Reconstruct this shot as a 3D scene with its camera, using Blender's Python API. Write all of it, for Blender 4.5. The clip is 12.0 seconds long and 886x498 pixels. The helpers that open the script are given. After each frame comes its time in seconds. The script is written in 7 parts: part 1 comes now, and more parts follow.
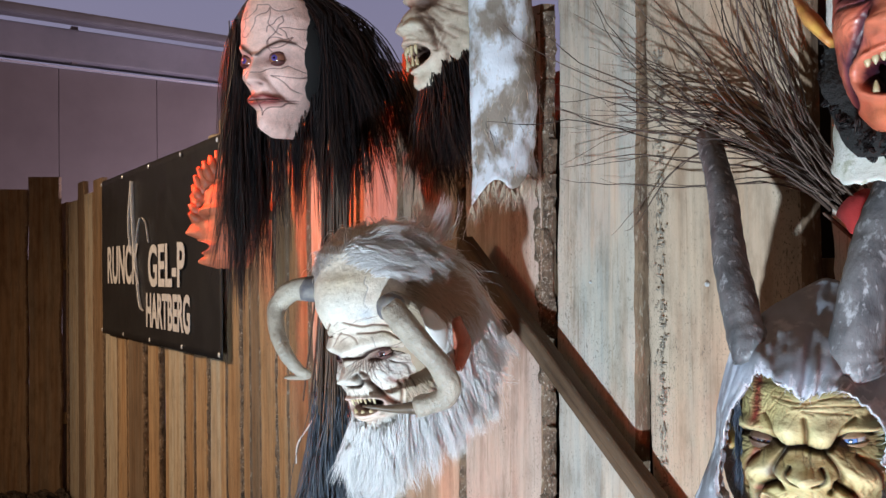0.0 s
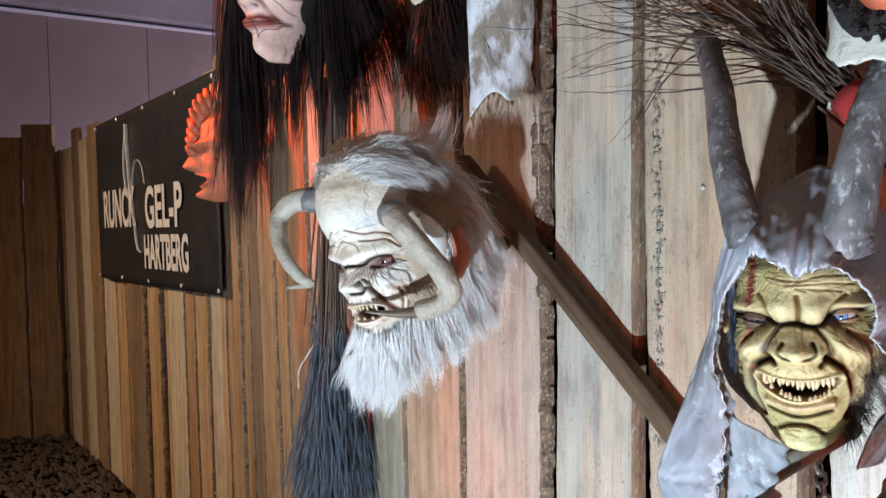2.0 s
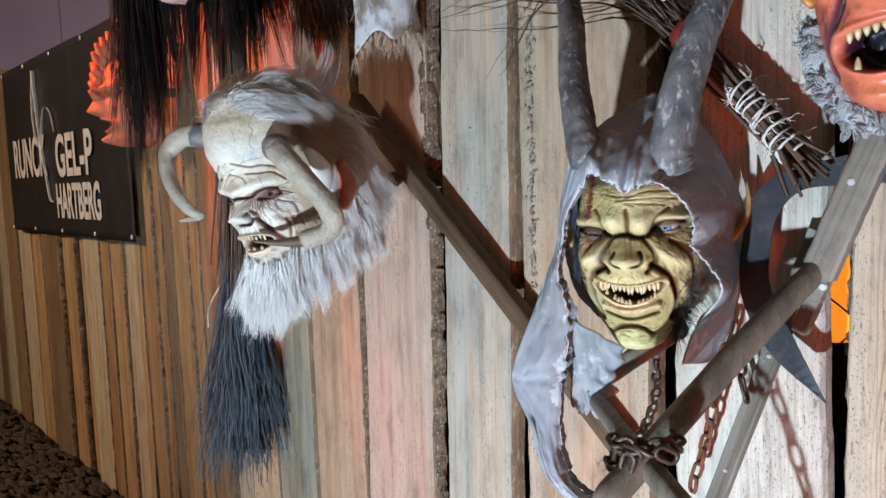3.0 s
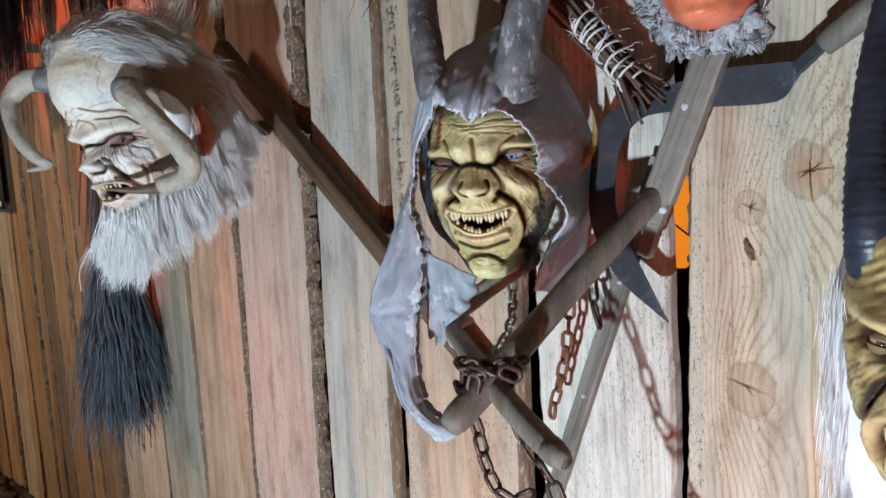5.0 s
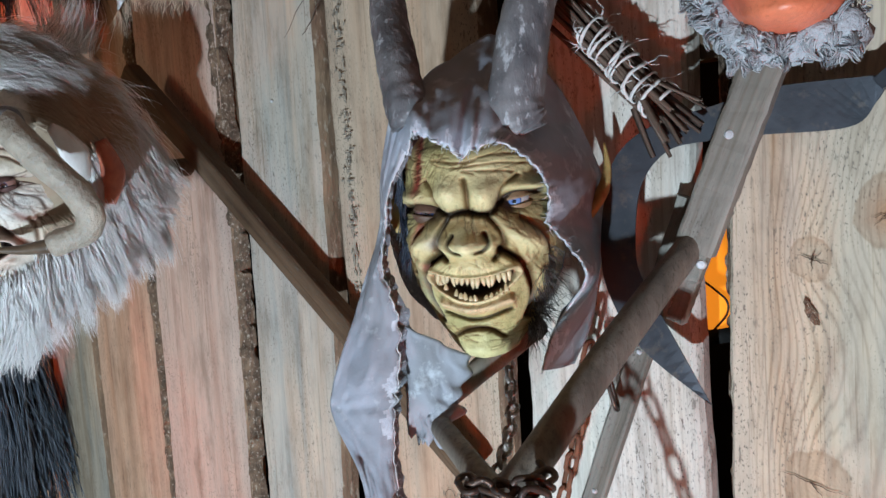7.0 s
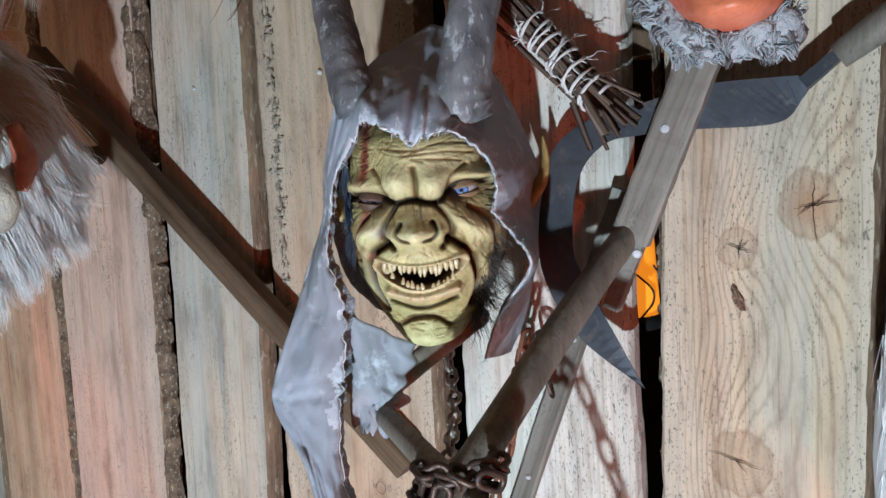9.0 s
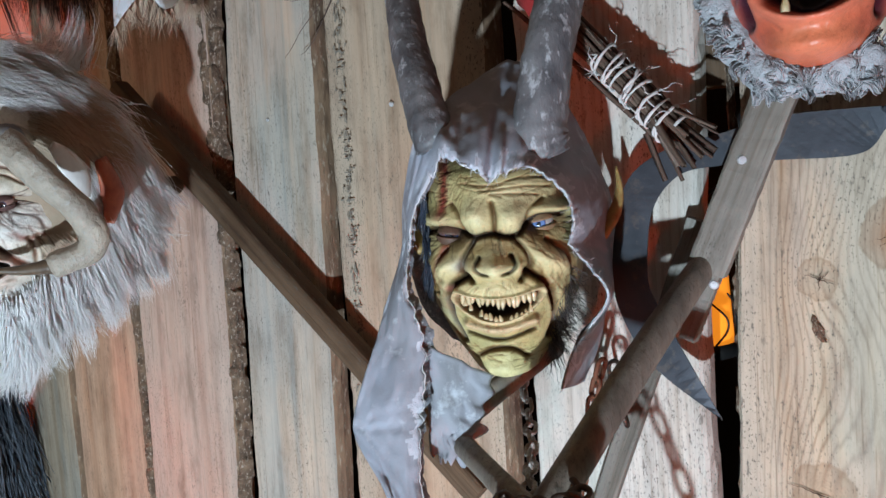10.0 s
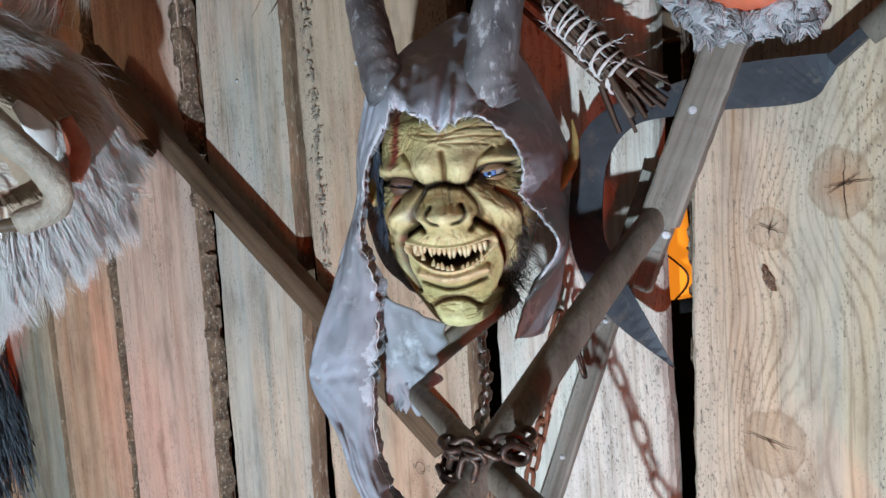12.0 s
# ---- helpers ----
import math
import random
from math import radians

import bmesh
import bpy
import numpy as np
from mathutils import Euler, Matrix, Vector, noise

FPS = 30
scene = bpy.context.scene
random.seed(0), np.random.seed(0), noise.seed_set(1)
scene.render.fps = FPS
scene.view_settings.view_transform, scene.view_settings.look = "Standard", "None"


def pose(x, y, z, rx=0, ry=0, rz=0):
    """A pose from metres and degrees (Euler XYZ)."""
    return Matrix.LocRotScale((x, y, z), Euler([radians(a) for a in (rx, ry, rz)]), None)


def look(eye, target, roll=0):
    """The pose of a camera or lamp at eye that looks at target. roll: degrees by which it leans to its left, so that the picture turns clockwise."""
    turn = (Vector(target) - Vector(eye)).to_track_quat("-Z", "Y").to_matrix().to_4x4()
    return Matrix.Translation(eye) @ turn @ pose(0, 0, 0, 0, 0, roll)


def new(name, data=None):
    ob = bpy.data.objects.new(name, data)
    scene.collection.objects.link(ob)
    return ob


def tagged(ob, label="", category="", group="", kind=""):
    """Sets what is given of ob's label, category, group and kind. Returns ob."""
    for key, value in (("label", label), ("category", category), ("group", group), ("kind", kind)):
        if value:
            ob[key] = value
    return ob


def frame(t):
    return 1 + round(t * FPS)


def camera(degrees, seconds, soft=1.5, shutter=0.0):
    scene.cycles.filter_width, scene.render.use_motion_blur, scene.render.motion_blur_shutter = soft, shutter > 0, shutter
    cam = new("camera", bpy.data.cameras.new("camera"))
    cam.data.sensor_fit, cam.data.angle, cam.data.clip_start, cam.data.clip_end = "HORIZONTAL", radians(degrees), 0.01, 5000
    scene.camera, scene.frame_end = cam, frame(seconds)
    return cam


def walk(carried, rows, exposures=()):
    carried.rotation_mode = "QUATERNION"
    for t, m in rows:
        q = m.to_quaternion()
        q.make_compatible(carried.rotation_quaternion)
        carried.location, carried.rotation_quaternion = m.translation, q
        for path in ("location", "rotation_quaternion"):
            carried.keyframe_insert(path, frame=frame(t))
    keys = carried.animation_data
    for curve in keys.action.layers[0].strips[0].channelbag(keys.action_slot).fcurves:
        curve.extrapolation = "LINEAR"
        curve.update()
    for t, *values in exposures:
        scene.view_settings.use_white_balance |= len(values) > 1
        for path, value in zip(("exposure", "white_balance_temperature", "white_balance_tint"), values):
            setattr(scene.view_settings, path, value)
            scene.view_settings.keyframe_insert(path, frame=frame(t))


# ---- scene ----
cam = camera(57.0, 12.0)
EXPOSURES = ((0.0, 0.0), (2.0, -0.05), (3.0, -0.25), (3.5, -0.31), (5.5, -0.53), (12.0, -0.51))
PATH = [
    (0, (1.156, -1.181, 1.418), (-0.475, -0.024, 1.466), -0.9),
    (0.5, (1.128, -1.207, 1.417), (-0.497, -0.043, 1.471), -0.7),
    (1, (1.12, -1.227, 1.415), (-0.504, -0.062, 1.488), -0.5),
    (1.5, (1.136, -1.216, 1.356), (-0.489, -0.05, 1.374), -1.4),
    (2, (1.166, -1.201, 1.332), (-0.458, -0.036, 1.272), -1.5),
    (2.5, (1.231, -1.192, 1.31), (-0.375, -0.006, 1.195), -2.0),
    (3, (1.298, -1.175, 1.29), (-0.23, 0.103, 1.11), -2.2),
    (3.5, (1.336, -1.151, 1.274), (-0.148, 0.172, 1.057), -2.5),
    (3.7, (1.349, -1.136, 1.264), (-0.117, 0.206, 1.039), -2.6),
    (5.3, (1.355, -1.111, 1.23), (0.002, 0.337, 0.966), -3.3),
    (5.5, (1.324, -1.102, 1.229), (-0.013, 0.363, 0.966), -3.3),
    (6, (1.239, -1.049, 1.232), (-0.057, 0.451, 0.968), -3.5),
    (6.5, (1.166, -0.995, 1.245), (-0.11, 0.529, 1.025), -3.3),
    (7, (1.124, -0.963, 1.247), (-0.116, 0.594, 1.051), -4.2),
    (7.5, (1.126, -0.954, 1.24), (-0.058, 0.646, 1.049), -3.8),
    (7.7, (1.117, -0.94, 1.239), (-0.037, 0.682, 1.044), -3.7),
    (9.3, (1.062, -1.01, 1.239), (0.037, 0.694, 1.024), -3.3),
    (9.5, (1.051, -1.015, 1.251), (-0.011, 0.666, 1.038), -3.3),
    (10, (1.063, -1.024, 1.262), (-0.073, 0.614, 1.092), -3.9),
    (10.5, (1.103, -1.006, 1.254), (-0.045, 0.623, 1.091), -3.7),
    (11, (1.117, -0.997, 1.24), (-0.025, 0.634, 1.051), -4.2),
    (11.5, (1.114, -1.005, 1.234), (-0.023, 0.628, 1.033), -4.3),
    (12, (1.113, -1.005, 1.229), (-0.024, 0.625, 1.004), -4.2),
]
walk(cam, [(t, look(eye, target, roll)) for t, eye, target, roll in PATH], exposures=EXPOSURES)

# ---- world and light ----
world = bpy.data.worlds.new("night")
scene.world = world
world.use_nodes = True
world.node_tree.nodes["Background"].inputs[0].default_value = (0.78, 0.49, 0.33, 1)
world.node_tree.nodes["Background"].inputs[1].default_value = 0.205


def lamp(name, kind, place, target, energy, colour, size=0.1, cone=60, blend=0.5):
    data = bpy.data.lights.new(name, kind)
    data.energy, data.color = energy, colour
    if kind == "AREA":
        data.size = size
    else:
        data.shadow_soft_size = size
    if kind == "SPOT":
        data.spot_size, data.spot_blend = radians(cone), blend
    ob = new(name, data)
    ob.matrix_world = look(place, target)
    return ob


lamp("floor_flood", "SPOT", (1.12, -2.05, -0.12), (0.08, 0, 1.27), 432, (0.71, 0.87, 1.0), 0.03, 88, 0.8)
lamp("red_spot", "SPOT", (-2.1, -0.9, 2.5), (-1.12, 0.0, 1.70), 275, (1.0, 0.085, 0.025), 0.05, 56, 0.9)
lamp("red_floor_spot", "SPOT", (1.9, -1.3, -0.1), (0.72, 0.0, 0.85), 52, (1.0, 0.10, 0.03), 0.05, 50, 1.0)
# added warm fill that brightens the left fence, no known source
lamp("yard_lamp", "SPOT", (-3.0, -4.2, 3.2), (-2.7, 0, 0.75), 760, (1.0, 0.70, 0.44), 0.3, 70, 1.0)
# added violet fill that lifts the hall cladding, no known source
lamp("violet_lamp", "SPOT", (-4.6, 3.4, 0.6), (-7.2, 1.2, 3.2), 760, (0.78, 0.64, 0.80), 0.4, 120, 0.7)


# ---- materials ----
def nodes_of(name):
    m = bpy.data.materials.new(name)
    m.use_nodes = True
    t = m.node_tree
    return m, t, t.nodes["Principled BSDF"]


def node(t, kind, **set_inputs):
    n = t.nodes.new(kind)
    for k, v in set_inputs.items():
        n.inputs[k.replace("_", " ")].default_value = v
    return n


def math_node(t, op, a, b=None):
    n = t.nodes.new("ShaderNodeMath")
    n.operation = op
    for i, v in enumerate((a, b)):
        if v is None:
            continue
        if isinstance(v, (int, float)):
            n.inputs[i].default_value = v
        else:
            t.links.new(v, n.inputs[i])
    return n.outputs[0]


def mix_colour(t, fac, a, b, mode="MIX"):
    n = t.nodes.new("ShaderNodeMix")
    n.data_type, n.blend_type = "RGBA", mode
    for i, v in ((0, fac), (6, a), (7, b)):
        if isinstance(v, (int, float)):
            n.inputs[i].default_value = v
        elif isinstance(v, tuple):
            n.inputs[i].default_value = (*v, 1) if len(v) == 3 else v
        else:
            t.links.new(v, n.inputs[i])
    return n.outputs[2]


def noise_at(t, vec, scale, detail=4, rough=0.55, stretch=(1, 1, 1)):
    mp = t.nodes.new("ShaderNodeMapping")
    mp.inputs["Scale"].default_value = stretch
    t.links.new(vec, mp.inputs[0])
    n = node(t, "ShaderNodeTexNoise", Scale=scale, Detail=detail, Roughness=rough)
    t.links.new(mp.outputs[0], n.inputs["Vector"])
    return n.outputs["Fac"]


def ramp(t, fac, *stops):
    n = t.nodes.new("ShaderNodeValToRGB")
    e = n.color_ramp.elements
    while len(e) < len(stops):
        e.new(0.5)
    for el, (p, c) in zip(e, stops):
        el.position, el.color = p, (*c, 1) if isinstance(c, tuple) else (c, c, c, 1)
    t.links.new(fac, n.inputs[0])
    return n.outputs[0]


def bump(t, p, height, strength, distance=0.002):
    n = node(t, "ShaderNodeBump", Strength=strength, Distance=distance)
    t.links.new(height, n.inputs["Height"])
    t.links.new(n.outputs[0], p.inputs["Normal"])


def wood(name, pale, dark, grey=(0.42, 0.44, 0.40), greying=0.35, lines=26.0, knots=(), rough=0.75, contrast=1.0, vary=0.0, sway=0.22, edge=0.0):
    """Sawn timber: growth lines along z that bend round the knots, weathering, mildew, grey sapwood at the edges."""
    m, t, p = nodes_of(name)
    co = t.nodes.new("ShaderNodeTexCoord").outputs["Object"]
    rnd = t.nodes.new("ShaderNodeObjectInfo").outputs["Random"]
    sh = t.nodes.new("ShaderNodeCombineXYZ")
    t.links.new(math_node(t, "MULTIPLY", rnd, 7.0), sh.inputs[0])
    t.links.new(math_node(t, "MULTIPLY", rnd, 31.0), sh.inputs[2])
    ad = t.nodes.new("ShaderNodeVectorMath")
    t.links.new(co, ad.inputs[0]), t.links.new(sh.outputs[0], ad.inputs[1])
    vec = ad.outputs[0] if not knots else co
    sp = t.nodes.new("ShaderNodeSeparateXYZ")
    t.links.new(co, sp.inputs[0])
    broad = noise_at(t, vec, 3.0, 2, 0.5, (1.6, 1, 0.14))
    bend = noise_at(t, vec, 16, 3, 0.5, (1, 1, 0.25))
    g = math_node(t, "ADD", sp.outputs[0], math_node(t, "ADD", math_node(t, "MULTIPLY", broad, sway), math_node(t, "MULTIPLY", bend, 0.012)))
    discs = []
    for kx, kz, kr, turns, tone in knots:
        dx = math_node(t, "SUBTRACT", sp.outputs[0], kx)
        dz = math_node(t, "SUBTRACT", sp.outputs[2], kz)
        d2 = math_node(t, "ADD", math_node(t, "MULTIPLY", dx, dx), math_node(t, "MULTIPLY", math_node(t, "MULTIPLY", dz, dz), 0.25))
        hump = math_node(t, "POWER", 2.718, math_node(t, "MULTIPLY", d2, -1.0 / (kr * kr * 2.4)))
        g = math_node(t, "ADD", g, math_node(t, "MULTIPLY", hump, turns / lines))
        r = math_node(t, "SQRT", math_node(t, "ADD", math_node(t, "MULTIPLY", dx, dx), math_node(t, "MULTIPLY", math_node(t, "MULTIPLY", dz, dz), 0.75)))
        r = math_node(t, "ADD", r, math_node(t, "MULTIPLY", math_node(t, "SUBTRACT", noise_at(t, vec, 40, 3), 0.5), 0.02))
        discs.append((r, kr, tone))
    fine = noise_at(t, vec, 90, 3, 0.6, (1, 1, 0.035))
    wave = math_node(t, "SINE", math_node(t, "MULTIPLY", math_node(t, "ADD", g, math_node(t, "MULTIPLY", fine, 0.008)), lines * 6.283))
    ring = math_node(t, "POWER", math_node(t, "ADD", math_node(t, "MULTIPLY", wave, 0.5), 0.5), 4.0)
    streak = noise_at(t, vec, 26, 5, 0.65, (1, 1, 0.045))
    base = mix_colour(t, ramp(t, streak, (0.36, 0.0), (0.64, 1.0)), pale, dark)
    base = mix_colour(t, math_node(t, "MULTIPLY", ring, 0.34 * contrast), base, mix_colour(t, 1.0, base, (0.50, 0.40, 0.32), "MULTIPLY"))
    # weathered grey in long patches, and cloudier stains
    tint = noise_at(t, vec, 5.0, 4, 0.6, (2.2, 1, 0.22))
    base = mix_colour(t, math_node(t, "MULTIPLY", ramp(t, tint, (0.44, 0.0), (0.60, 1.0)), greying), base, grey)
    lines_grey = noise_at(t, vec, 34, 4, 0.6, (1, 1, 0.03))
    base = mix_colour(t, math_node(t, "MULTIPLY", ramp(t, lines_grey, (0.53, 0.0), (0.64, 1.0)), 0.65 * greying), base, mix_colour(t, 1.0, grey, (0.62, 0.66, 0.68), "MULTIPLY"))
    cloud = noise_at(t, vec, 13, 6, 0.7, (1.4, 1, 0.4))
    base = mix_colour(t, 1.0, base, ramp(t, cloud, (0.34, (0.70, 0.67, 0.64)), (0.50, (1.0, 1.0, 1.0)), (0.66, (1.14, 1.11, 1.08))), "MULTIPLY")
    # mildew: fine pepper and larger flecks, in drifts
    where = noise_at(t, vec, 8, 4, 0.65, (2, 1, 0.4))
    spots = noise_at(t, vec, 420, 2, 0.5, (1, 1, 0.5))
    flecks = noise_at(t, vec, 170, 3, 0.6, (1, 1, 0.32))
    drift = ramp(t, where, (0.43, 0.0), (0.60, 1.0))
    if edge:
        at = t.nodes.new("ShaderNodeAttribute")
        at.attribute_name = "across"
        off = math_node(t, "ABSOLUTE", math_node(t, "SUBTRACT", at.outputs["Fac"], 0.5))
        rim = math_node(t, "ADD", math_node(t, "MULTIPLY", off, 2.0), math_node(t, "MULTIPLY", math_node(t, "SUBTRACT", noise_at(t, vec, 4, 4, 0.6, (0.6, 1, 0.5)), 0.5), 0.55))
        sap = math_node(t, "MULTIPLY", ramp(t, rim, (0.62, 0.0), (0.80, 1.0)), edge)
        base = mix_colour(t, math_node(t, "MULTIPLY", sap, 0.75), base, mix_colour(t, 1.0, mix_colour(t, 0.5, grey, pale), ramp(t, cloud, (0.35, 0.78), (0.62, 1.08)), "MULTIPLY"))
        drift = math_node(t, "MAXIMUM", drift, sap)
    dirt = math_node(t, "MULTIPLY", ramp(t, spots, (0.60, 0.0), (0.68, 1.0)), drift)
    base = mix_colour(t, math_node(t, "MULTIPLY", dirt, 0.8), base, (0.085, 0.08, 0.07))
    fleck = math_node(t, "MULTIPLY", ramp(t, flecks, (0.60, 0.0), (0.67, 1.0)), drift)
    base = mix_colour(t, math_node(t, "MULTIPLY", fleck, 0.7), base, (0.11, 0.10, 0.085))
    thin = ramp(t, noise_at(t, vec, 240, 3, 0.7, (1, 1, 0.02)), (0.56, 0.0), (0.70, 1.0))
    base = mix_colour(t, math_node(t, "MULTIPLY", thin, 0.6), base, mix_colour(t, 1.0, base, (0.46, 0.39, 0.33), "MULTIPLY"))
    for r, kr, tone in discs:
        body = ramp(t, math_node(t, "DIVIDE", r, kr), (0.15, 1.0), (1.18, 0.0))
        rings = math_node(t, "SINE", math_node(t, "MULTIPLY", r, 1500.0))
        knot = mix_colour(t, ramp(t, cloud, (0.35, 0.0), (0.65, 1.0)), tone, tuple(1.35 * c for c in tone))
        knot = mix_colour(t, math_node(t, "MULTIPLY", math_node(t, "ADD", rings, 1.0), 0.14), knot, tuple(0.45 * c for c in tone))
        base = mix_colour(t, math_node(t, "MULTIPLY", body, 0.70), base, knot)
        line = ramp(t, math_node(t, "DIVIDE", r, kr), (0.80, 0.0), (0.92, 1.0), (1.04, 0.0))
        base = mix_colour(t, math_node(t, "MULTIPLY", line, 0.22), base, mix_colour(t, 1.0, base, (0.5, 0.38, 0.28), "MULTIPLY"))
        halo = math_node(t, "SUBTRACT", ramp(t, math_node(t, "DIVIDE", r, kr), (0.9, 1.0), (1.5, 0.0)), body)
        base = mix_colour(t, math_node(t, "MULTIPLY", math_node(t, "MAXIMUM", halo, 0.0), 0.45), base, mix_colour(t, 1.0, base, (0.62, 0.50, 0.40), "MULTIPLY"))
    if vary:
        base = mix_colour(t, 1.0, base, ramp(t, rnd, (0.0, (1 - vary, 1 - vary, 1 - vary * 0.9)), (0.5, (1.0, 0.93, 0.84)), (1.0, (1 + vary * 0.35, 1 + vary * 0.35, 1 + vary * 0.3))), "MULTIPLY")
    t.links.new(base, p.inputs["Base Color"])
    p.inputs["Roughness"].default_value = rough
    p.inputs["Specular IOR Level"].default_value = 0.25
    rough_face = math_node(t, "ADD", math_node(t, "MULTIPLY", ring, 0.25), math_node(t, "ADD", fine, math_node(t, "MULTIPLY", flecks, 0.6)))
    bump(t, p, rough_face, 0.55, 0.0018)
    return m


def mottled(name, a, b, scale=20.0, rough=0.6, metal=0.0, bump_scale=120.0, bump_amount=0.3, stretch=(1, 1, 1), spot=None, distance=0.002, blend=(0.32, 0.68)):
    m, t, p = nodes_of(name)
    co = t.nodes.new("ShaderNodeTexCoord").outputs["Object"]
    c = mix_colour(t, ramp(t, noise_at(t, co, scale, 5, 0.6, stretch), (blend[0], 0.0), (blend[1], 1.0)), a, b)
    if spot:
        c = mix_colour(t, ramp(t, noise_at(t, co, scale * 3.7, 4, 0.65, stretch), (0.56, 0.0), (0.66, 1.0)), c, spot)
    t.links.new(c, p.inputs["Base Color"])
    rr = math_node(t, "ADD", math_node(t, "MULTIPLY", noise_at(t, co, scale * 2.1, 3), 0.3), rough - 0.15)
    t.links.new(rr, p.inputs["Roughness"])
    p.inputs["Metallic"].default_value = metal
    bump(t, p, noise_at(t, co, bump_scale, 4, 0.6, stretch), bump_amount, distance)
    return m


def painted(name, rough=0.58, bump_scale=260.0, bump_amount=0.6, coat=0.0):
    """Airbrushed latex: the colours are laid on the mesh, the pores and blotches come on top."""
    m, t, p = nodes_of(name)
    at = t.nodes.new("ShaderNodeAttribute")
    at.attribute_name = "paint"
    co = t.nodes.new("ShaderNodeTexCoord").outputs["Object"]
    blotch = noise_at(t, co, 45, 5, 0.65)
    c = mix_colour(t, 1.0, at.outputs["Color"], ramp(t, blotch, (0.25, 0.74), (0.6, 1.04)), "MULTIPLY")
    speck = ramp(t, noise_at(t, co, 190, 3, 0.6), (0.62, 0.0), (0.7, 1.0))
    c = mix_colour(t, math_node(t, "MULTIPLY", speck, 0.35), c, mix_colour(t, 1.0, c, (0.45, 0.36, 0.3), "MULTIPLY"))
    t.links.new(c, p.inputs["Base Color"])
    p.inputs["Roughness"].default_value = rough
    p.inputs["Coat Weight"].default_value = coat
    bump(t, p, math_node(t, "ADD", noise_at(t, co, bump_scale, 3, 0.6), math_node(t, "MULTIPLY", blotch, 0.8)), bump_amount, 0.0015)
    return m


def hair_mat(name, a, b, c=None, rough=0.5, soft=0.0, coat=None):
    """Hair coloured strand by strand; `coat` is the middle of the head whose fur lies as one pelt."""
    m, t, p = nodes_of(name)
    r = t.nodes.new("ShaderNodeNewGeometry").outputs["Random Per Island"]
    col = ramp(t, r, (0.0, a), (0.6, b), (1.0, c or b))
    t.links.new(col, p.inputs["Base Color"])
    p.inputs["Roughness"].default_value = rough
    p.inputs["Specular IOR Level"].default_value = 0.35 if not soft else 0.12
    if coat:
        co = t.nodes.new("ShaderNodeTexCoord").outputs["Object"]
        out, turn, blend, unit = t.nodes.new("ShaderNodeVectorMath"), t.nodes.new("ShaderNodeVectorTransform"), t.nodes.new("ShaderNodeMix"), t.nodes.new("ShaderNodeVectorMath")
        out.operation, unit.operation, blend.data_type = "SUBTRACT", "NORMALIZE", "VECTOR"
        t.links.new(co, out.inputs[0])
        out.inputs[1].default_value = coat
        turn.vector_type, turn.convert_from, turn.convert_to = "NORMAL", "OBJECT", "WORLD"
        t.links.new(out.outputs[0], turn.inputs[0])
        blend.inputs[0].default_value = 0.36
        t.links.new(t.nodes.new("ShaderNodeNewGeometry").outputs["Normal"], blend.inputs[4])
        t.links.new(turn.outputs[0], blend.inputs[5])
        t.links.new(blend.outputs[1], unit.inputs[0])
        t.links.new(unit.outputs[0], p.inputs["Normal"])
    if soft:
        through_it, mixed = t.nodes.new("ShaderNodeBsdfTranslucent"), t.nodes.new("ShaderNodeMixShader")
        t.links.new(col, through_it.inputs["Color"])
        mixed.inputs[0].default_value = soft
        t.links.new(p.outputs[0], mixed.inputs[1])
        t.links.new(through_it.outputs[0], mixed.inputs[2])
        t.links.new(mixed.outputs[0], t.nodes["Material Output"].inputs[0])
    return m


def plain(name, colour, rough=0.5, metal=0.0, emit=0.0):
    m, t, p = nodes_of(name)
    p.inputs["Base Color"].default_value = (*colour, 1)
    p.inputs["Roughness"].default_value = rough
    p.inputs["Metallic"].default_value = metal
    if emit:
        p.inputs["Emission Color"].default_value = (*colour, 1)
        p.inputs["Emission Strength"].default_value = emit
    return m


def flow(d, way, lift):
    """Directions that lie along a coat with normals d, combed towards `way`."""
    w = np.array(way, float) - d * (d @ np.array(way, float))[:, None]
    return w / (np.linalg.norm(w, axis=1)[:, None] + 1e-6) + lift * d


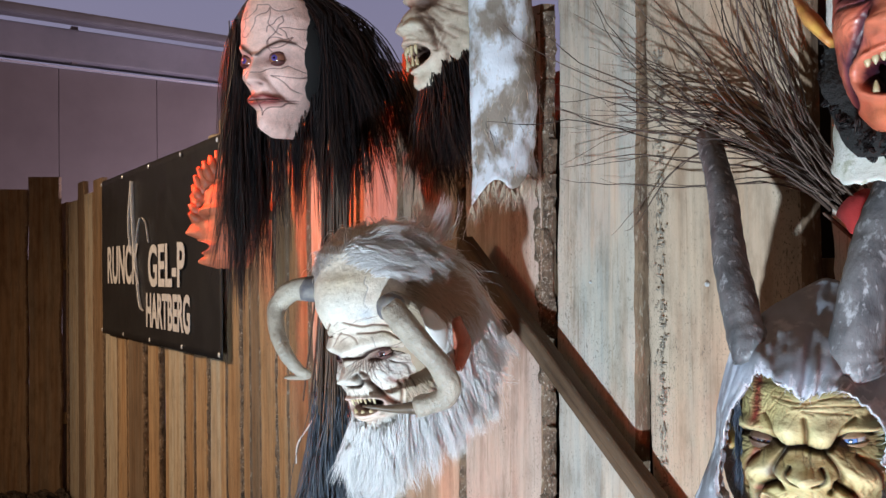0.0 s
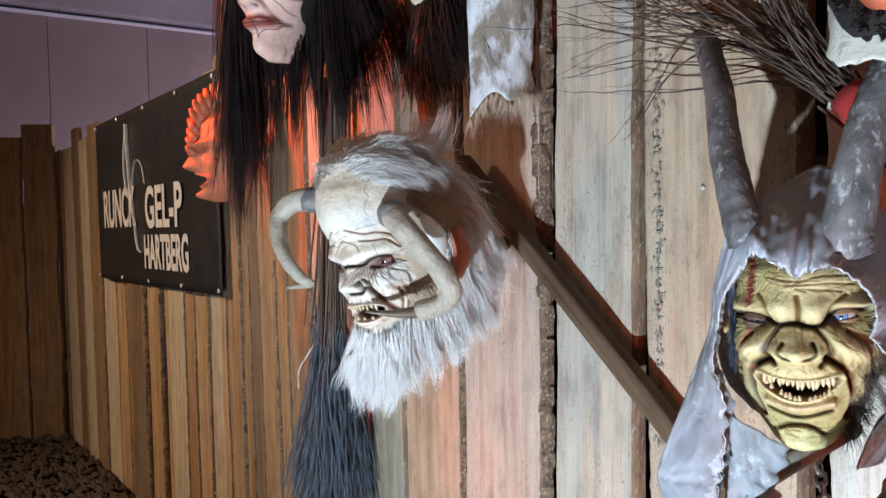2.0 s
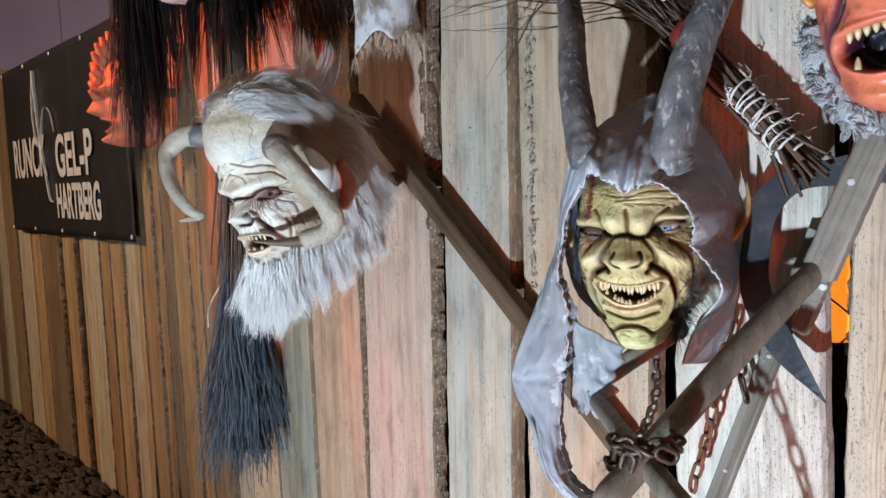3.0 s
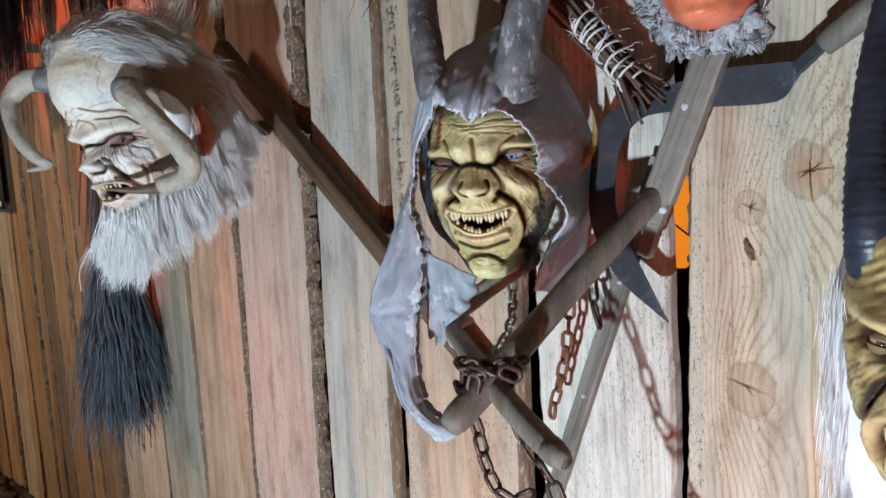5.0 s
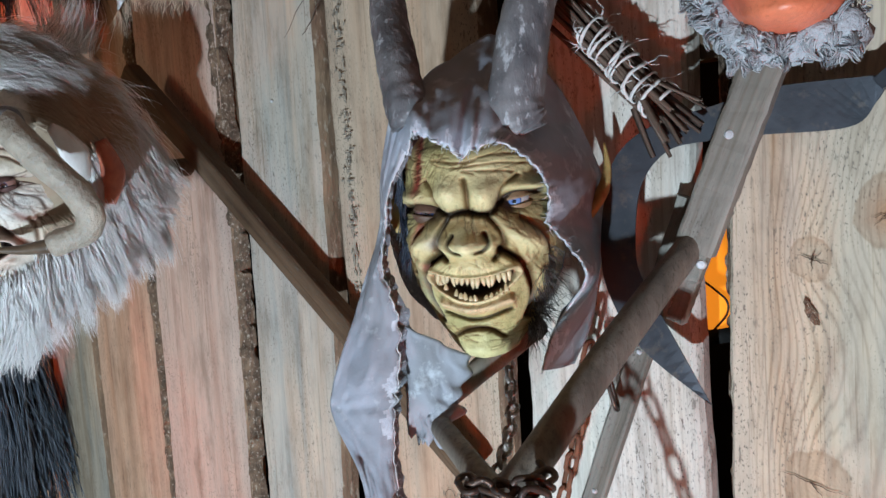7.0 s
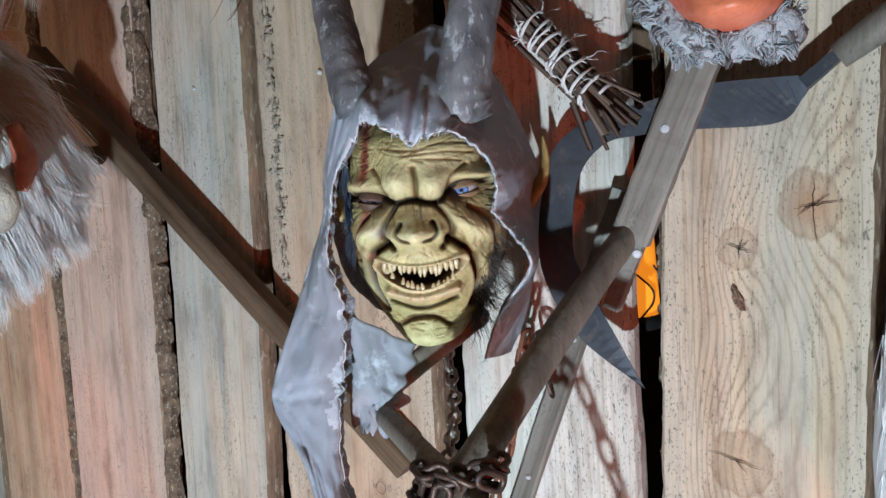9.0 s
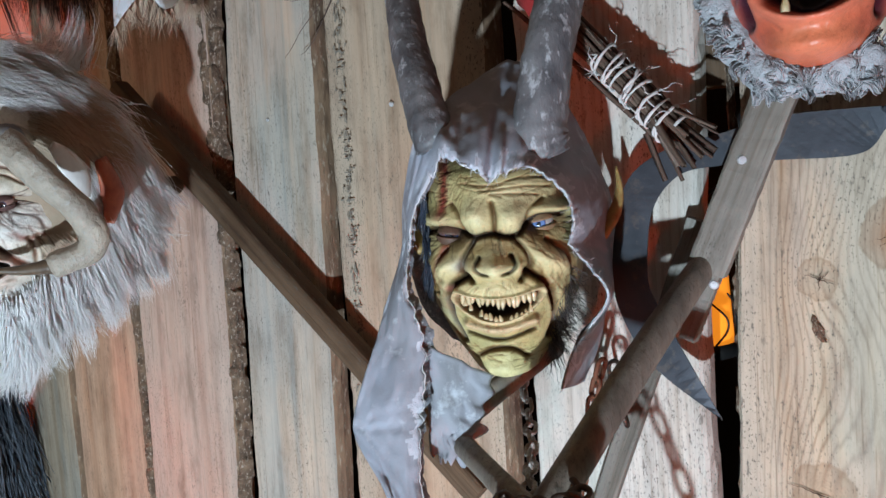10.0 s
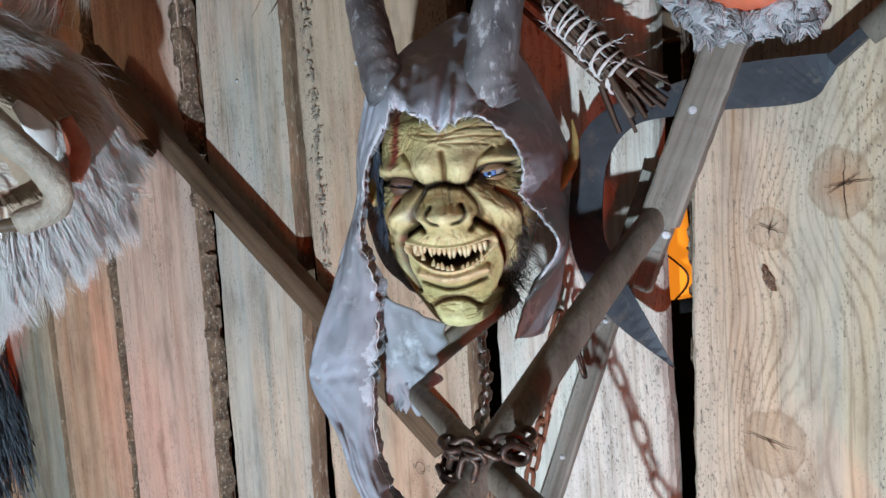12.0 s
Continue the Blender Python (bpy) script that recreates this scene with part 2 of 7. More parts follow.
WOOD = {
    "pink": wood("pink_wood", (0.625, 0.475, 0.40), (0.51, 0.35, 0.285), greying=0.40, lines=22, contrast=0.6, grey=(0.52, 0.47, 0.42), edge=0.7),
    "rose": wood("rose_wood", (0.56, 0.40, 0.295), (0.43, 0.265, 0.18), greying=0.25, lines=24, contrast=0.7, grey=(0.46, 0.40, 0.34), edge=0.6),
    "pale": wood("pale_wood", (0.60, 0.53, 0.44), (0.50, 0.40, 0.31), greying=0.75, lines=22, contrast=0.5, grey=(0.46, 0.47, 0.44), edge=0.6),
    "ash": wood("ash_wood", (0.50, 0.43, 0.33), (0.36, 0.28, 0.20), greying=0.7, lines=26, contrast=0.8, grey=(0.38, 0.38, 0.34), edge=0.5),
    "tan": wood("tan_wood", (0.595, 0.44, 0.32), (0.46, 0.31, 0.21), greying=0.35, lines=26, contrast=0.6, grey=(0.50, 0.47, 0.39), edge=1.0),
    "white": wood("white_wood", (0.72, 0.69, 0.63), (0.56, 0.51, 0.44), greying=0.3, lines=62, contrast=0.8, grey=(0.66, 0.67, 0.66), edge=0.3),
    "brown": wood("brown_wood", (0.40, 0.275, 0.165), (0.26, 0.16, 0.09), greying=0.40, lines=24, grey=(0.33, 0.29, 0.22), vary=0.5, edge=0.5),
    "slab": wood("slab_wood", (0.62, 0.49, 0.35), (0.48, 0.35, 0.24), greying=0.45, lines=85, grey=(0.56, 0.52, 0.46), edge=1.0,
                 knots=((0.171, 0.117, 0.036, 5, (0.34, 0.155, 0.07)), (0.094, 0.068, 0.024, 3.5, (0.40, 0.31, 0.23)), (0.094, -0.192, 0.038, 5, (0.40, 0.28, 0.18))), sway=0.04, contrast=1.9),
    "grey": wood("weathered_wood", (0.29, 0.265, 0.23), (0.13, 0.12, 0.10), greying=0.5, lines=90, grey=(0.27, 0.27, 0.25), contrast=1.1),
    "handle": wood("handle_wood", (0.29, 0.245, 0.20), (0.15, 0.125, 0.10), greying=0.5, lines=60, grey=(0.17, 0.16, 0.145), rough=0.55),
    "beam": wood("beam_wood", (0.17, 0.11, 0.066), (0.085, 0.053, 0.032), greying=0.3, lines=50, grey=(0.16, 0.12, 0.085)),
}
EDGE_WOOD = mottled("bark_edge", (0.30, 0.20, 0.125), (0.12, 0.075, 0.05), 34, 0.9, 0, 90, 1.0, (1, 1, 0.35), spot=(0.40, 0.33, 0.25), distance=0.004)
BARK = mottled("bark", (0.24, 0.165, 0.11), (0.06, 0.042, 0.03), 55, 0.95, 0, 120, 1.0, (1, 1, 0.7), spot=(0.46, 0.40, 0.33), distance=0.006)
SOIL = mottled("soil", (0.035, 0.027, 0.02), (0.012, 0.01, 0.008), 6, 0.95, 0, 40, 1.0, spot=(0.07, 0.055, 0.04), distance=0.02)
IRON = mottled("rusty_iron", (0.10, 0.065, 0.05), (0.055, 0.045, 0.042), 60, 0.5, 0.6, 200, 0.4, spot=(0.17, 0.075, 0.035))
RUST = mottled("rust", (0.23, 0.085, 0.04), (0.13, 0.05, 0.028), 50, 0.8, 0.1, 200, 0.5)
STEEL = mottled("forged_steel", (0.11, 0.12, 0.14), (0.07, 0.078, 0.095), 14, 0.42, 0.75, 60, 0.25, spot=(0.14, 0.13, 0.13))
WORN = mottled("worn_steel", (0.34, 0.33, 0.31), (0.16, 0.12, 0.10), 70, 0.5, 0.4, 200, 0.4, spot=(0.24, 0.12, 0.07))
SCREW = plain("zinc", (0.72, 0.74, 0.78), 0.3, 0.4)
CLOTH = mottled("waxed_cloth", (0.36, 0.40, 0.48), (0.27, 0.275, 0.30), 8, 0.72, 0, 240, 0.5, spot=(0.48, 0.51, 0.56), distance=0.001)
FLEECE_EDGE = hair_mat("fleece_edge", (0.35, 0.37, 0.41), (0.55, 0.57, 0.6), (0.7, 0.7, 0.7), 0.8)
HIDE = mottled("cow_hide", (0.70, 0.75, 0.82), (0.27, 0.23, 0.19), 13, 0.85, 0, 160, 0.8, (1, 1, 0.6), spot=(0.36, 0.33, 0.30), blend=(0.45, 0.55))
PAINT = painted("latex_paint")
WET = painted("wet_paint", 0.18, 200, 0.15, 0.5)
SATIN = painted("satin_paint", 0.40, 230, 0.5, 0.12)
HORN_DARK = mottled("dark_horn", (0.25, 0.25, 0.26), (0.06, 0.064, 0.074), 16, 0.45, 0, 70, 0.7, (1.6, 1.6, 0.8), spot=(0.46, 0.48, 0.51), distance=0.003)
HORN_PALE = mottled("pale_horn", (0.50, 0.44, 0.36), (0.33, 0.29, 0.24), 30, 0.5, 0, 110, 1.0, spot=(0.40, 0.38, 0.34), distance=0.004)
IVORY = mottled("tooth_ivory", (0.70, 0.62, 0.42), (0.46, 0.34, 0.17), 110, 0.25, 0, 200, 0.1)
H_WHITE = hair_mat("white_hair", (0.90, 0.89, 0.89), (0.97, 0.97, 0.98), (0.80, 0.77, 0.75), 0.7, 0.18, (0.0, 0.16, 0.0))
H_BEIGE = hair_mat("beige_hair", (0.58, 0.46, 0.35), (0.74, 0.62, 0.49), (0.50, 0.39, 0.28), 0.7, 0.14, (0.0, 0.16, 0.0))
# the reddish strands carry the red lamp's light in their colour
H_BLACK = hair_mat("black_hair", (0.006, 0.006, 0.008), (0.014, 0.011, 0.012), (0.05, 0.022, 0.018), 0.42)
H_BROOM = hair_mat("dark_bristle", (0.032, 0.045, 0.064), (0.08, 0.105, 0.14), (0.16, 0.19, 0.235), 0.5)
H_GREY = hair_mat("grey_fleece", (0.36, 0.38, 0.41), (0.55, 0.57, 0.6), (0.66, 0.67, 0.69), 0.8, 0.3)
H_TWIG = hair_mat("twig_bark", (0.075, 0.05, 0.038), (0.15, 0.10, 0.075), (0.22, 0.17, 0.14), 0.7)
H_BRUSH = hair_mat("brush_twig", (0.05, 0.034, 0.03), (0.10, 0.066, 0.052), (0.17, 0.12, 0.10), 0.6)
H_CORD = hair_mat("cord", (0.5, 0.51, 0.52), (0.66, 0.66, 0.65), (0.38, 0.37, 0.35), 0.85)
H_SIDE = hair_mat("sideburn", (0.05, 0.045, 0.045), (0.10, 0.09, 0.08), (0.18, 0.16, 0.14))


# ---- builders ----
def base_point(name, m, label, category, group="", kind=""):
    ob = new(name)
    ob.empty_display_size = 0.05
    ob.matrix_world = m
    return tagged(ob, label, category, group, kind)


def link_mesh(name, me, material, parent=None, label="", smooth=True):
    me.materials.append(material)
    if smooth:
        me.polygons.foreach_set("use_smooth", [True] * len(me.polygons))
    ob = new(name, me)
    if parent is not None:
        ob.parent = parent
    if label:
        ob["label"] = label
    return ob


def mesh_of(name, verts, faces):
    me = bpy.data.meshes.new(name)
    me.from_pydata([tuple(v) for v in verts], [], faces)
    me.update()
    return me


def part(name, bm, material, parent=None, label="", smooth=False):
    me = bpy.data.meshes.new(name)
    bm.to_mesh(me)
    bm.free()
    return link_mesh(name, me, material, parent, label, smooth)


def curve_points(pts, n):
    """A smooth line through the points (Catmull-Rom), n samples."""
    p = np.array(pts, float)
    p = np.vstack([2 * p[0] - p[1], p, 2 * p[-1] - p[-2]])
    u = np.linspace(0, len(p) - 3 - 1e-6, n)
    i = u.astype(int)
    f = (u - i)[:, None]
    a, b, c, d = p[i], p[i + 1], p[i + 2], p[i + 3]
    return 0.5 * (2 * b + (c - a) * f + (2 * a - 5 * b + 4 * c - d) * f**2 + (3 * b - a - 3 * c + d) * f**3)


def tube(path, radii, sides=12, wobble=0.0, ridge=0.0, ridges=30, flat=1.0, seed=0, square=False):
    """Verts and faces of a closed tube along a path."""
    p = np.array(path, float)
    n = len(p)
    tan = np.gradient(p, axis=0)
    tan /= np.linalg.norm(tan, axis=1)[:, None]
    ref = np.array([0.0, 0.0, 1.0]) if abs(tan[0][2]) < 0.9 else np.array([1.0, 0.0, 0.0])
    side = np.cross(tan[0], ref)
    verts = []
    for k in range(n):
        side = side - tan[k] * (side @ tan[k])
        side /= np.linalg.norm(side)
        up = np.cross(side, tan[k])
        for s in range(sides):
            a = 2 * math.pi * (s + (0.5 if square else 0)) / sides
            r = radii[k] * (1 + ridge * math.sin(ridges * k / n * 6.283 + 1.3 * noise.noise((s * 0.6, k * 0.2, seed))))
            if wobble:
                r *= 1 + wobble * noise.noise((math.cos(a) * 1.3, math.sin(a) * 1.3 + seed * 3.1, k * 9.0 / n))
            verts.append(p[k] + r * (math.cos(a) * side + math.sin(a) * up * flat))
    faces = [(k * sides + s, k * sides + (s + 1) % sides, (k + 1) * sides + (s + 1) % sides, (k + 1) * sides + s) for k in range(n - 1) for s in range(sides)]
    faces += [tuple(range(sides))[::-1], tuple((n - 1) * sides + s for s in range(sides))]
    return verts, faces


def tube_part(name, path, radii, material, parent=None, label="", **kw):
    smooth = kw.pop("smooth", True)
    v, f = tube(path, radii, **kw)
    return link_mesh(name, mesh_of(name, v, f), material, parent, label, smooth)


def strands(name, roots, ways, lengths, width, material, parent, segs=8, fall=0.5, wob=0.15, clump=6, seed=1, label="", tip=0.12, kind="stuff", lock=0.0):
    """A coat of tapered three-sided hairs."""
    rng = np.random.default_rng(seed)
    n = len(roots)
    pos = np.array(roots, float)
    way = np.array(ways, float)
    way /= np.linalg.norm(way, axis=1)[:, None]
    lengths = np.broadcast_to(np.array(lengths, float), (n,))
    step = (lengths / segs)[:, None]
    seeds = pos[rng.integers(0, n, max(1, n // clump))]
    group = np.concatenate([np.argmin(((q[:, None] - seeds[None]) ** 2).sum(-1), 1) for q in np.array_split(pos, max(1, n // 400))])
    if lock:
        step = step * rng.uniform(0.72, 1.12, len(seeds))[group][:, None]
    drift = rng.normal(0, 1, (max(1, n // clump), segs, 3))
    pts = [pos]
    for k in range(segs):
        way = way + np.array([0, 0, -fall / segs * 2.2]) + wob * (0.75 * drift[group, k] + 0.4 * rng.normal(0, 1, (n, 3)))
        way /= np.linalg.norm(way, axis=1)[:, None]
        pos = pos + way * step
        pts.append(pos)
    line = np.stack(pts, 1)
    if lock:
        count = np.maximum(np.bincount(group, minlength=len(seeds)), 1)
        mean = np.stack([np.stack([np.bincount(group, line[:, k, c], len(seeds)) / count for c in range(3)], -1) for k in range(segs + 1)], 1)
        line = line + (mean[group] - line) * (lock * np.linspace(0, 1, segs + 1) ** 0.8)[None, :, None]
    tan = np.gradient(line, axis=1)
    tan /= np.linalg.norm(tan, axis=2)[..., None]
    ref = rng.normal(0, 1, (n, 1, 3))
    s1 = np.cross(tan, ref)
    s1 /= np.linalg.norm(s1, axis=2)[..., None]
    s2 = np.cross(tan, s1)
    taper = (1 - np.linspace(0, 1, segs + 1) ** 1.5 * (1 - tip))[None, :, None] * width * rng.uniform(0.6, 1.3, (n, 1, 1))
    verts = np.stack([line + taper * (math.cos(a) * s1 + math.sin(a) * s2) for a in (0, 2.094, 4.189)], 2).reshape(-1, 3)
    k = np.arange(segs)[:, None]
    s = np.arange(3)[None]
    quad = np.stack([k * 3 + s, k * 3 + (s + 1) % 3, (k + 1) * 3 + (s + 1) % 3, (k + 1) * 3 + s], -1).reshape(-1, 4)
    faces = (quad[None] + (np.arange(n) * 3 * (segs + 1))[:, None, None]).reshape(-1, 4)
    me = bpy.data.meshes.new(name)
    me.from_pydata(verts.tolist(), [], faces.tolist())
    ob = link_mesh(name, me, material, parent, label)
    if kind:
        ob["kind"] = kind
    return ob


def block(name, x0, x1, y0, y1, z0, z1, material, parent=None, bevel=0.004, label=""):
    bm = bmesh.new()
    bmesh.ops.create_cube(bm, size=1)
    for v in bm.verts:
        v.co = Vector(((x0 + x1) / 2 + v.co.x * (x1 - x0), (y0 + y1) / 2 + v.co.y * (y1 - y0), (z0 + z1) / 2 + v.co.z * (z1 - z0)))
    if bevel:
        bmesh.ops.bevel(bm, geom=bm.edges[:], offset=bevel, segments=2, affect="EDGES", profile=0.6)
    return part(name, bm, material, parent, label)


def screw(place, parent, r=0.005, way=(0, -1, 0)):
    bm = bmesh.new()
    bmesh.ops.create_cone(bm, cap_ends=True, segments=12, radius1=r, radius2=r * 0.7, depth=0.003)
    bmesh.ops.create_cone(bm, cap_ends=True, segments=5, radius1=r * 0.45, radius2=r * 0.4, depth=0.005)
    ob = part("screw", bm, SCREW, parent, "bright zinc screw head")
    ob.matrix_local = Matrix.Translation(place) @ Vector(way).to_track_quat("Z", "Y").to_matrix().to_4x4()
    return ob


class Face:
    """A mask sculpted on a bulging sheet: x to the viewer's right, -y to the front, z up."""

    def __init__(s, zk, wk, dk, base, span=120, nu=150, nv=190):
        s.nu, s.nv = nu, nv
        z = np.linspace(zk[0], zk[-1], nv)
        pad = np.ones(9) / 9
        soft = lambda a: np.convolve(np.pad(np.interp(z, zk, a), 4, mode="edge"), pad, "valid")
        w, d = soft(wk), soft(dk)
        lin = np.linspace(-1, 1, nu)
        th = np.radians(span) * (0.72 * lin + 0.28 * lin**3)
        T, Z = np.meshgrid(th, z)
        s.X, s.Y, s.Z = w[:, None] * np.sin(T), -d[:, None] * np.cos(T), Z
        s.n = np.stack([np.sin(T) * 0.75, -np.cos(T), 0 * T], -1)
        s.front = np.clip(np.cos(T) * 4, 0, 1)
        s.disp = np.zeros_like(Z)
        s.col = np.ones(Z.shape + (3,)) * np.array(base)

    def g(s, cx, cz, sx, sz, rot=0.0):
        c, k = math.cos(radians(rot)), math.sin(radians(rot))
        dx, dz = s.X - cx, s.Z - cz
        u, v = c * dx + k * dz, -k * dx + c * dz
        return np.exp(-((u / sx) ** 2) - (v / sz) ** 2) * s.front

    def blob(s, cx, cz, sx, sz, amp, rot=0.0, both=False, colour=None, cover=0.8, grow=1.0):
        for sign in (1, -1) if both else (1,):
            s.disp += amp * s.g(sign * cx, cz, sx, sz, sign * rot)
            if colour:
                s.tint(sign * cx, cz, sx * grow, sz * grow, colour, cover, sign * rot)

    def tint(s, cx, cz, sx, sz, colour, cover=0.8, rot=0.0, both=False):
        for sign in (1, -1) if both else (1,):
            f = (cover * s.g(sign * cx, cz, sx, sz, sign * rot))[..., None]
            s.col = s.col * (1 - f) + np.array(colour) * f

    def dist(s, pts):
        best = np.full(s.X.shape, 9.0)
        for (ax, az), (bx, bz) in zip(pts[:-1], pts[1:]):
            ux, uz = bx - ax, bz - az
            t = np.clip(((s.X - ax) * ux + (s.Z - az) * uz) / (ux * ux + uz * uz + 1e-12), 0, 1)
            best = np.minimum(best, np.hypot(s.X - ax - t * ux, s.Z - az - t * uz))
        return best

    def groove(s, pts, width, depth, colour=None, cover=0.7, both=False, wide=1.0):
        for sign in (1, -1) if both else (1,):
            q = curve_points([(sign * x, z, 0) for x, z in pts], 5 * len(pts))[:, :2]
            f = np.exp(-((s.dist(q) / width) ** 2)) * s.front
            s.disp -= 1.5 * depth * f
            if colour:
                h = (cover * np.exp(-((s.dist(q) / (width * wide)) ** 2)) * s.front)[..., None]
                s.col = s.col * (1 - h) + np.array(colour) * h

    def wrinkles(s, cx, cz, sx, sz, amp, pitch, arch=0.0, colour=None, cover=0.4, seed=0):
        f = s.g(cx, cz, sx, sz)
        wave = np.sin((s.Z - cz + arch * (s.X - cx) ** 2 + 0.006 * np.sin((s.X - cx) * 70 + seed)) / pitch * 6.283)
        s.disp += 1.5 * amp * f * wave
        if colour:
            h = (cover * f * np.clip(-wave, 0, 1) ** 2)[..., None]
            s.col = s.col * (1 - h) + np.array(colour) * h

    def nose(s, cx, top, tip, amp, w_top, w_tip, cut=0.012, wing=0.0):
        t = np.clip((top - s.Z) / (top - tip), 0, 1.6)
        w = w_top + (w_tip - w_top) * np.clip(t, 0, 1)
        prof = np.clip(t, 0, 1) ** 0.9 / (1 + np.exp((tip - 0.6 * cut - s.Z) / (cut * 0.28)))
        s.disp += amp * prof * np.exp(-(np.abs((s.X - cx) / w) ** 2.3)) * s.front
        if wing:
            s.blob(cx + w_tip * 1.0, tip + 0.004, w_tip * 0.42, cut * 0.9, wing)
            s.blob(cx - w_tip * 1.0, tip + 0.004, w_tip * 0.42, cut * 0.9, wing)

    def mouth(s, cx, cz, hw, hh, bend, depth, lip, inside=(0.03, 0.006, 0.006), lips=(0.35, 0.1, 0.08), skew=0.0):
        dx = (s.X - cx) / hw
        zz = (s.Z - cz - bend * (s.X - cx) ** 2 - skew * (s.X - cx)) / hh
        r = np.sqrt(dx * dx + zz * zz)
        s.disp += lip * np.exp(-(((r - 1.16) / 0.2) ** 2)) * s.front
        hole = 1 / (1 + np.exp((r - 0.97) / 0.04)) * s.front
        s.disp -= depth * hole
        f = (np.exp(-(((r - 1.12) / 0.2) ** 2)) * s.front * 0.9)[..., None]
        s.col = s.col * (1 - f) + np.array(lips) * f
        h = hole[..., None]
        s.col = s.col * (1 - h) + np.array(inside) * h

    def creases(s, n, cx, cz, sx, sz, angle, ln, width, depth, colour, cover=0.6, seed=0, swing=0.35):
        """Many short painted wrinkles whose run follows angle(x, z) in radians."""
        rng = random.Random(seed)
        for _ in range(n):
            x, z = rng.gauss(cx, sx), rng.gauss(cz, sz)
            p, w = [(x, z)], rng.uniform(-swing, swing)
            hop = ln * rng.uniform(0.5, 1.2) / 4
            for _ in range(4):
                a = angle(x, z) + w + rng.uniform(-0.25, 0.25)
                x, z = x + hop * math.cos(a), z + hop * math.sin(a)
                p.append((x, z))
            q = np.array(p)
            d = s.dist(q)
            f = np.exp(-((d / (width * rng.uniform(0.7, 1.3))) ** 2)) * s.front
            s.disp -= depth * rng.uniform(0.5, 1.3) * f
            h = (cover * rng.uniform(0.5, 1.1) * f)[..., None].clip(0, 1)
            s.col = s.col * (1 - h) + np.array(colour) * h

    def rough_skin(s, amp, scale, seed=0):
        k = np.array([noise.fractal((x * scale + seed, y * scale, z * scale), 0.8, 2.0, 4) for x, y, z in zip(s.X.ravel(), s.Y.ravel(), s.Z.ravel())])
        s.disp += amp * k.reshape(s.X.shape)

    def at(s, x, z):
        i = np.argmin((s.X - x) ** 2 + (s.Z - z) ** 2 + (1 - s.front))
        p = np.stack([s.X, s.Y, s.Z], -1).reshape(-1, 3)[i] + s.n.reshape(-1, 3)[i] * s.disp.ravel()[i]
        return p

    def relief_shade(s, low, high, amount=0.6, gain=420.0, reach=7):
        """Painted-in shade: darkens the relief's hollows and lightens its ridges, like a painter's wash."""
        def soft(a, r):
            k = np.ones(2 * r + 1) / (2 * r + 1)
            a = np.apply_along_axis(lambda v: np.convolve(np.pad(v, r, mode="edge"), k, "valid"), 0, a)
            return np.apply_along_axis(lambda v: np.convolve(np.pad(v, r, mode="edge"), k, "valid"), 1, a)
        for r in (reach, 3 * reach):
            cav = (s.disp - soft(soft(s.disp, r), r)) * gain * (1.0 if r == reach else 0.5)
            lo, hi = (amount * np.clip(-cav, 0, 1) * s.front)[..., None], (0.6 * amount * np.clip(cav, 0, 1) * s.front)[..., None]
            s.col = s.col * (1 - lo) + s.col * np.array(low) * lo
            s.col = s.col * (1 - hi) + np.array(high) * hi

    def build(s, name, material, parent, label=""):
        p = np.stack([s.X, s.Y, s.Z], -1) + s.n * s.disp[..., None]
        nu, nv = s.nu, s.nv
        faces = [(j * nu + i, j * nu + i + 1, (j + 1) * nu + i + 1, (j + 1) * nu + i) for j in range(nv - 1) for i in range(nu - 1)]
        verts = p.reshape(-1, 3).tolist()
        for j, order in ((nv - 1, 1), (0, -1)):
            verts.append(p[j].mean(0).tolist())
            c = len(verts) - 1
            faces += [(j * nu + i, j * nu + i + 1, c)[::order] for i in range(nu - 1)]
        me = mesh_of(name, verts, faces)
        cols = np.ones((len(verts), 4))
        cols[: nu * nv, :3] = np.clip(s.col.reshape(-1, 3), 0, 1)
        cols[nu * nv :, :3] = np.clip(s.col[-1].mean(0), 0, 1)
        ca = me.color_attributes.new("paint", "FLOAT_COLOR", "POINT")
        ca.data.foreach_set("color", cols.ravel())
        return link_mesh(name, me, material, parent, label)


def eyeball(name, place, r, way, parent, iris=(0.12, 0.25, 0.55), white=(0.55, 0.50, 0.46), rim=(0.03, 0.05, 0.12), label=""):
    bm = bmesh.new()
    bmesh.ops.create_uvsphere(bm, u_segments=72, v_segments=56, radius=r)
    me = bpy.data.meshes.new(name)
    bm.to_mesh(me)
    bm.free()
    ca = me.color_attributes.new("paint", "FLOAT_COLOR", "POINT")
    w = Vector(way).normalized()
    for i, v in enumerate(me.vertices):
        d = v.co.normalized().angle(w)
        c = (0.004, 0.004, 0.006) if d < 0.17 else iris if d < 0.42 else rim if d < 0.52 else white
        ca.data[i].color = (*c, 1)
    ob = link_mesh(name, me, WET, parent, label)
    ob.location = place
    return ob


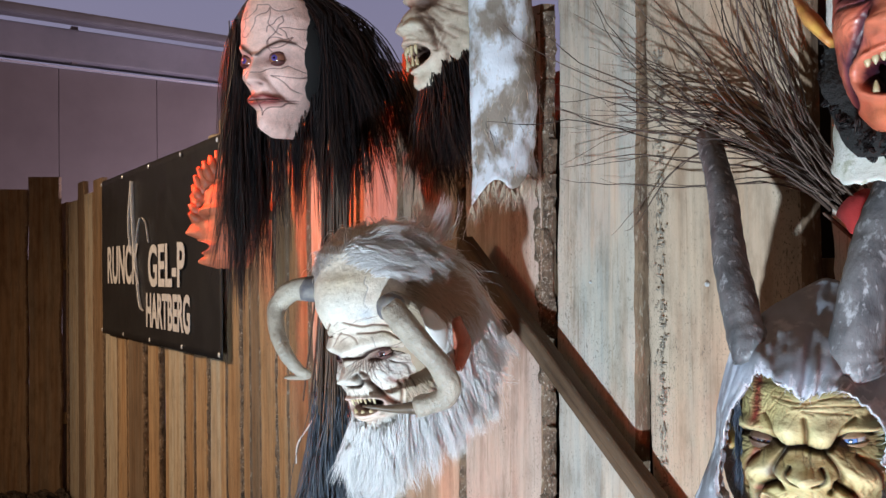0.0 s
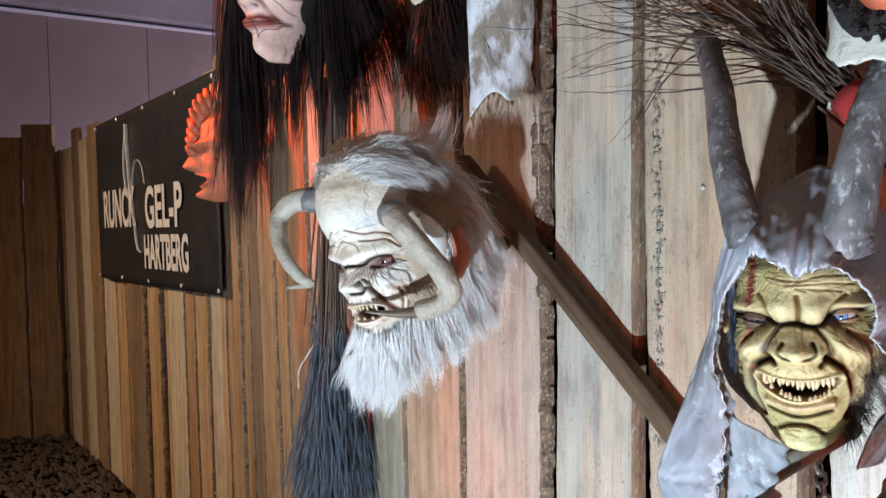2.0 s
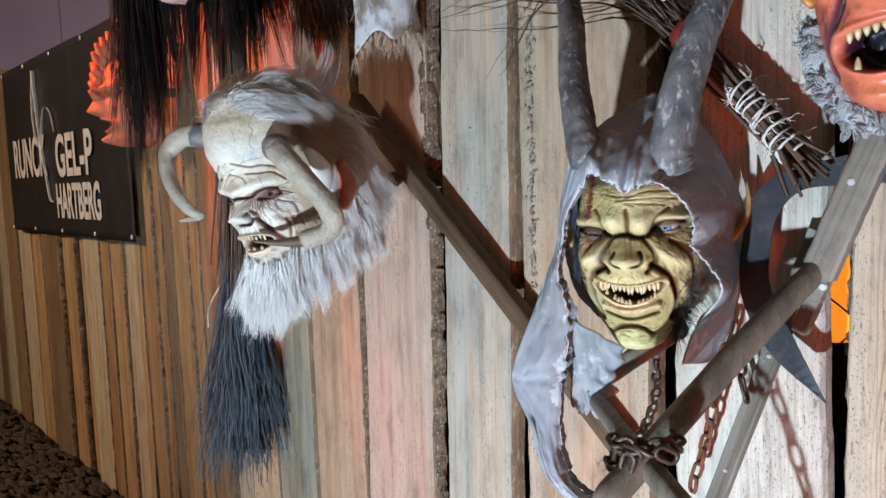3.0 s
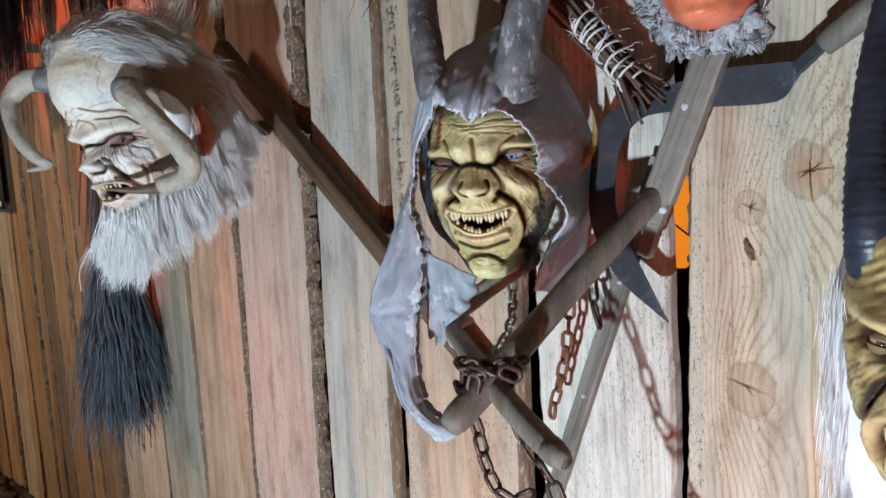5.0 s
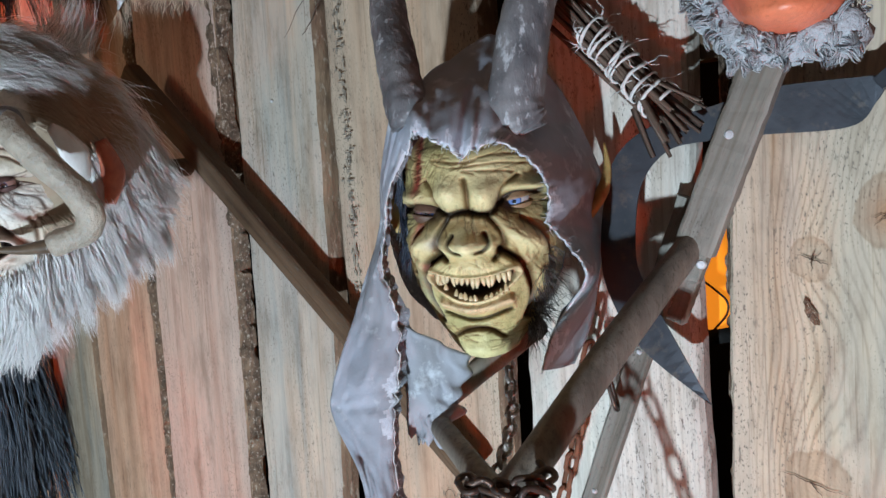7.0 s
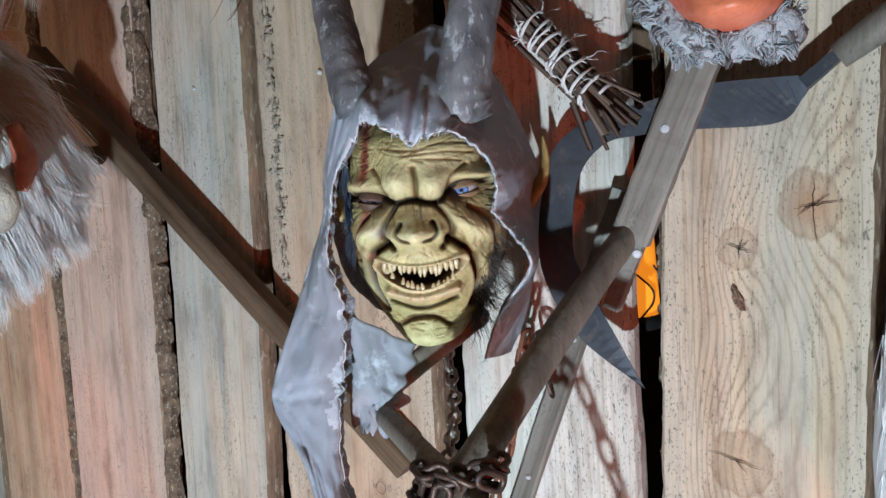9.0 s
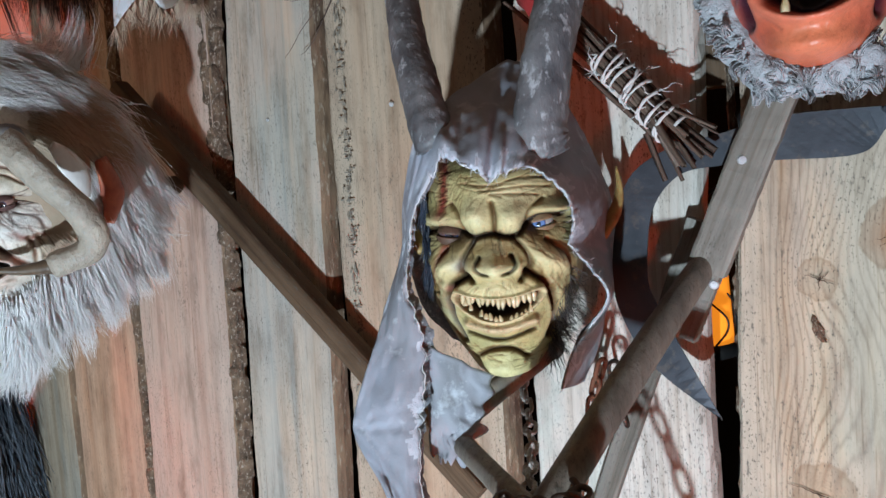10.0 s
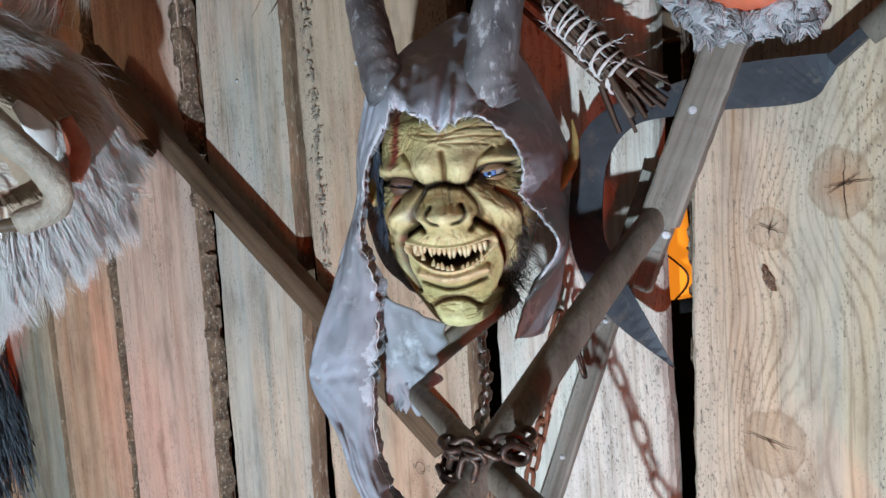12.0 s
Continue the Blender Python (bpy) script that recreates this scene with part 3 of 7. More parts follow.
def eyelids(place, r, parent, colour, up=8, low=-16, tilt=0):
    """Upper and lower lid over an eyeball; up and low are the heights of their rims in degrees."""
    for name in ("upper_eyelid", "lower_eyelid"):
        verts, faces, rows = [], [], 9
        e0, e1 = (up, 80) if name[0] == "u" else (low, -80)
        for j in range(rows):
            e = radians(e0 + (e1 - e0) * j / (rows - 1))
            for i in range(25):
                a = radians(-100 + 200 * i / 24)
                q = r * (1.10 if j == 0 else 1.07)
                verts.append((q * math.cos(e) * math.sin(a), -q * math.cos(e) * math.cos(a), q * math.sin(e)))
        faces = [(j * 25 + i, j * 25 + i + 1, (j + 1) * 25 + i + 1, (j + 1) * 25 + i) for j in range(rows - 1) for i in range(24)]
        me = mesh_of(name, verts, faces)
        ca = me.color_attributes.new("paint", "FLOAT_COLOR", "POINT")
        ca.data.foreach_set("color", [c for _ in verts for c in (*colour, 1)])
        ob = link_mesh(name, me, PAINT, parent)
        ob.matrix_local = pose(*place, 0, tilt, 0)
        ob.modifiers.new("thick", "SOLIDIFY").thickness = 0.0015


def tooth(parent, place, length, r, lean=(0, 0), up=False, label=""):
    bm = bmesh.new()
    rings = []
    for k, (h, q) in enumerate(((0, 1.0), (0.35, 1.02), (0.7, 0.68), (0.92, 0.3), (1.0, 0.08))):
        rings.append([bm.verts.new((q * r * math.cos(a), q * r * 0.8 * math.sin(a) + 0.12 * length * h * h, -h * length)) for a in (i * 1.0472 for i in range(6))])
    for a, b in zip(rings[:-1], rings[1:]):
        for i in range(6):
            bm.faces.new((a[i], a[(i + 1) % 6], b[(i + 1) % 6], b[i]))
    bm.faces.new(rings[-1])
    ob = part("tooth", bm, IVORY, parent, label, smooth=True)
    ob.matrix_local = pose(*place, (180 if up else 0) + lean[0], lean[1], 0)
    return ob


def link_shape(length, width, r, name="link_shape"):
    """One oval chain link, its length along z."""
    half = (length - width) / 2
    path = [(width / 2 - r) * np.array([math.cos(a), 0, math.sin(a)]) + np.array([0, 0, half if math.sin(a) > 0 else -half]) for a in (2 * math.pi * (k + 0.5) / 14 for k in range(14))]
    verts, faces = [], []
    for k in range(14):
        p, q = path[k], path[(k + 1) % 14] - path[k - 1]
        q = q / np.linalg.norm(q)
        out = np.cross(q, (0, 1, 0))
        for s in range(6):
            a = s * 1.0472
            verts.append(p + r * (math.cos(a) * out + math.sin(a) * np.array([0, 1, 0])))
            faces.append((k * 6 + s, k * 6 + (s + 1) % 6, ((k + 1) % 14) * 6 + (s + 1) % 6, ((k + 1) % 14) * 6 + s))
    return mesh_of(name, verts, faces)


def chain(label, path, material, length=0.034, width=0.021, r=0.0033, twist=20, seed=0, jitter=0.0):
    pts = curve_points(path, 400)
    along = np.r_[0, np.cumsum(np.linalg.norm(np.diff(pts, axis=0), axis=1))]
    pitch = length - 2.6 * r
    me = link_shape(length, width, r)
    me.materials.append(material)
    me.polygons.foreach_set("use_smooth", [True] * len(me.polygons))
    top = base_point("chain", pose(*pts[0]), label, "chain", "iron chains")
    rng = random.Random(seed)
    for k in range(int(along[-1] / pitch)):
        s = (k + 0.5) * pitch
        p = np.array([np.interp(s, along, pts[:, i]) for i in range(3)])
        q = np.array([np.interp(s + 0.01, along, pts[:, i]) - np.interp(s - 0.01, along, pts[:, i]) for i in range(3)])
        ob = new("link", me)
        ob.parent = top
        turn = Vector(q).to_track_quat("Z", "Y").to_matrix().to_4x4()
        ob.matrix_local = Matrix.Translation(Vector(p - pts[0])) @ turn @ pose(0, 0, 0, rng.uniform(-jitter, jitter), rng.uniform(-jitter, jitter), twist + 90 * (k % 2) + rng.uniform(-12, 12))
    return top

# ---- the setting ----
GROUND = -0.15


def build_ground():
    n = 70
    g = np.sign(np.linspace(-1, 1, n)) * np.abs(np.linspace(-1, 1, n)) ** 2.6 * 60
    verts, faces = [], []
    for y in g:
        for x in g:
            near = math.exp(-((x + 3.5) ** 2 + (y + 0.3) ** 2) / 14)
            verts.append((x - 2.5, y - 0.5, GROUND + near * 0.05 * noise.fractal((x * 1.6, y * 1.6, 0), 0.8, 2, 4)))
    for j in range(n - 1):
        for i in range(n - 1):
            faces.append((j * n + i, j * n + i + 1, (j + 1) * n + i + 1, (j + 1) * n + i))
    ob = link_mesh("ground", mesh_of("ground", verts, faces), SOIL)
    tagged(ob, "dark trodden earth strewn with bark mulch", "ground", kind="structure")
    rng = random.Random(4)
    verts, faces = [], []
    for _ in range(2600):
        x, y = rng.uniform(-6.0, -1.2), -abs(rng.gauss(0, 0.55)) - 0.02
        c, r, a = Vector((x, y, GROUND + 0.015 + rng.uniform(0, 0.03))), rng.uniform(0.012, 0.05), rng.uniform(0, 6.28)
        b = len(verts)
        for k in range(5):
            q = a + k * 1.2566 + rng.uniform(-0.3, 0.3)
            verts.append(c + Vector((r * math.cos(q) * 1.6, r * math.sin(q) * 0.6, rng.uniform(-0.008, 0.012))))
        verts.append(c + Vector((0, 0, 0.014)))
        faces += [(b + k, b + (k + 1) % 5, b + 5) for k in range(5)]
    tagged(link_mesh("bark_mulch", mesh_of("bark_mulch", verts, faces), mottled("mulch", (0.06, 0.04, 0.028), (0.02, 0.015, 0.012), 30, 0.95, 0, 80, 0.6, spot=(0.16, 0.14, 0.12)), smooth=False),
           "loose dark bark mulch lying along the fence foot", "mulch", kind="stuff")


def board_mesh(w, z0, z1, seed, wav=0.006, thick=0.03, taper=0.0, lean=0.0, steps=110):
    """A live-edged board, its front on y = 0, x from 0 to w; the waney right edge shows its own wood."""
    verts, faces, across = [], [], []
    prof = ((0, 1.0), (0, 0.45), (0.012, 0.10), (0.03, 0.0), (0.12, 0.0), (0.3, 0.0), (0.5, 0.0), (0.7, 0.0), (0.88, 0.0), (0.955, 0.0), (0.975, 0.14), (0.993, 0.45), (1, 1.0))
    m = len(prof)
    for k in range(steps + 1):
        z = z0 + (z1 - z0) * k / steps
        a = wav * (noise.noise((z * 2.3, seed * 7.7, 0)) + 0.5 * noise.noise((z * 9, seed * 3.1, 5)) + 0.35 * noise.noise((z * 31, seed, 9)))
        b = w + wav * (noise.noise((z * 2.1, seed * 5.3, 20)) + 0.5 * noise.noise((z * 8, seed * 2.1, 25)) + 0.35 * noise.noise((z * 29, seed, 29))) - taper * (z - z0)
        chip = 0.006 * max(0.0, noise.noise((z * 17, seed, 40)) - 0.15)
        for i, (u, v) in enumerate(prof):
            cup = 0.0025 * noise.noise((u * 2 + seed, z * 1.1, 3))
            nick = (-chip if i == 9 else 0.003 * noise.noise((z * 60, i, seed)) if i in (2, 10, 11) else 0)
            verts.append((a + u * (b - a) + lean * z + nick, v * thick + cup * (v == 0), z + (0.004 * noise.noise((u * 5, seed, 0)) if k in (0, steps) else 0)))
            across.append(u)
    for k in range(steps):
        for i in range(m):
            j = (i + 1) % m
            faces.append((k * m + i, k * m + j, (k + 1) * m + j, (k + 1) * m + i))
    faces += [tuple(range(m))[::-1], tuple(steps * m + i for i in range(m))]
    me = mesh_of("board", verts, faces)
    me.attributes.new("across", "FLOAT", "POINT").data.foreach_set("value", across)
    me.polygons.foreach_set("material_index", [1 if q < steps * m and q % m in (9, 10, 11) else 0 for q in range(len(faces))])
    return me


def add_board(parent, me, wood_name, label=""):
    ob = link_mesh("board", me, WOOD[wood_name], parent, label, smooth=False)
    me.materials.append(EDGE_WOOD)
    return ob


def bark_strip(parent, x, w, z0, z1, seed, y=0.004):
    """Ragged bark left on a board's edge, broken into scales of its own depth."""
    verts, faces = [], []
    n = int((z1 - z0) * 150)
    rng = random.Random(seed * 13 + 1)
    cell, left = (0.0, 0.0, 1.0), 0
    for k in range(n + 1):
        z = z0 + (z1 - z0) * k / n
        if left <= 0:
            left = rng.randint(2, 8)
            cell = (rng.uniform(-0.003, 0.003), rng.uniform(-0.004, 0.003), rng.choice((0.35, 0.7, 0.85, 1.0, 1.0, 1.15)))
        left -= 1
        on = cell[2] * (0.45 + 0.55 * max(0.0, min(1.0, 0.7 + 1.5 * noise.noise((z * 4, seed, 1)))))
        c = x + 0.003 * noise.noise((z * 4, seed, 7)) + cell[0]
        for i, (u, d) in enumerate(((-0.5, 0.006), (-0.42, -0.002), (-0.1, -0.004), (0.05, -0.001), (0.3, 0.003), (0.5, 0.016))):
            jag = noise.noise((z * 60, i * 3.3, seed)) + 0.6 * noise.noise((z * 140, i * 5.1, seed))
            verts.append((c + u * w * on + 0.0022 * jag, y + d + cell[1] + 0.0025 * jag, z))
    for k in range(n):
        for i in range(5):
            faces.append((k * 6 + i, k * 6 + i + 1, (k + 1) * 6 + i + 1, (k + 1) * 6 + i))
    return link_mesh("bark", mesh_of("bark", verts, faces), BARK, parent, "ragged dark bark edge", smooth=False)


def build_fence():
    fence = base_point("wall_north", pose(0, 0, GROUND), "rough fence of upright live-edged timber boards", "fence wall", kind="structure")
    rng = random.Random(11)
    main = (  # left edge, right edge at eye height, wood, front y, top, width of the bark at the right edge, lean
        (-0.428, -0.142, "pink", 0.0, 1.99, 0.034, 0.026), (-0.106, 0.116, "pale", 0.0, 2.02, 0.0, 0.026), (0.140, 0.460, "tan", 0.002, 2.0, 0.0, 0.010),
        (0.494, 0.752, "white", 0.002, 2.02, 0.0, 0.0), (-0.705, -0.446, "rose", 0.004, 2.0, 0.036, 0.010),
        (-0.935, -0.715, "ash", 0.002, 1.96, 0.0, 0.0), (-1.135, -0.950, "tan", 0.006, 2.01, 0.02, 0.0),
        (1.085, 1.33, "pale", 0.0, 2.0, 0.0, 0.0), (1.345, 1.60, "tan", 0.002, 2.0, 0.0, 0.0), (1.615, 1.88, "pink", 0.0, 2.02, 0.0, 0.0), (1.9, 2.15, "tan", 0, 2.0, 0.0, 0.0))
    rows = list(main)
    edge = -1.145
    for w in (0.135, 0.105, 0.09, 0.095, 0.15, 0.10, 0.075, 0.145, 0.065, 0.155, 0.05, 0.14, 0.125, 0.255, 0.11, 0.125, 0.155, 0.31, 0.085, 0.19, 0.3, 0.27, 0.26, 0.2, 0.32, 0.22):
        rows.append((edge - w + rng.uniform(0.004, 0.022), edge, rng.choice(("brown", "brown", "brown", "ash")), rng.uniform(0, 0.024), 1.98 + rng.uniform(-0.06, 0.07), rng.choice((0.0, 0.0, 0.016, 0.02)), rng.uniform(-0.006, 0.006)))
        edge -= w
    eye = 1.15 - GROUND
    for n, (x0, x1, kind, y, top, bark, lean) in enumerate(rows):
        ob = add_board(fence, board_mesh(x1 - x0, 0, top - GROUND, n, 0.007 if n < 8 else 0.011), kind)
        if kind == "white":  # sawn square, no bark left on it
            ob.data.polygons.foreach_set("material_index", [0] * len(ob.data.polygons))
        ob.matrix_local = pose(x0 - lean * eye, y, 0, 0, math.degrees(lean), 0)
        if bark:
            bark_strip(ob, x1 - x0 - 0.1 * bark, bark, 0.02, top - GROUND - 0.02, n)
    slab = add_board(fence, board_mesh(0.245, -1.0, 0.95, 31, 0.005, 0.05, lean=0.035), "slab", "wide knotty slab with pale sapwood edges")
    slab.location = (0.790, -0.012, 1.05 - GROUND)
    bark_strip(slab, 0.0, 0.009, -0.9, 0.9, 77, 0.012)
    crack_mat = plain("open_crack", (0.07, 0.04, 0.025), 0.9)
    for kx, kz, arms in ((0.171, 0.117, ((86, 0.042), (-86, 0.062), (6, 0.052), (188, 0.030), (35, 0.03), (215, 0.03))), (0.094, 0.068, ((-20, 0.026), (80, 0.018), (160, 0.026), (-100, 0.02), (40, 0.02))), (0.094, -0.188, ((-16, 0.05), (166, 0.05), (-50, 0.03)))):
        for ang, ln in arms:
            verts, faces = [], []
            for k in range(9):
                s = 0.7 * ln * k / 8
                off = 0.0026 * noise.noise((k * 0.7, ang * 0.1, kx * 50))
                c, d = math.cos(radians(ang)), math.sin(radians(ang))
                x, z = s * c - off * d, s * d + off * c
                w = 0.0007 * (1 - k / 8) + 0.00012
                verts += [(x - w * d, 0, z + w * c), (x + w * d, 0, z - w * c)]
                if k:
                    faces.append((2 * k - 2, 2 * k - 1, 2 * k + 1, 2 * k))
            ck = link_mesh("crack", mesh_of("crack", verts, faces), crack_mat, slab, "dark drying crack in a knot", False)
            ck.location = (kx + 0.035 * kz, -0.0032, kz)
    # a torn resin pocket between the knots
    pick = random.Random(6)
    rim = [(0.0062 * math.cos(a) * pick.uniform(0.6, 1.2) - 0.011 * math.sin(a) * 0.55, -0.0012 * (k % 2), 0.016 * math.sin(a) * pick.uniform(0.75, 1.15)) for k, a in enumerate(i * 0.3307 for i in range(19))]
    pocket = link_mesh("resin_pocket", mesh_of("resin_pocket", rim + [(0.0005, -0.0004, 0.001)], [(k, (k + 1) % 19, 19) for k in range(19)]), mottled("resin_bark", (0.20, 0.10, 0.05), (0.06, 0.03, 0.02), 140, 0.7, 0, 300, 0.8, spot=(0.55, 0.48, 0.38)), slab, "torn brown resin pocket", False)
    pocket.location = (0.094, -0.0030, 0.008)
    ring = [((0.0085 + 0.0009 * k) * math.cos(a), 0, (0.0095 + 0.0009 * k) * math.sin(a)) for a in (i * 0.3142 for i in range(20)) for k in (0, 1)]
    mark = link_mesh("knot_ring", mesh_of("knot_ring", ring, [(2 * i, 2 * i + 1, (2 * i + 3) % 40, (2 * i + 2) % 40) for i in range(20)]), crack_mat, fence, "thin dark ring of a small knot", False)
    mark.location = (0.338, -0.0032, 0.735 - GROUND)
    edge_b = bark_strip(fence, -0.150, 0.036, 1.45, 2.1, 5, 0.0)
    edge_b["label"] = "lichen-grey ragged bark edge"
    for z0, z1 in ((1.355, 1.425), (0.42, 0.49)):
        for x0, x1 in ((-1.15, 0.30), (0.302, 2.2), (-3.0, -1.152), (-5.1, -3.002)):
            block("rail", x0, x1, 0.034, 0.075, z0 - GROUND, z1 - GROUND, WOOD["beam"], fence, 0.003)
    # printed grading marks on one board, too worn to read
    rng = random.Random(3)
    ink = mottled("worn_ink", (0.15, 0.135, 0.115), (0.36, 0.32, 0.26), 260, 0.9, 0, 100, 0.1)
    z = 1.80
    while z > 0.90:
        h = rng.uniform(0.020, 0.034)
        bm = bmesh.new()
        step = 0
        for _ in range(rng.randint(9, 15)):
            cx, cz = rng.gauss(0, 0.005), rng.uniform(-0.5, 0.5) * h
            w, hh = rng.choice(((0.0022, 0.010), (0.0085, 0.0022), (0.003, 0.006), (0.0045, 0.0035)))
            w, hh, k = w * rng.uniform(0.7, 1.3), hh * rng.uniform(0.7, 1.3), rng.uniform(-0.3, 0.3)
            bm.faces.new([bm.verts.new((cx + a * w / 2 + k * b * hh / 2, -0.00006 * step, cz + b * hh / 2)) for a, b in ((-1, -1), (1, -1), (1.1, 0.9), (-0.8, 1.1))])
            step += 1
        ob = part("stamp", bm, ink, fence, "worn dark grading stamp")
        ob.location = (0.176 + 0.010 * (z - 1.15) + rng.uniform(-0.002, 0.002), -0.0030, z - GROUND)
        z -= h + rng.uniform(0.003, 0.012)
    for x, z in ((0.0, 1.386), (0.275, 1.384), (0.02, 0.45), (0.27, 0.455), (-0.28, 1.39), (-0.55, 1.392), (0.62, 1.40), (0.9, 0.46)):
        screw((x, -0.003, z - GROUND), fence, 0.0045 if x else 0.003)
    return fence


def build_side_fence():
    side = base_point("wall_west", pose(-5.16, -0.02, GROUND, 0, 0, 61), "return of the board fence at the yard corner", "fence wall", kind="structure")
    x = 0.02
    rng = random.Random(8)
    for n in range(9):
        w = rng.uniform(0.2, 0.3)
        ob = add_board(side, board_mesh(w, 0, 2.22 + rng.uniform(-0.05, 0.05), 60 + n, 0.012), "brown")
        ob.location = (-x - w, 0, 0)
        x += w + rng.uniform(0.004, 0.03)
    block("rail", -x, 0, 0.035, 0.075, 0.5, 0.58, WOOD["brown"], side, 0.003)
    block("rail", -x, 0, 0.035, 0.075, 1.6, 1.68, WOOD["brown"], side, 0.003)


def build_surround():
    # added black sheet standing in for the darkness behind the gaps
    dark = mottled("gap_black", (0.012, 0.011, 0.012), (0.006, 0.006, 0.007), 4, 0.9, 0, 30, 0.5)
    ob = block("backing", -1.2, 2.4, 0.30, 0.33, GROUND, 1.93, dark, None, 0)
    tagged(ob, "added black sheet that darkens the gaps between boards", "tarpaulin", kind="structure")
    hall = base_point("hall", pose(-7.1, 0, GROUND), "grey sheet-clad hall behind the fence", "building", kind="structure")
    clad = mottled("hall_cladding", (0.21, 0.175, 0.18), (0.16, 0.13, 0.135), 1.2, 0.6, 0, 8, 0.2)
    rng = random.Random(2)
    y = -6.0
    while y < 12:
        w = 0.9
        block("panel", -0.1 + rng.uniform(-0.006, 0.006), 0.0, y, y + w - 0.003, 0, 3.5, clad, hall, 0.006)
        y += w
    block("edge_strip", 0.0, 0.04, -6, 12, 3.50, 3.515, plain("strip_paint", (0.55, 0.52, 0.58), 0.4), hall, 0.004, "thin pale edge strip")
    block("fascia", -0.12, 0.10, -6, 12, 3.56, 3.86, mottled("fascia_paint", (0.27, 0.25, 0.29), (0.2, 0.19, 0.22), 2, 0.6, 0, 12, 0.2), hall, 0.02)
    block("gutter", 0.05, 0.22, -6, 12, 3.90, 4.0, mottled("gutter_metal", (0.26, 0.25, 0.28), (0.20, 0.19, 0.22), 3, 0.4, 0.3, 12, 0.2), hall, 0.03)
    for y in (-1.6, 0.4, 2.4, 4.4):
        block("downpipe", 0.0, 0.07, y, y + 0.06, 3.55, 3.9, clad, hall, 0.01)
    m, t, p = nodes_of("dusk_sky")
    em = node(t, "ShaderNodeEmission", Strength=0.55)
    co = t.nodes.new("ShaderNodeTexCoord").outputs["Generated"]
    sp = t.nodes.new("ShaderNodeSeparateXYZ")
    t.links.new(co, sp.inputs[0])
    t.links.new(ramp(t, sp.outputs[2], (0.0, (0.22, 0.17, 0.24)), (0.45, (0.42, 0.39, 0.58)), (1.0, (0.30, 0.32, 0.55))), em.inputs[0])
    t.links.new(em.outputs[0], t.nodes["Material Output"].inputs[0])
    verts, faces = [], []
    for k in range(25):
        a = radians(95 + 85 * k / 24)
        verts += [(40 * math.cos(a), 40 * math.sin(a), -2), (40 * math.cos(a), 40 * math.sin(a), 26)]
        if k:
            faces.append((2 * k - 2, 2 * k, 2 * k + 1, 2 * k - 1))
    tagged(link_mesh("backdrop", mesh_of("backdrop", verts, faces), m), "violet dusk sky far behind the yard", "sky", kind="structure")


build_ground()
build_fence()
build_side_fence()
build_surround()


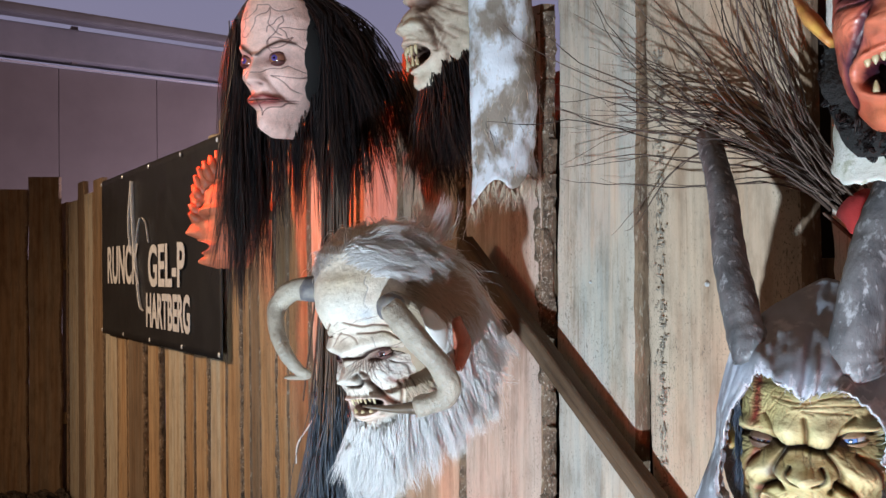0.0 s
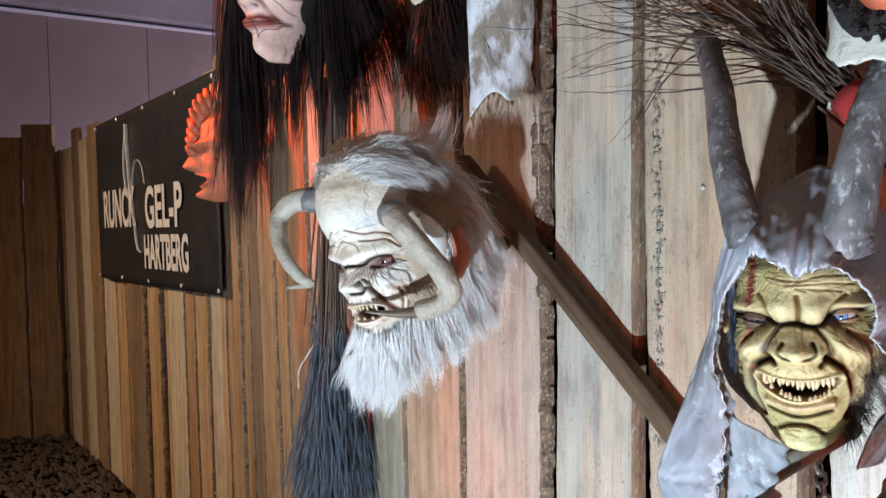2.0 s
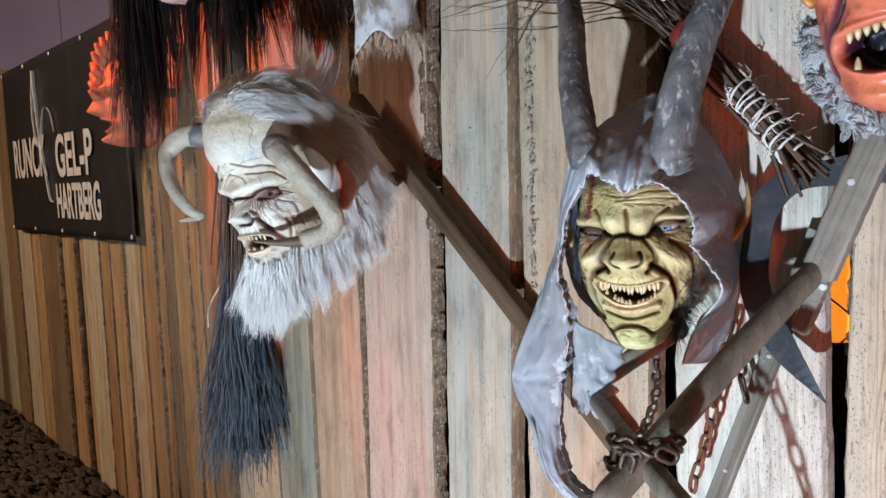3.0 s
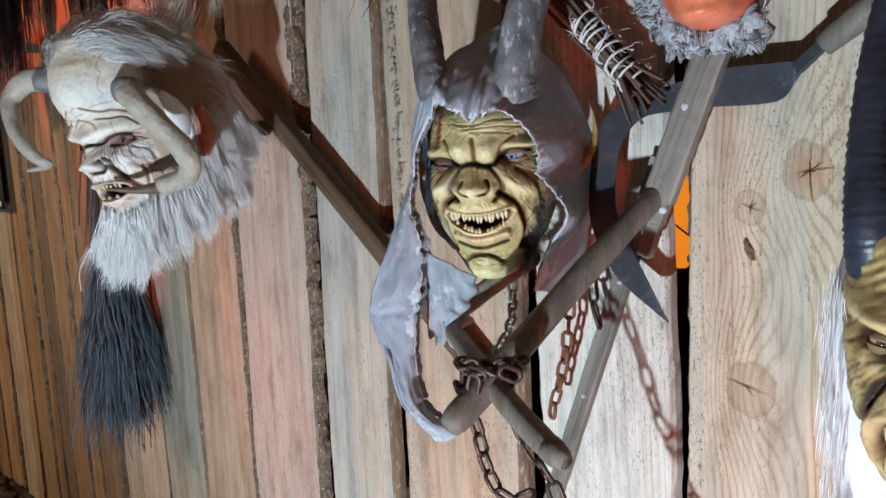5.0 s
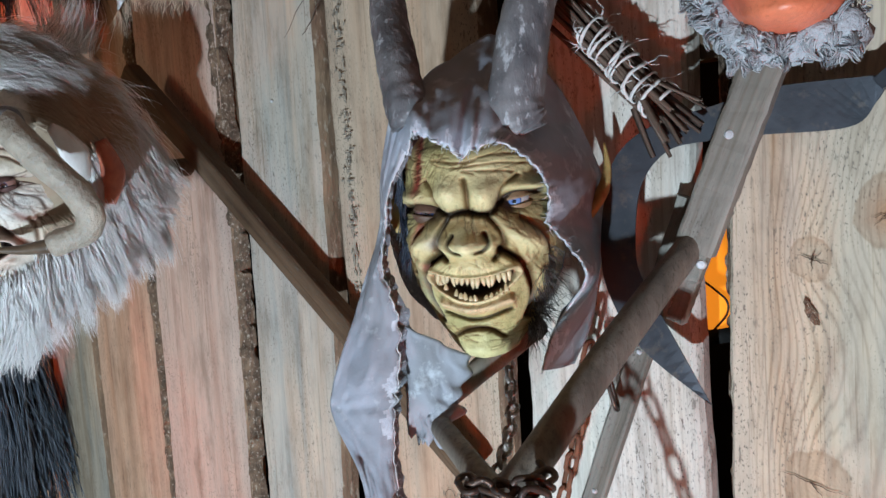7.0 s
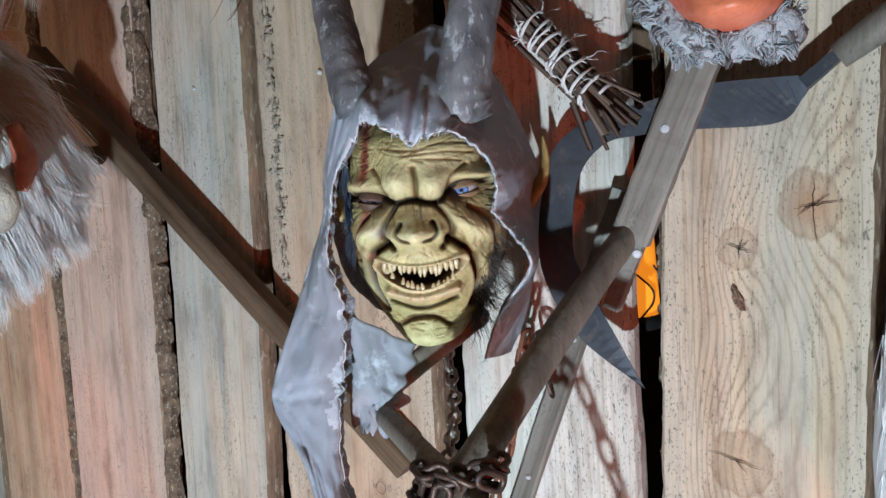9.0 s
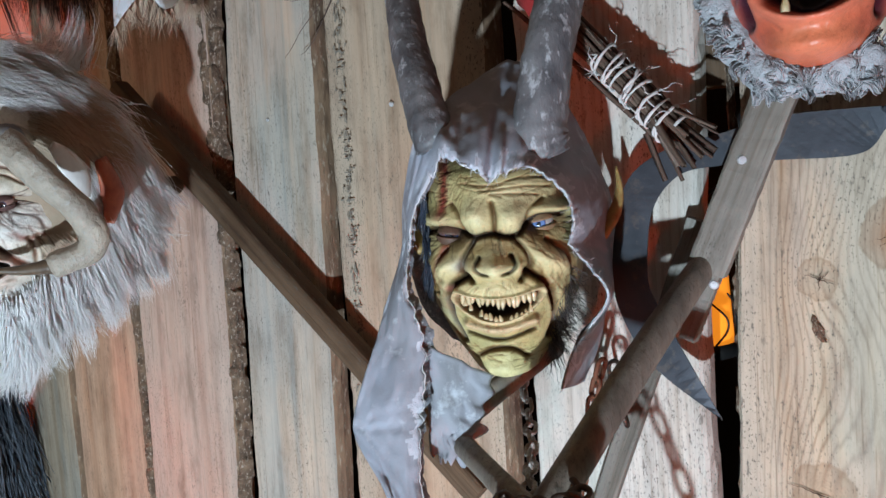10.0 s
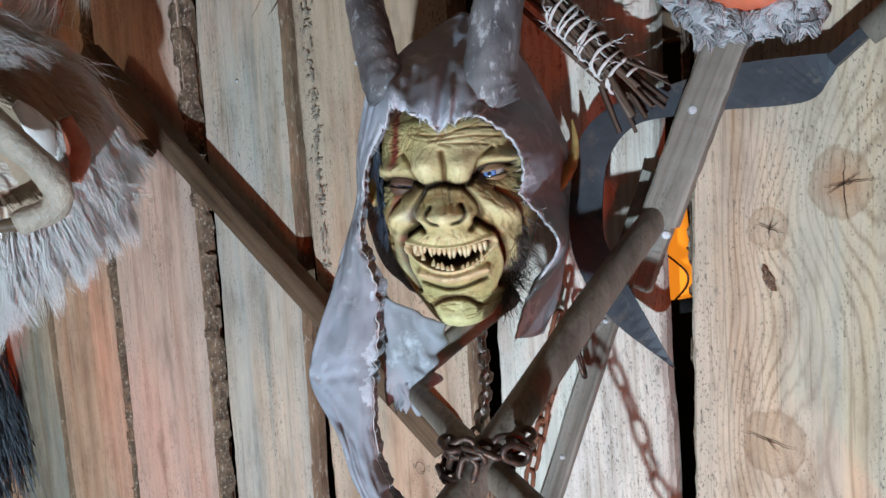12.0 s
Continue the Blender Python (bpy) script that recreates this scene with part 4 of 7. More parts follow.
# ---- the green mask ----
def build_green_mask():
    top = base_point("demon_mask", pose(0.607, -0.270, 1.194, 4, 0, 28), "grinning yellow-green horned demon mask in a torn grey hood", "mask", "carved masks")
    skin, dark, brown, pale = (0.47, 0.40, 0.17), (0.04, 0.024, 0.012), (0.21, 0.12, 0.04), (0.70, 0.62, 0.36)
    f = Face((-0.177, -0.162, -0.132, -0.085, -0.03, 0.03, 0.07, 0.10, 0.125), (0.012, 0.034, 0.053, 0.074, 0.086, 0.082, 0.068, 0.048, 0.02),
             (0.035, 0.078, 0.094, 0.10, 0.105, 0.105, 0.098, 0.070, 0.02), skin, 120, 240, 380)
    f.Y += 0.105
    f.X = 1.06 * f.X + 0.005
    # airbrush with painted-in light and shade: pale forehead, lobes and chin, brown saddle, dark flanks
    f.tint(0.02, 0.048, 0.045, 0.02, pale, 0.8)
    f.tint(-0.03, 0.055, 0.03, 0.03, (0.56, 0.48, 0.22), 0.7)
    f.tint(0.0, -0.152, 0.034, 0.020, (0.74, 0.65, 0.32), 0.9)
    f.tint(0.0, -0.006, 0.046, 0.014, (0.20, 0.105, 0.03), 0.95)
    f.tint(0.084, -0.03, 0.018, 0.07, (0.17, 0.15, 0.10), 0.85)
    f.tint(-0.078, 0.0, 0.012, 0.06, (0.13, 0.11, 0.05), 0.7)
    f.tint(-0.062, -0.075, 0.010, 0.028, (0.10, 0.09, 0.07), 0.8)
    f.tint(0.062, -0.09, 0.010, 0.03, (0.66, 0.60, 0.30), 0.7)
    f.tint(0.072, -0.060, 0.022, 0.06, (0.26, 0.23, 0.10), 0.8, -8)
    f.tint(-0.070, -0.040, 0.016, 0.06, (0.24, 0.19, 0.08), 0.75, 8)
    f.tint(0.0, 0.085, 0.07, 0.016, (0.30, 0.25, 0.10), 0.7)
    f.tint(0.030, -0.020, 0.012, 0.016, (0.24, 0.15, 0.05), 0.7, both=True)
    # forehead: two hanging lobes, folds over the eyes
    f.blob(0.0, 0.052, 0.055, 0.022, 0.008)
    f.blob(0.018, 0.022, 0.014, 0.016, 0.019, colour=pale, cover=0.85)
    f.blob(-0.014, 0.024, 0.013, 0.017, 0.018, colour=pale, cover=0.8)
    f.blob(0.060, 0.027, 0.020, 0.008, 0.013, -6, colour=(0.52, 0.40, 0.14), cover=0.7)
    f.blob(-0.052, 0.020, 0.020, 0.009, 0.012, 8, colour=(0.40, 0.30, 0.12), cover=0.6)
    # eye sockets darkened in the colour as shade under the brow
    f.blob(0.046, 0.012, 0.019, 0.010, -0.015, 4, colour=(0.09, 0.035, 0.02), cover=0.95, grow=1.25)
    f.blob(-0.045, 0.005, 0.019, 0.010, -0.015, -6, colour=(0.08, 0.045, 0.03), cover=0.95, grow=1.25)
    f.groove([(-0.072, 0.006), (-0.054, 0.011), (-0.035, 0.008), (-0.019, 0.003), (-0.002, 0.006), (0.014, 0.002), (0.026, 0.004), (0.034, 0.012), (0.048, 0.021), (0.070, 0.020)], 0.0028, 0.006, dark, 0.95, wide=1.5)
    f.groove([(0.002, 0.008), (0.003, 0.026), (0.001, 0.040)], 0.0022, 0.004, brown, 0.8)
    f.groove([(0.032, 0.012), (0.036, 0.030), (0.050, 0.040)], 0.0020, 0.003, brown, 0.6)
    f.groove([(-0.028, 0.008), (-0.032, 0.028), (-0.040, 0.040)], 0.0020, 0.003, brown, 0.6)
    for k, z in enumerate((0.064, 0.056, 0.049)):
        f.groove([(-0.03 + 0.02 * k, z - 0.003), (0.0, z - 0.006 + 0.003 * k), (0.03, z - 0.001 * k), (0.07 - 0.012 * k, z - 0.005)], 0.0013, 0.0010, brown, 0.75)
    # nose: bridge, ball, wings, slit nostrils
    f.nose(0.001, 0.004, -0.034, 0.027, 0.015, 0.018, 0.011)
    f.blob(0.001, -0.027, 0.010, 0.010, 0.010, colour=(0.82, 0.72, 0.44), cover=0.95, grow=1.1)
    f.blob(0.021, -0.029, 0.008, 0.009, 0.013, colour=(0.62, 0.52, 0.26), cover=0.7)
    f.blob(-0.019, -0.030, 0.008, 0.009, 0.013, colour=(0.62, 0.52, 0.26), cover=0.7)
    f.groove([(-0.014, -0.019), (-0.017, -0.028), (-0.013, -0.035), (-0.006, -0.037)], 0.0023, 0.006, (0.02, 0.012, 0.008), 1.0, wide=1.2)
    f.groove([(0.016, -0.018), (0.019, -0.027), (0.015, -0.034), (0.008, -0.036)], 0.0023, 0.006, (0.02, 0.012, 0.008), 1.0, wide=1.2)
    f.groove([(-0.019, 0.0), (-0.029, -0.018), (-0.032, -0.034), (-0.022, -0.046)], 0.0024, 0.005, dark, 0.85, wide=1.4)
    f.groove([(0.020, 0.0), (0.031, -0.016), (0.034, -0.032), (0.024, -0.046)], 0.0024, 0.005, dark, 0.85, wide=1.4)
    # cheeks and muzzle
    f.blob(0.050, -0.026, 0.026, 0.012, 0.018, -38, colour=(0.70, 0.60, 0.32), cover=0.8)
    f.blob(-0.047, -0.030, 0.022, 0.012, 0.016, 38, colour=(0.58, 0.47, 0.22), cover=0.7)
    f.tint(-0.036, -0.028, 0.010, 0.008, (0.30, 0.31, 0.32), 0.7, 30)
    f.blob(0.0, -0.055, 0.042, 0.014, 0.013, colour=(0.58, 0.46, 0.22), cover=0.6)
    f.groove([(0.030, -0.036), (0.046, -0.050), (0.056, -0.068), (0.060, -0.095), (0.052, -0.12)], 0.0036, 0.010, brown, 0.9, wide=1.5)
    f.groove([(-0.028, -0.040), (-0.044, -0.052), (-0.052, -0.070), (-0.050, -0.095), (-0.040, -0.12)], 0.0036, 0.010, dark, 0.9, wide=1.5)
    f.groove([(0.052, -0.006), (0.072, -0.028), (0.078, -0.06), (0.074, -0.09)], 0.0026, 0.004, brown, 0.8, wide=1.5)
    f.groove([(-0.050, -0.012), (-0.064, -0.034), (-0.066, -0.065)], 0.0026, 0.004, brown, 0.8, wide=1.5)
    f.mouth(0.000, -0.079, 0.042, 0.0122, 8.0, 0.028, 0.006, lips=(0.36, 0.11, 0.08), skew=0.02)
    f.groove([(-0.030, -0.096), (0.0, -0.1015), (0.034, -0.094)], 0.0052, -0.007, (0.55, 0.24, 0.19), 0.9)
    f.groove([(-0.034, -0.108), (0.0, -0.115), (0.036, -0.106)], 0.0022, 0.004, dark, 0.7)
    f.groove([(-0.024, -0.136), (-0.012, -0.128), (0.003, -0.125), (0.016, -0.128), (0.026, -0.137)], 0.0026, 0.005, brown, 0.9, wide=1.4)
    f.blob(0.001, -0.152, 0.020, 0.013, 0.014)
    # the red stitched scar
    f.groove([(-0.050, 0.092), (-0.048, 0.06), (-0.052, 0.024)], 0.0048, 0.001, (0.36, 0.035, 0.03), 0.95)
    f.creases(46, -0.0515, 0.052, 0.003, 0.02, lambda x, z: 0.6, 0.010, 0.0006, 0.0008, (0.16, 0.01, 0.01), 0.8, 21)
    f.groove([(-0.052, -0.006), (-0.057, -0.022), (-0.062, -0.040)], 0.0035, 0.001, (0.38, 0.05, 0.04), 0.75)
    around = lambda x, z: math.atan2(z + 0.06, x) + 1.57
    radial = lambda x, z: math.atan2(z + 0.02, x)
    f.creases(40, 0.0, 0.066, 0.035, 0.010, lambda x, z: 2.0 * x, 0.03, 0.0006, 0.0008, brown, 0.8, 1)
    f.creases(30, -0.03, 0.045, 0.014, 0.016, lambda x, z: 1.2, 0.02, 0.0006, 0.0008, brown, 0.7, 11)
    f.creases(60, 0.056, -0.045, 0.016, 0.032, around, 0.024, 0.0007, 0.0007, brown, 0.75, 2)
    f.creases(60, -0.054, -0.045, 0.014, 0.032, around, 0.024, 0.0007, 0.0007, brown, 0.75, 3)
    f.creases(60, 0, -0.060, 0.028, 0.008, radial, 0.015, 0.0007, 0.0009, brown, 0.85, 4)
    f.creases(20, 0, -0.008, 0.016, 0.010, lambda x, z: 1.57, 0.016, 0.0007, 0.0008, dark, 0.7, 5)
    f.creases(24, 0, -0.132, 0.024, 0.010, lambda x, z: 3 * x, 0.02, 0.0008, 0.0009, brown, 0.6, 6)
    f.creases(26, 0.068, 0.008, 0.010, 0.012, lambda x, z: math.atan2(z - 0.012, x - 0.046), 0.018, 0.0007, 0.001, dark, 0.85, 7)
    f.creases(26, -0.062, 0.002, 0.010, 0.012, lambda x, z: math.atan2(z - 0.006, x + 0.046), 0.018, 0.0007, 0.001, dark, 0.85, 8)
    f.creases(30, 0.0, -0.103, 0.022, 0.003, lambda x, z: 1.57, 0.007, 0.0007, 0.0006, (0.25, 0.06, 0.05), 0.7, 9)
    f.rough_skin(0.0012, 70)
    f.relief_shade((0.36, 0.26, 0.13), (0.80, 0.72, 0.40), 0.62, 240)
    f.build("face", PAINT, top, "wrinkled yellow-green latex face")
    eyeball("eyeball", (0.047, 0.036, 0.0115), 0.0145, (-0.10, -1, -0.06), top, (0.14, 0.24, 0.50), (0.42, 0.40, 0.40), (0.05, 0.08, 0.2), label="pale blue glass eye")
    eyeball("eyeball", (-0.045, 0.037, 0.004), 0.0135, (0.1, -1, -0.1), top, (0.05, 0.04, 0.05), (0.16, 0.1, 0.1), label="dull blind eye")
    rng = random.Random(5)
    eyelids((0.047, 0.036, 0.0115), 0.0145, top, (0.24, 0.15, 0.08), 9, -14, -10)
    eyelids((-0.045, 0.037, 0.004), 0.0135, top, (0.10, 0.055, 0.035), 2, -10, 8)
    for k in range(15):
        x = -0.035 + 0.0051 * k
        s = math.sqrt(max(0.05, 1 - ((x - 0.004) / 0.044) ** 2))
        y = 0.004 + 6.0 * (x - 0.004) ** 2
        tooth(top, (x, y - 0.003, -0.081 + 8 * (x - 0.004) ** 2 + 0.02 * (x - 0.004) + 0.0145 * s), rng.uniform(0.008, 0.0135), rng.uniform(0.0024, 0.0032), (rng.uniform(-8, 8), rng.uniform(-10, 10)))
        if k % 6 != 2:
            tooth(top, (x + 0.002, y - 0.001, -0.081 + 8 * (x - 0.004) ** 2 + 0.02 * (x - 0.004) - 0.0120 * s), rng.uniform(0.006, 0.0095), rng.uniform(0.0024, 0.0031), (rng.uniform(-8, 8), rng.uniform(-10, 10)), True)
    for ob in list(top.children):
        ob.matrix_basis = Matrix.Diagonal((1.09, 1, 1, 1)) @ ob.matrix_basis
    inv = top.matrix_world.inverted()
    for name, pts, r0, r1 in (("horn", ((0.540, -0.262, 1.295), (0.528, -0.262, 1.325), (0.478, -0.220, 1.416), (0.418, -0.155, 1.525), (0.345, -0.085, 1.620)), 0.027, 0.018),
                              ("horn", ((0.645, -0.205, 1.28), (0.640, -0.212, 1.31), (0.648, -0.195, 1.392), (0.652, -0.155, 1.475), (0.660, -0.10, 1.561), (0.70, -0.06, 1.68)), 0.032, 0.022)):
        pth = curve_points([tuple(inv @ Vector(p)) for p in pts], 60)
        rad = r0 + (r1 - r0) * np.linspace(0, 1, 60) ** 1.1
        rad[:3] *= 0.8
        tube_part(name, pth, rad, HORN_DARK, top, "ridged blue-grey horn with pale scuffs", sides=24, wobble=0.09, ridge=0.022, ridges=17, seed=r0 * 100)
    # hood, outlined to fit the camera's view: from the torn rim round the face, swept back over the head, and down the
    # long side flap
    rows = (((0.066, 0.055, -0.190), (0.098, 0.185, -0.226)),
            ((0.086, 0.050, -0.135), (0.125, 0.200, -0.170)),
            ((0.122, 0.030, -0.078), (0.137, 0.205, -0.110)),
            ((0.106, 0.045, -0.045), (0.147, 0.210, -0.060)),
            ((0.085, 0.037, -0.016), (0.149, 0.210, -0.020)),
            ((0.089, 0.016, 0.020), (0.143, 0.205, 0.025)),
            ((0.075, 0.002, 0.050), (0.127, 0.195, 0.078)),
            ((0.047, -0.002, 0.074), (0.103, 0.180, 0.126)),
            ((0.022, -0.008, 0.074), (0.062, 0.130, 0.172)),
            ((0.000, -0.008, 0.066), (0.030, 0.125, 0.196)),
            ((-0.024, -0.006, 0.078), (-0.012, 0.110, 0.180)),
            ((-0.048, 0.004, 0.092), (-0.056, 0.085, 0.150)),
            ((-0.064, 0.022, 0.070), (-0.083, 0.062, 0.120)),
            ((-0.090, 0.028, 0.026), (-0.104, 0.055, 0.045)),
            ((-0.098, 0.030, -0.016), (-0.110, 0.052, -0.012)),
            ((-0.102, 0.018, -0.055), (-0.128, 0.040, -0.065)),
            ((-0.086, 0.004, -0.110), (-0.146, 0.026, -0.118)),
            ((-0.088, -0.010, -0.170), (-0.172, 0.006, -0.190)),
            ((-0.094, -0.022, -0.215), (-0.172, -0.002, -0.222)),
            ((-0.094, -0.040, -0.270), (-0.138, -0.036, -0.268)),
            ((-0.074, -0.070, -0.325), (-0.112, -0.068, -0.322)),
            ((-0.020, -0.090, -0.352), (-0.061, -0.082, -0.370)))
    n, m = 240, 30
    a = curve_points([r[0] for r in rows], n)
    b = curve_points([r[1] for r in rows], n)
    verts, faces = [], []
    for i in range(n):
        q = i / (n - 1) * (len(rows) - 1)
        crown = math.exp(-(((q - 9.5) / 2.4) ** 2))
        tail = min(1.0, max(0.0, (q - 14) / 3))
        side = math.exp(-(((q - 3.5) / 3.2) ** 2))
        out = (b[i] - a[i]) / (np.linalg.norm(b[i] - a[i]) + 1e-6)
        for j in range(m):
            u = j / (m - 1)
            p = a[i] * (1 - u) + b[i] * u
            belly = math.sin(u**0.7 * 3.1416)
            p = p + belly * np.array([0.005 * side, -0.003 - 0.010 * tail - 0.020 * crown * (1 - u), 0.004 * crown])
            pleat = crown * (0.0065 * math.sin(q * 4.6 + 4.0 * noise.noise((u * 1.2, q * 0.7, 1))) * max(0.0, 1 - 1.5 * u) + 0.005 * noise.noise((q * 1.2, u * 1.1, 7)) + 0.0025 * noise.noise((q * 4.1, u * 1.5, 5)) * (1 - u))
            fold = pleat + 0.006 * noise.fractal((q * 0.55, u * 1.3, 2.0), 0.7, 2.0, 4) * (0.6 + u) + 0.0018 * noise.noise((q * 2.6, u * 7, 3.0)) + 0.0022 * tail * math.sin(q * 2.2 + u * 3)
            torn = 0.0060 * noise.noise((q * 5.5, 1, 1)) + 0.0045 * noise.noise((q * 14, 1, 1)) + 0.010 * side * max(0.0, noise.noise((q * 3.1, 4, 2)))
            curl = 0.010 * (0.3 + side) * max(0.0, 1 - u * 7) ** 2 * (0.4 + noise.noise((q * 4, 9, 2)))
            p = p + np.array([0.25 * fold, -fold - curl, 0.5 * fold]) - out * torn * (1 - u) ** 4
            verts.append(p)
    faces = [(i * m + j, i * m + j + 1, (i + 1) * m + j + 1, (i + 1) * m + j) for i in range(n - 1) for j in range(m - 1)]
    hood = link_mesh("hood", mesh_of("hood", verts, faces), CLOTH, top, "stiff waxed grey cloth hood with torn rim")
    # paler rim cloth: dry-brushed white, with the rim's light put into the colour
    hood.data.materials.append(mottled("pale_rim_cloth", (0.60, 0.62, 0.68), (0.40, 0.43, 0.50), 40, 0.8, 0, 200, 0.8, distance=0.002))
    hood.data.polygons.foreach_set("material_index", [1 if (k % (m - 1)) < 1.5 + 7 * noise.noise((k // (m - 1) * 0.11, 3, 5)) + 3 * noise.noise((k // (m - 1) * 0.5, k % (m - 1) * 0.3, 5)) else 0 for k in range(len(faces))])
    so = hood.modifiers.new("thick", "SOLIDIFY")
    so.thickness = 0.0025
    v = np.array(verts).reshape(n, m, 3)
    pick = np.random.default_rng(2)
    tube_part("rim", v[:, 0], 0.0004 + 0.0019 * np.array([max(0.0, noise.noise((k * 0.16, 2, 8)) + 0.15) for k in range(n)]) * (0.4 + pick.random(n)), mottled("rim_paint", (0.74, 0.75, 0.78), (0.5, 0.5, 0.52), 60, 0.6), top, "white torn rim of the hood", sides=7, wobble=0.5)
    # the frayed felt lining that shows inside the rim
    lining = []
    for i in range(n):
        q = i / (n - 1) * (len(rows) - 1)
        inward = (a[i] - b[i]) / (np.linalg.norm(a[i] - b[i]) + 1e-6)
        wide = 0.004 + 0.020 * max(0.0, noise.noise((q * 1.1, 3, 3)) + 0.25) * (1 if 13 < q < 18 or q < 5 else 0.15)
        for k in range(5):
            lining.append(v[i, 1] + np.array([0, 0.006 + 0.012 * k / 4, 0]) + inward * wide * k / 4 + 0.002 * noise.noise((q * 9, k, 6)) + np.array([0, 0, 0.003 * noise.noise((q * 14, k * 2, 2))]))
    link_mesh("lining", mesh_of("lining", lining, [(i * 5 + k, i * 5 + k + 1, i * 5 + 6 + k, i * 5 + 5 + k) for i in range(n - 1) for k in range(4)]),
              mottled("felt_lining", (0.27, 0.29, 0.33), (0.13, 0.14, 0.16), 60, 0.95, 0, 260, 1.0, spot=(0.42, 0.44, 0.47)), top, "frayed grey felt lining")
    i = pick.integers(0, n - 1, 260)
    roots = v[i, 0] + pick.normal(0, 0.0012, (260, 3))
    ways = v[i, 0] - v[i, 4] + pick.normal(0, 0.02, (260, 3))
    strands("torn_rim", roots, ways, pick.uniform(0.003, 0.011, 260), 0.0005, FLEECE_EDGE, top, 4, 0.3, 0.5, 3, 3, "pale frayed threads along the rim")
    bm = bmesh.new()
    bmesh.ops.create_uvsphere(bm, u_segments=40, v_segments=30, radius=1)
    for w in bm.verts:
        d = 1 + 0.06 * noise.noise((w.co.x * 3, w.co.y * 3, w.co.z * 3)) + 0.03 * noise.noise((w.co.x * 9, w.co.y * 9, w.co.z * 9))
        w.co = Vector((w.co.x * 0.106 * d - 0.006, w.co.y * 0.045 * d + 0.105, w.co.z * 0.136 * d - 0.024))
    part("inner_hood", bm, bpy.data.materials["felt_lining"], top, "dark felt inside of the hood", True)
    # torn inner flap hanging below the chin
    nu, nv, verts = 22, 34, []
    for j in range(nv):
        v = j / (nv - 1)
        for i in range(nu):
            u = i / (nu - 1)
            left, right = Vector((-0.088 - 0.002 * v, 0.020, -0.115 - 0.135 * v)), Vector((-0.012 - 0.030 * v, 0.030, -0.160 - 0.105 * v))
            p = left.lerp(right, u)
            rag = 0.018 * noise.noise((u * 6, 3.0, 2.0)) + 0.010 * noise.noise((u * 15, 1.0, 2.0))
            fold = 0.008 * noise.noise((u * 3, v * 3, 9.0)) + 0.004 * noise.noise((u * 8, v * 7, 4.0))
            verts.append((p.x + 0.012 * noise.noise((v * 7, 5.0, 1.0)) * u, p.y + fold - 0.012 * math.sin(u * 3.1416), p.z + rag * v**3))
    faces = [(j * nu + i, j * nu + i + 1, (j + 1) * nu + i + 1, (j + 1) * nu + i) for j in range(nv - 1) for i in range(nu - 1)]
    flap = link_mesh("hood_flap", mesh_of("hood_flap", verts, faces), CLOTH, top, "torn grey inner flap of the hood")
    flap.modifiers.new("thick", "SOLIDIFY").thickness = 0.002
    # pointed ears
    for sx, pts in ((1, ((0.120, 0.150, -0.035), (0.142, 0.160, -0.005), (0.152, 0.165, 0.025), (0.150, 0.170, 0.058))), (-1, ((-0.085, 0.07, -0.02), (-0.098, 0.08, 0.0), (-0.104, 0.085, 0.02), (-0.102, 0.09, 0.045)))):
        tube_part("ear", curve_points(pts, 16), np.interp(np.linspace(0, 1, 16), (0, 0.4, 1), (0.012, 0.013, 0.002)), mottled("ear_skin", (0.45, 0.33, 0.12), (0.28, 0.17, 0.06), 60, 0.5), top, "pointed ochre ear", sides=10, flat=0.5)
    pick = np.random.default_rng(19)
    n = 420
    z = pick.uniform(-0.05, 0.055, n)
    strands("temple_hair", np.stack([-0.083 + 0.008 * pick.random(n), 0.045 + 0.03 * pick.random(n), z], -1), np.stack([pick.normal(-0.1, 0.15, n), pick.normal(-0.35, 0.2, n), np.full(n, -1.0)], -1), pick.uniform(0.02, 0.04, n), 0.0009, hair_mat("blue_black_hair", (0.012, 0.02, 0.035), (0.03, 0.045, 0.075), (0.10, 0.12, 0.15)), top, 6, 0.3, 0.15, 10, 6, "blue-black hair at the temple", lock=0.5)
    # sideburns
    pick = np.random.default_rng(9)
    for sx, n in ((1, 420),):
        z = pick.uniform(-0.145, -0.03, n)
        roots = np.stack([sx * (0.066 + 0.012 * pick.random(n)) * np.interp(z, (-0.15, -0.08, 0), (0.72, 1.0, 1.12)), 0.045 + 0.02 * pick.random(n), z], -1)
        strands("sideburn", roots, np.stack([sx * 0.5 + pick.normal(0, 0.4, n), pick.normal(-0.1, 0.4, n), np.full(n, -1.0)], -1), pick.uniform(0.02, 0.05, n), 0.0006, H_SIDE, top, 7, 0.3, 0.35, 4, 6, "wiry grey sideburn")
    return top


build_green_mask()


# ---- the white mask ----
def shell_points(n, rng, c, r, keep):
    out = []
    while len(out) < n:
        d = rng.normal(0, 1, (4000, 3))
        d /= np.linalg.norm(d, axis=1)[:, None]
        p = np.array(c) + d * np.array(r)
        ok = keep(p, d)
        out += list(zip(p[ok], d[ok]))
    p, d = zip(*out[:n])
    return np.array(p), np.array(d)


